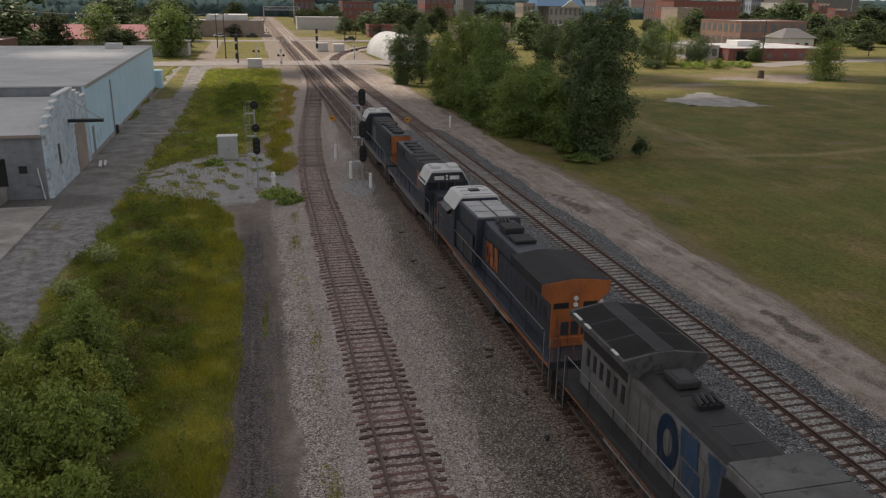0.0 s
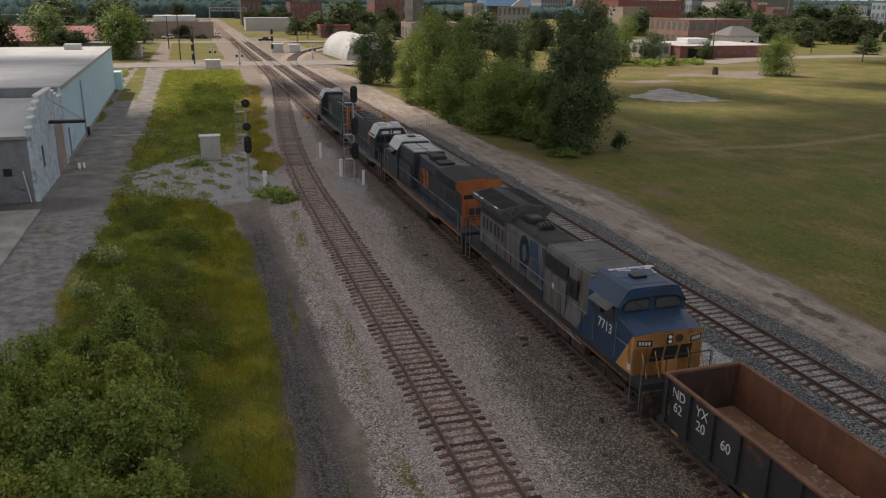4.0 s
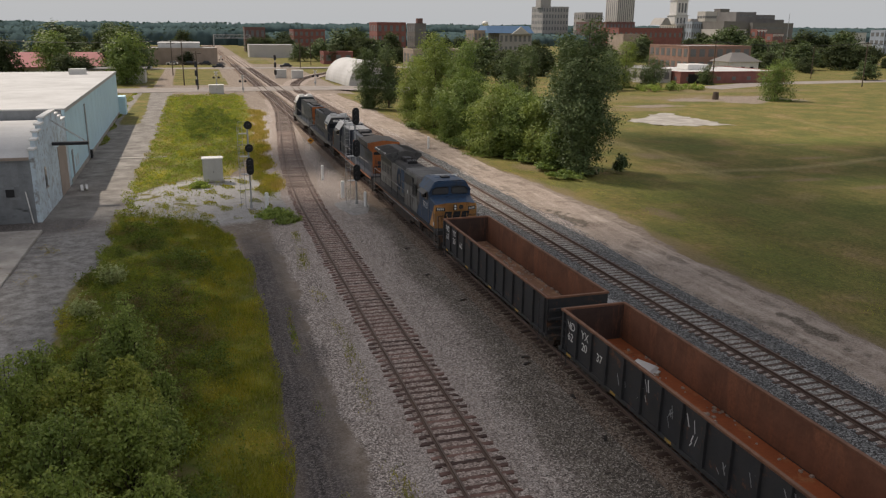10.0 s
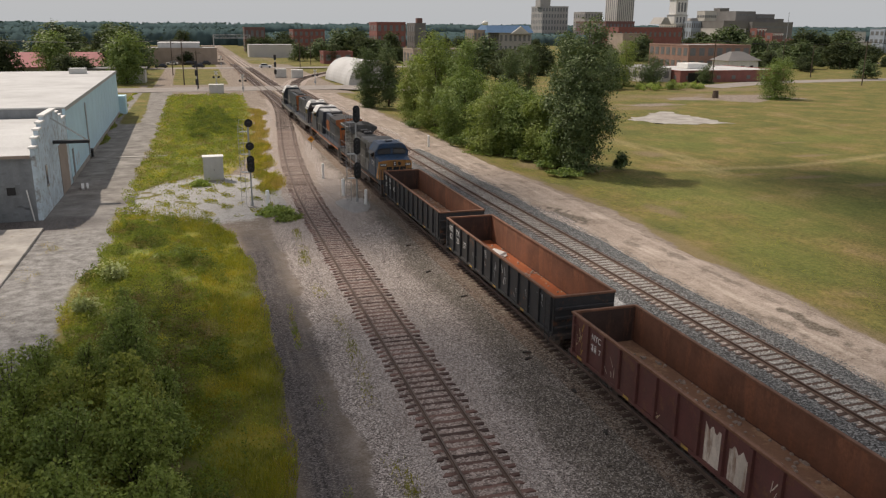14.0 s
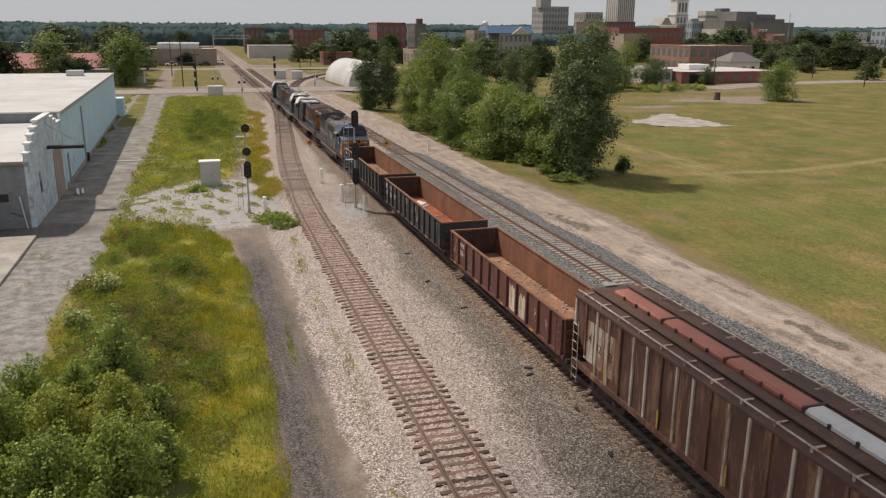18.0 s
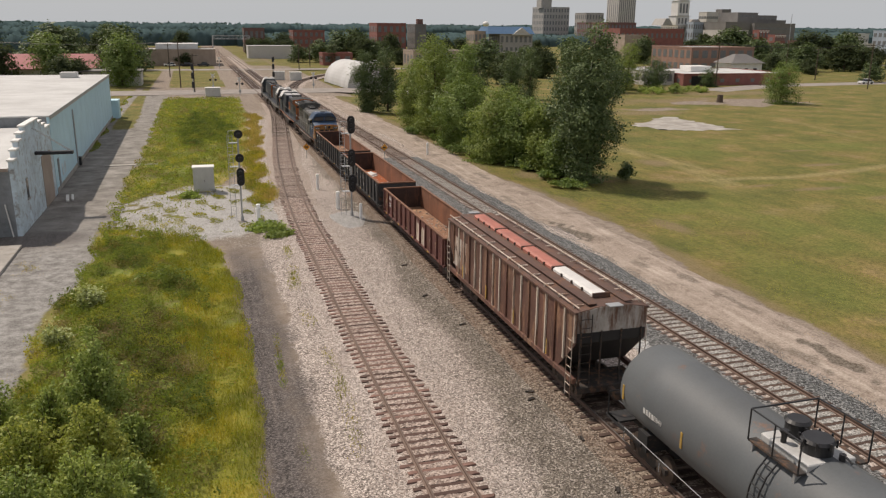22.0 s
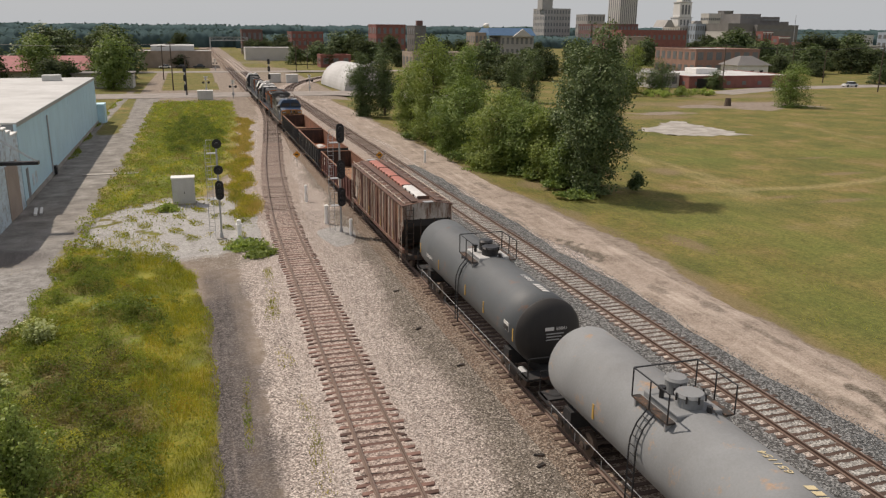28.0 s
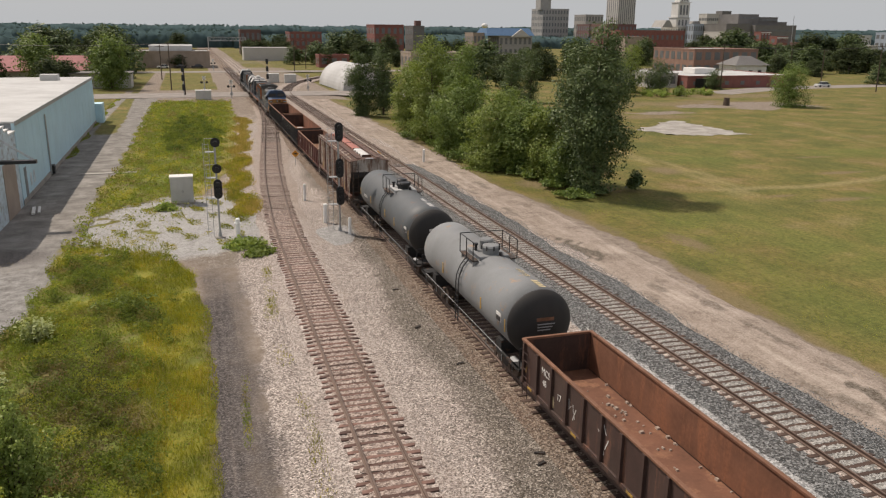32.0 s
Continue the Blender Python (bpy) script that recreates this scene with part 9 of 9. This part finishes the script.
    B("building", 77.5, 96.5, 420, 20, 16.2, M["brick_red"], "tall red brick warehouse", 3, 5)
    boxed("stair_tower", M["brick_dark"], B("building", 98.5, 108.5, 424, 18, 15.8, M["stone_dark"], "dark brick warehouse with a stair tower", 3, 3), 104, 107, 425, 428, 15.8, 18.8)
    wh = B("building", 45, 63, 480, 22, 12.0, M["brick_red"], "red brick warehouse by the far tracks", 3, 6)
    B("building", 17.8, 29.2, 482, 16, 13, M["brick_dark"], "red brick building by the far tracks", 2, 4)
    B("building", 15, 36, 400, 14, 5.5, M["stone_pale"], "low white sheds by the tracks", 0, 0, "roof_grey", 0.2, (0.3, 0.3))
    B("building", -26.8, -1.2, 330, 24, 5.6, M["brick_tan"], "long low tan warehouse", 0, 0, "roof_grey")
    B("building", -23.5, -7.5, 345, 22, 7.6, M["roof_white"], "white-roofed shed behind the warehouse", 0, 0, "roof_white", 0.1)
    B("building", 40, 52, 330, 10, 4.2, M["brick_red"], "small red shed with a low roof", 1, 3)
    B("building", 66, 90, 300, 16, 6.0, M["brick_tan"], "low brick store behind the trees", 1, 5)
    B("building", 95, 112, 292, 16, 5.5, M["stone_dark"], "low dark roofed building behind the trees", 1, 4)
    # far side of the lane
    pk = thing("long_building", "long white building with a faded pink metal roof", "building", group="town buildings")
    boxed("wall", M["stone_pale"], pk, -78, -27, 252, 266, -0.5, 3.2)
    bm = bmesh.new()
    prism(bm, [(251, 3.0), (259, 6.8), (267, 3.0), (267, 2.8), (251, 2.8)], "x", -79, -26.5)
    part("roof", bm, M["pink"], pk, "faded pink metal roof")
    for k in range(6):
        boxed("window", M["window_far"], pk, -74 + k * 8, -72 + k * 8, 251.9, 252.0, 1.0, 2.3)
    ga = thing("garage", "low white garage with a dark roof behind trees", "garage", group="town buildings")
    boxed("wall", M["stone_pale"], ga, -36, -22, 226, 234, -0.5, 3.4)
    boxed("roof", M["stone_dark"], ga, -36.4, -21.6, 225.6, 234.4, 3.4, 3.7)
    B("building", -110, -62, 205, 16, 4.5, M["brick_dark"], "long low dark building behind the shed", 1, 8)
    wt = thing("water_tower", "white ball water tower on a slender stem far off", "water tower", pose(310, 900, 0))
    bm = bmesh.new()
    tube(bm, (0, 0, 0), (0, 0, 16), 0.9, 10)
    part("stem", bm, M["white_paint"], wt)
    bm = bmesh.new()
    bmesh.ops.create_uvsphere(bm, u_segments=20, v_segments=12, radius=3.6, matrix=Matrix.Translation((0, 0, 18.2)) @ Matrix.Diagonal((1, 1, 0.8, 1)))
    part("tank", bm, M["white_paint"], wt, smooth=True)
    mast = thing("radio_mast", "thin radio mast on the skyline", "mast", pose(330, 415, 0))
    bm = bmesh.new()
    tube(bm, (0, 0, 0), (0, 0, 24), 0.35, 5, 0.12)
    part("mast", bm, M["steel_grey"], mast)


town()


# trees of the town and the far woods
def town_trees():
    rng = random.Random(5)
    spots = [(-58, 242, 14), (-37, 228, 9), (-33, 300, 18.5), (-52, 304, 17.5), (-75, 250, 14), (-13, 330, 9), (-66, 236, 12),
             (64, 360, 9), (74, 370, 10), (70, 260, 9), (82, 250, 10), (95, 240, 9), (110, 250, 10), (120, 260, 11), (60, 230, 9), (74, 215, 8),
             (190, 300, 9), (205, 310, 9), (220, 300, 10), (235, 320, 10), (170, 270, 8), (180, 262, 8), (212, 262, 9), (228, 258, 10), (240, 262, 10), (255, 270, 9),
             (262, 255, 8), (232, 292, 8), (240, 300, 8), (249, 305, 8.5), (226, 285, 7), (236, 310, 8), (182, 330, 10), (196, 335, 10), (188, 340, 10), (84, 400, 11), (66, 400, 12), (50, 420, 10), (60, 410, 11), (244, 235, 7), (285, 360, 10), (270, 355, 10), (300, 370, 9), (25, 430, 8), (38, 440, 9), (68, 440, 11), (76, 455, 12), (120, 400, 9), (180, 400, 10), (200, 405, 11), (190, 205, 5), (276, 334, 13.5), (284, 333, 14.5), (292, 338, 14), (287, 325, 12), (296, 330, 13), (262, 402, 14.5), (270, 405, 15), (278, 400, 14), (286, 404, 13), (214, 340, 12), (226, 345, 13), (236, 350, 12)]
    # belts of trees between the streets
    for x0, x1, y0, y1, n, tall in ((-150, -24, 206, 275, 16, 10), (-190, -30, 300, 420, 20, 11), (-260, -15, 430, 600, 22, 12), (60, 130, 225, 285, 10, 8), (30, 130, 300, 400, 12, 8), (180, 300, 262, 330, 16, 6.5), (175, 290, 345, 400, 14, 7), (300, 420, 300, 400, 16, 8), (170, 290, 228, 262, 14, 6), (215, 330, 262, 330, 16, 7), (20, 200, 450, 600, 18, 9)):
        spots += [(rng.uniform(x0, x1), rng.uniform(y0, y1), tall * rng.uniform(0.75, 1.2)) for _ in range(n)]
    kinds = []
    for k in range(4):
        h = 10.0
        t = tree("tree", 0, 0, h, lobe_set(random.Random(60 + k), h, 4.2, 7, 0.2), M[("leaf_town", "leaf_town", "leaf_dark", "leaf_town")[k]], 3600, 0.3, "broad green town tree among the buildings", 0.3, group="town trees", seed=60 + k, clump=0.5)
        kinds.append(t)
    for i, (x, y, h) in enumerate(spots):
        m = pose(x, y, -0.3, 0, 0, rng.uniform(0, 360)) @ Matrix.Diagonal((h / 11 * rng.uniform(0.9, 1.2), h / 11 * rng.uniform(0.9, 1.2), h / 12.5, 1))
        if i < 4:
            kinds[i].matrix_basis = m
        else:
            copy_thing(kinds[i % 4], m)


town_trees()
for i, (x, y) in enumerate(((-26.2, 222), (-44.4, 238))):
    tree("tree", x, y, 12.6, lobe_set(random.Random(90 + i), 12.6, 5.6, 10, 0.25), M["leaf_grove"], 8000, 0.26, "broad light green tree before the long building", 0.3, group="town trees", seed=90 + i, clump=0.5)


def woods(name, x0, x1, y, n, h, seed, label, size=1.1, depth=60):
    """Far woods: a rolling canopy with a broken edge of leaves."""
    rng = np.random.default_rng(seed)

    def top(x, yy):
        return h * (0.74 + 0.03 * np.sin(x * 0.045 + seed) + 0.035 * np.sin(x * 0.13 + 2 * seed + yy * 0.1) + 0.045 * np.sin(x * 0.41 + yy * 0.3) + 0.045 * np.sin(x * 0.83 - yy * 0.5))

    xs = np.arange(x0, x1 + 1, 1.6 if x1 - x0 < 700 else 3.2)
    rows = [0.0, 0.0, 0.02, 0.07, 0.15, 0.3, 0.5, 0.75, 1.0]
    lift = [-0.05, 0.45, 0.75, 0.9, 1.0, 0.95, 1.0, 0.96, 1.0]
    verts = []
    for f, l in zip(rows, lift):
        yy = y + depth * f + 1.5 * np.sin(xs * 0.37 + seed) + 1.2 * np.sin(xs * 0.9)
        zz = top(xs, yy) * l * (1 + 0.10 * np.sin(xs * 1.1 + f * 40) * (l > 0.5))
        verts += [(float(a), float(b), float(c)) for a, b, c in zip(xs, yy, zz)]
    k = len(xs)
    faces = [(r * k + i, r * k + i + 1, (r + 1) * k + i + 1, (r + 1) * k + i) for r in range(len(rows) - 1) for i in range(k - 1)]
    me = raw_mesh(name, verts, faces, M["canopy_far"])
    me.shade_smooth()
    tagged(new(name, me), label, "woods", kind="stuff")
    x = rng.uniform(x0, x1, n)
    yy = y + rng.uniform(-2, depth, n)
    z = top(x, yy) * (0.5 + 0.52 * rng.random(n) ** 0.5)
    p = np.stack([x, yy, z], 1)
    d = np.stack([rng.normal(0, 0.5, n), np.full(n, -0.8), np.full(n, 0.6)], 1)
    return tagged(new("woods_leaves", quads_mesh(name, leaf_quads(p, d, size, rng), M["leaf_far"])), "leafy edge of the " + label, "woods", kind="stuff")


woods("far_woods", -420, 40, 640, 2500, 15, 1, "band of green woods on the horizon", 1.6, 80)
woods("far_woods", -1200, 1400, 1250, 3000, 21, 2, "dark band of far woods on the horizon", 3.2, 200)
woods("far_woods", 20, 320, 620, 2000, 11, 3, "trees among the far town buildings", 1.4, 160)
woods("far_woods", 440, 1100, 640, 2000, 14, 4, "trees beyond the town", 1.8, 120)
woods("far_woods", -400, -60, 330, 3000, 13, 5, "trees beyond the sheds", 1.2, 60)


# ---- cars ----
def car(x, y, heading, paint, label, tall=1.5):
    c = thing("car", label, "car", pose(x, y, 0.0, 0, 0, heading), group="cars near the crossing")
    boxed("body", paint, c, -0.9, 0.9, -2.2, 2.2, 0.28, 0.85, top=(0.04, 0.06), bevel=0.08)
    boxed("cabin", M["glass"], c, -0.82, 0.82, -1.7, 0.9, 0.85, tall - 0.06, top=(0.14, 0.45), bevel=0.05)
    boxed("roof", paint, c, -0.68, 0.68, -1.25, 0.42, tall - 0.06, tall, bevel=0.02)
    for sx in (-1, 1):
        for yy in (-1.4, 1.4):
            bm = bmesh.new()
            tube(bm, (sx * 0.72, yy, 0.33), (sx * 0.92, yy, 0.33), 0.33, 14)
            part("wheel", bm, M["black"], c)
        for yy in (-2.2, 2.2):
            boxed("lamp", M["white_paint"] if yy > 0 else M["hatch_red"], c, *sorted((sx * 0.5, sx * 0.8)), *sorted((yy * 0.985, yy * 1.0)), 0.55, 0.7)
    return c


PAINT = {"black": surface("car_black", (0.02, 0.02, 0.022), 0.25, 0, 0.1), "white": surface("car_white", (0.7, 0.7, 0.7), 0.3, 0, 0.05), "red": surface("car_red", (0.3, 0.03, 0.03), 0.3, 0, 0.1)}
CARS = {
    "cross_dark": car(0, 302.3, 90, PAINT["black"], "dark car driving over the second crossing"),
    "cross_follow": car(0, 302.3, 90, PAINT["black"], "dark saloon following over the second crossing"),
    "cross_white": car(0, 298.8, -90, PAINT["white"], "white car driving along the second road"),
    "street": car(190, 197.5, 90, PAINT["white"], "white car waiting on the street past the field"),
}
for x, y, a, p in ((-18, 325, 90, "white"), (-12, 325, 80, "black"), (-6, 325, 95, "black"), (52, 340, 80, "black"), (57, 338, 90, "black"), (62, 336, 90, "white"), (300, 318, 90, "white"), (310, 318, 90, "black")):
    car(x, y, a, PAINT[p], ("white" if p == "white" else "black") + " car parked beyond the crossing")

# small things on the ground
stump = thing("stump", "old wooden stump standing in the mown field", "stump", pose(100.4, 153.7, -0.2))
bm = bmesh.new()
tube(bm, (0, 0, 0), (0.05, 0, 1.7), 0.75, 10, 0.6)
part("trunk", bm, M["bark"], stump)
for x, y, a in ((5.4, 31.2, 20), (5.6, 31.9, -30), (5.6, 23.9, 60), (5.3, 40.5, 10), (6.0, 27.5, 80), (4.6, 45.6, 30), (4.9, 52, 5)):
    s = thing("scrap_piece", "dark scrap of tie plate lying on the ballast", "scrap", pose(x, y, -0.12, 0, 0, a), group="scrap on the ballast")
    boxed("plate", M["under"], s, -0.2, 0.2, -0.06, 0.06, 0.0, 0.06, top=(0.03, 0.02))
    boxed("spike", M["under"], s, -0.05, 0.2, 0.08, 0.12, 0.0, 0.05)


# ---- ties ----
def ties(key, y_near, y_far, step, count, wood="tie"):
    """Wooden ties; the nearest are pieces of their own, the rest are joined."""
    rng = random.Random(len(key))
    kinds = []
    for k in range(10):
        bm = bmesh.new()
        v = box(bm, -1.28, 1.28, -0.115, 0.115, -0.16, 0.0, top=(0.01, 0.008))
        for q in v:
            q.co.x += rng.uniform(-0.09, 0.09)
            q.co.y += rng.uniform(-0.015, 0.015)
        kinds.append(mesh_of(done(bm, 0.012), M[wood if k < 5 else ("tie_dusty" if key == "siding" else "tie_dark")], "tie"))
    plate = bmesh.new()
    verts, faces = [], []
    made = 0
    for p, t in along(LINES[key], step):
        if not y_near <= p[1] <= y_far:
            continue
        a = math.degrees(math.atan2(-t[0], t[1])) + rng.uniform(-1.2, 1.2)
        m = pose(p[0] + rng.uniform(-0.08, 0.08), p[1] + rng.uniform(-0.03, 0.03), rng.uniform(-0.018, 0.004) - (0.022 * min(1.0, max(0.0, (p[1] - 66) / 20)) if key == "siding" else 0.0), 0, 0, a)
        if made < count:
            shared("tie", kinds[made % 5 + (5 if p[1] > 72 + rng.uniform(-14, 14) else 0)], TRACKS[key], m)
        else:
            base = len(verts)
            verts += [tuple(m @ q.co) for q in kinds[made % 5].vertices]
            faces += [tuple(base + i for i in f.vertices) for f in kinds[made % 5].polygons]
        made += 1
    if verts:
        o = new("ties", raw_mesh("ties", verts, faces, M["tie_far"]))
        o.parent = TRACKS[key]
        tagged(o, "rows of weathered wooden ties", kind="stuff")


ties("siding", 12, 171, 0.53, 200)
ties("main", 12, 330, 0.53, 120, "tie_dark")
ties("east", 12, 300, 0.53, 200, "tie_dark")
ties("mid", 90, 300, 0.53, 0)


def cribs(key, y_near, y_far, material, label, out, lift, patchy, seed):
    """Uneven ballast between the ties, spilling over their edges here and there."""
    rng = random.Random(seed)
    verts, faces = [], []
    xs = [-out + 2 * out * k / 17 for k in range(18)]
    ys = (0.09, 0.15, 0.265, 0.38, 0.44)
    for p, t in along(LINES[key], 0.53):
        if not y_near <= p[1] <= y_far:
            continue
        m = pose(p[0], p[1], 0, 0, 0, math.degrees(math.atan2(-t[0], t[1])))
        base = len(verts)
        full = rng.uniform(0.6, 1.2)
        for x in xs:
            ease = (1 - patchy * min(1.0, abs(x) / out)) * full
            for k, y in enumerate(ys):
                z = lift * ease * (0.4 if k in (0, 4) else 1.0) + rng.uniform(-0.028, 0.016)
                verts.append(tuple(m @ Vector((x, y + rng.uniform(-0.035, 0.035), z))))
        for a in range(17):
            for k in range(4):
                q = base + a * 5 + k
                faces.append((q, q + 5, q + 6, q + 1))
    o = new("ballast", raw_mesh("crib_ballast", verts, faces, material))
    o.parent = TRACKS[key]
    tagged(o, label, kind="stuff")


cribs("siding", 12, 75, M["ballast_crib"], "pale pinkish ballast spilling over the ties", 1.0, -0.006, 0.9, 5)
cribs("east", 12, 90, M["ballast_grey"], "pale ballast heaped between the rails", 0.66, 0.012, 1.6, 6)


def fresh_stone():
    """A low windrow of new pale stone along the edge of the right-hand track's bed."""
    rng = random.Random(31)
    verts, faces = [], []
    ys = np.arange(8, 43.1, 0.3)
    for y in ys:
        x = 16.2 - 0.0144 * (y - 30)
        thin_out = min(1.0, (43.1 - y) / 4)
        a, b = -2.95 - (0.5 + rng.uniform(-0.16, 0.16)) * thin_out, -2.95 + (0.36 + rng.uniform(-0.16, 0.16)) * thin_out
        for u, z in ((a - 0.25, -0.25), (a, -0.09), ((a + b) / 2, -0.05 + rng.uniform(-0.015, 0.015)), (b, -0.055), (b + 0.2, -0.14)):
            verts.append((x + u, float(y), z))
    for k in range(len(ys) - 1):
        for j in range(4):
            q = k * 5 + j
            faces.append((q, q + 1, q + 6, q + 5))
    o = new("ballast", raw_mesh("fresh_stone", verts, faces, M["ballast_pale"]))
    o.parent = TRACKS["east"]
    tagged(o, "windrow of fresh pale grey stone", kind="stuff")


fresh_stone()


# ---- what moves ----
SPEED, START = 4.28, -12.54


def motions():
    times = [0, 0.1, 0.4] + list(range(1, 32)) + [31.6, 31.9, 32.0]
    lean = math.degrees(math.atan(0.0112))
    def lag(t):
        """The train gathers a little speed after the first seconds."""
        k = min(1.0, max(0.0, (t - 2.5) / 4.0))
        return -0.7 * (1 - k * k * (3 - 2 * k))

    for car_, off in TRAIN:
        rows = []
        for t in times:
            y = START + SPEED * t + off + lag(t)
            rows.append((t, pose(x_main(y), y, 0.17, 0, 0, lean)))
        walk(car_, rows)

    # the edge of the cloud's shade comes down the line toward the near end
    lift = _sv * (CLOUD_UP / _sv.z)
    walk(drifting, [(t, Matrix.Translation(lift + Vector((0, e, 0)))) for t, e in ((0, 174), (0.4, 171), (3, 152), (6, 125), (8, 106), (10, 95), (13, 76), (14, 64), (16, 37), (17, 23), (18, 11), (20, -22), (24, -98), (28, -174), (31.6, -242), (32, -250))])

    def drive(name, y, z, turn, at):
        walk(CARS[name], [(t, pose(x, y, z, 0, 0, turn)) for t, x in at])
    drive("cross_dark", 302.3, -0.02, 90, ((0, 29.2), (3, 17.6), (6, 12.0), (8, 5.5), (10, -1.7), (12, -10.7), (14, -21), (17, -38), (22, -68), (27, -98), (32, -128)))
    drive("cross_follow", 302.3, -0.02, 90, ((0, 95), (5, 58), (10, 22), (12, 6.9), (14, -8.5), (17, -30), (22, -62), (27, -92), (32, -122)))
    drive("cross_white", 298.8, -0.02, -90, ((0, -125), (5, -75), (10, -26), (12, -3.2), (14, 14.5), (17, 43), (22, 90), (27, 137), (32, 184)))
    drive("street", 197.5, -0.08, 90, ((0, 330), (10, 268), (17, 222), (20, 197), (22, 181), (24, 173.6), (25, 172.2), (29.5, 172.0), (30, 171.3), (31, 167.6), (32, 163.2)))


motions()
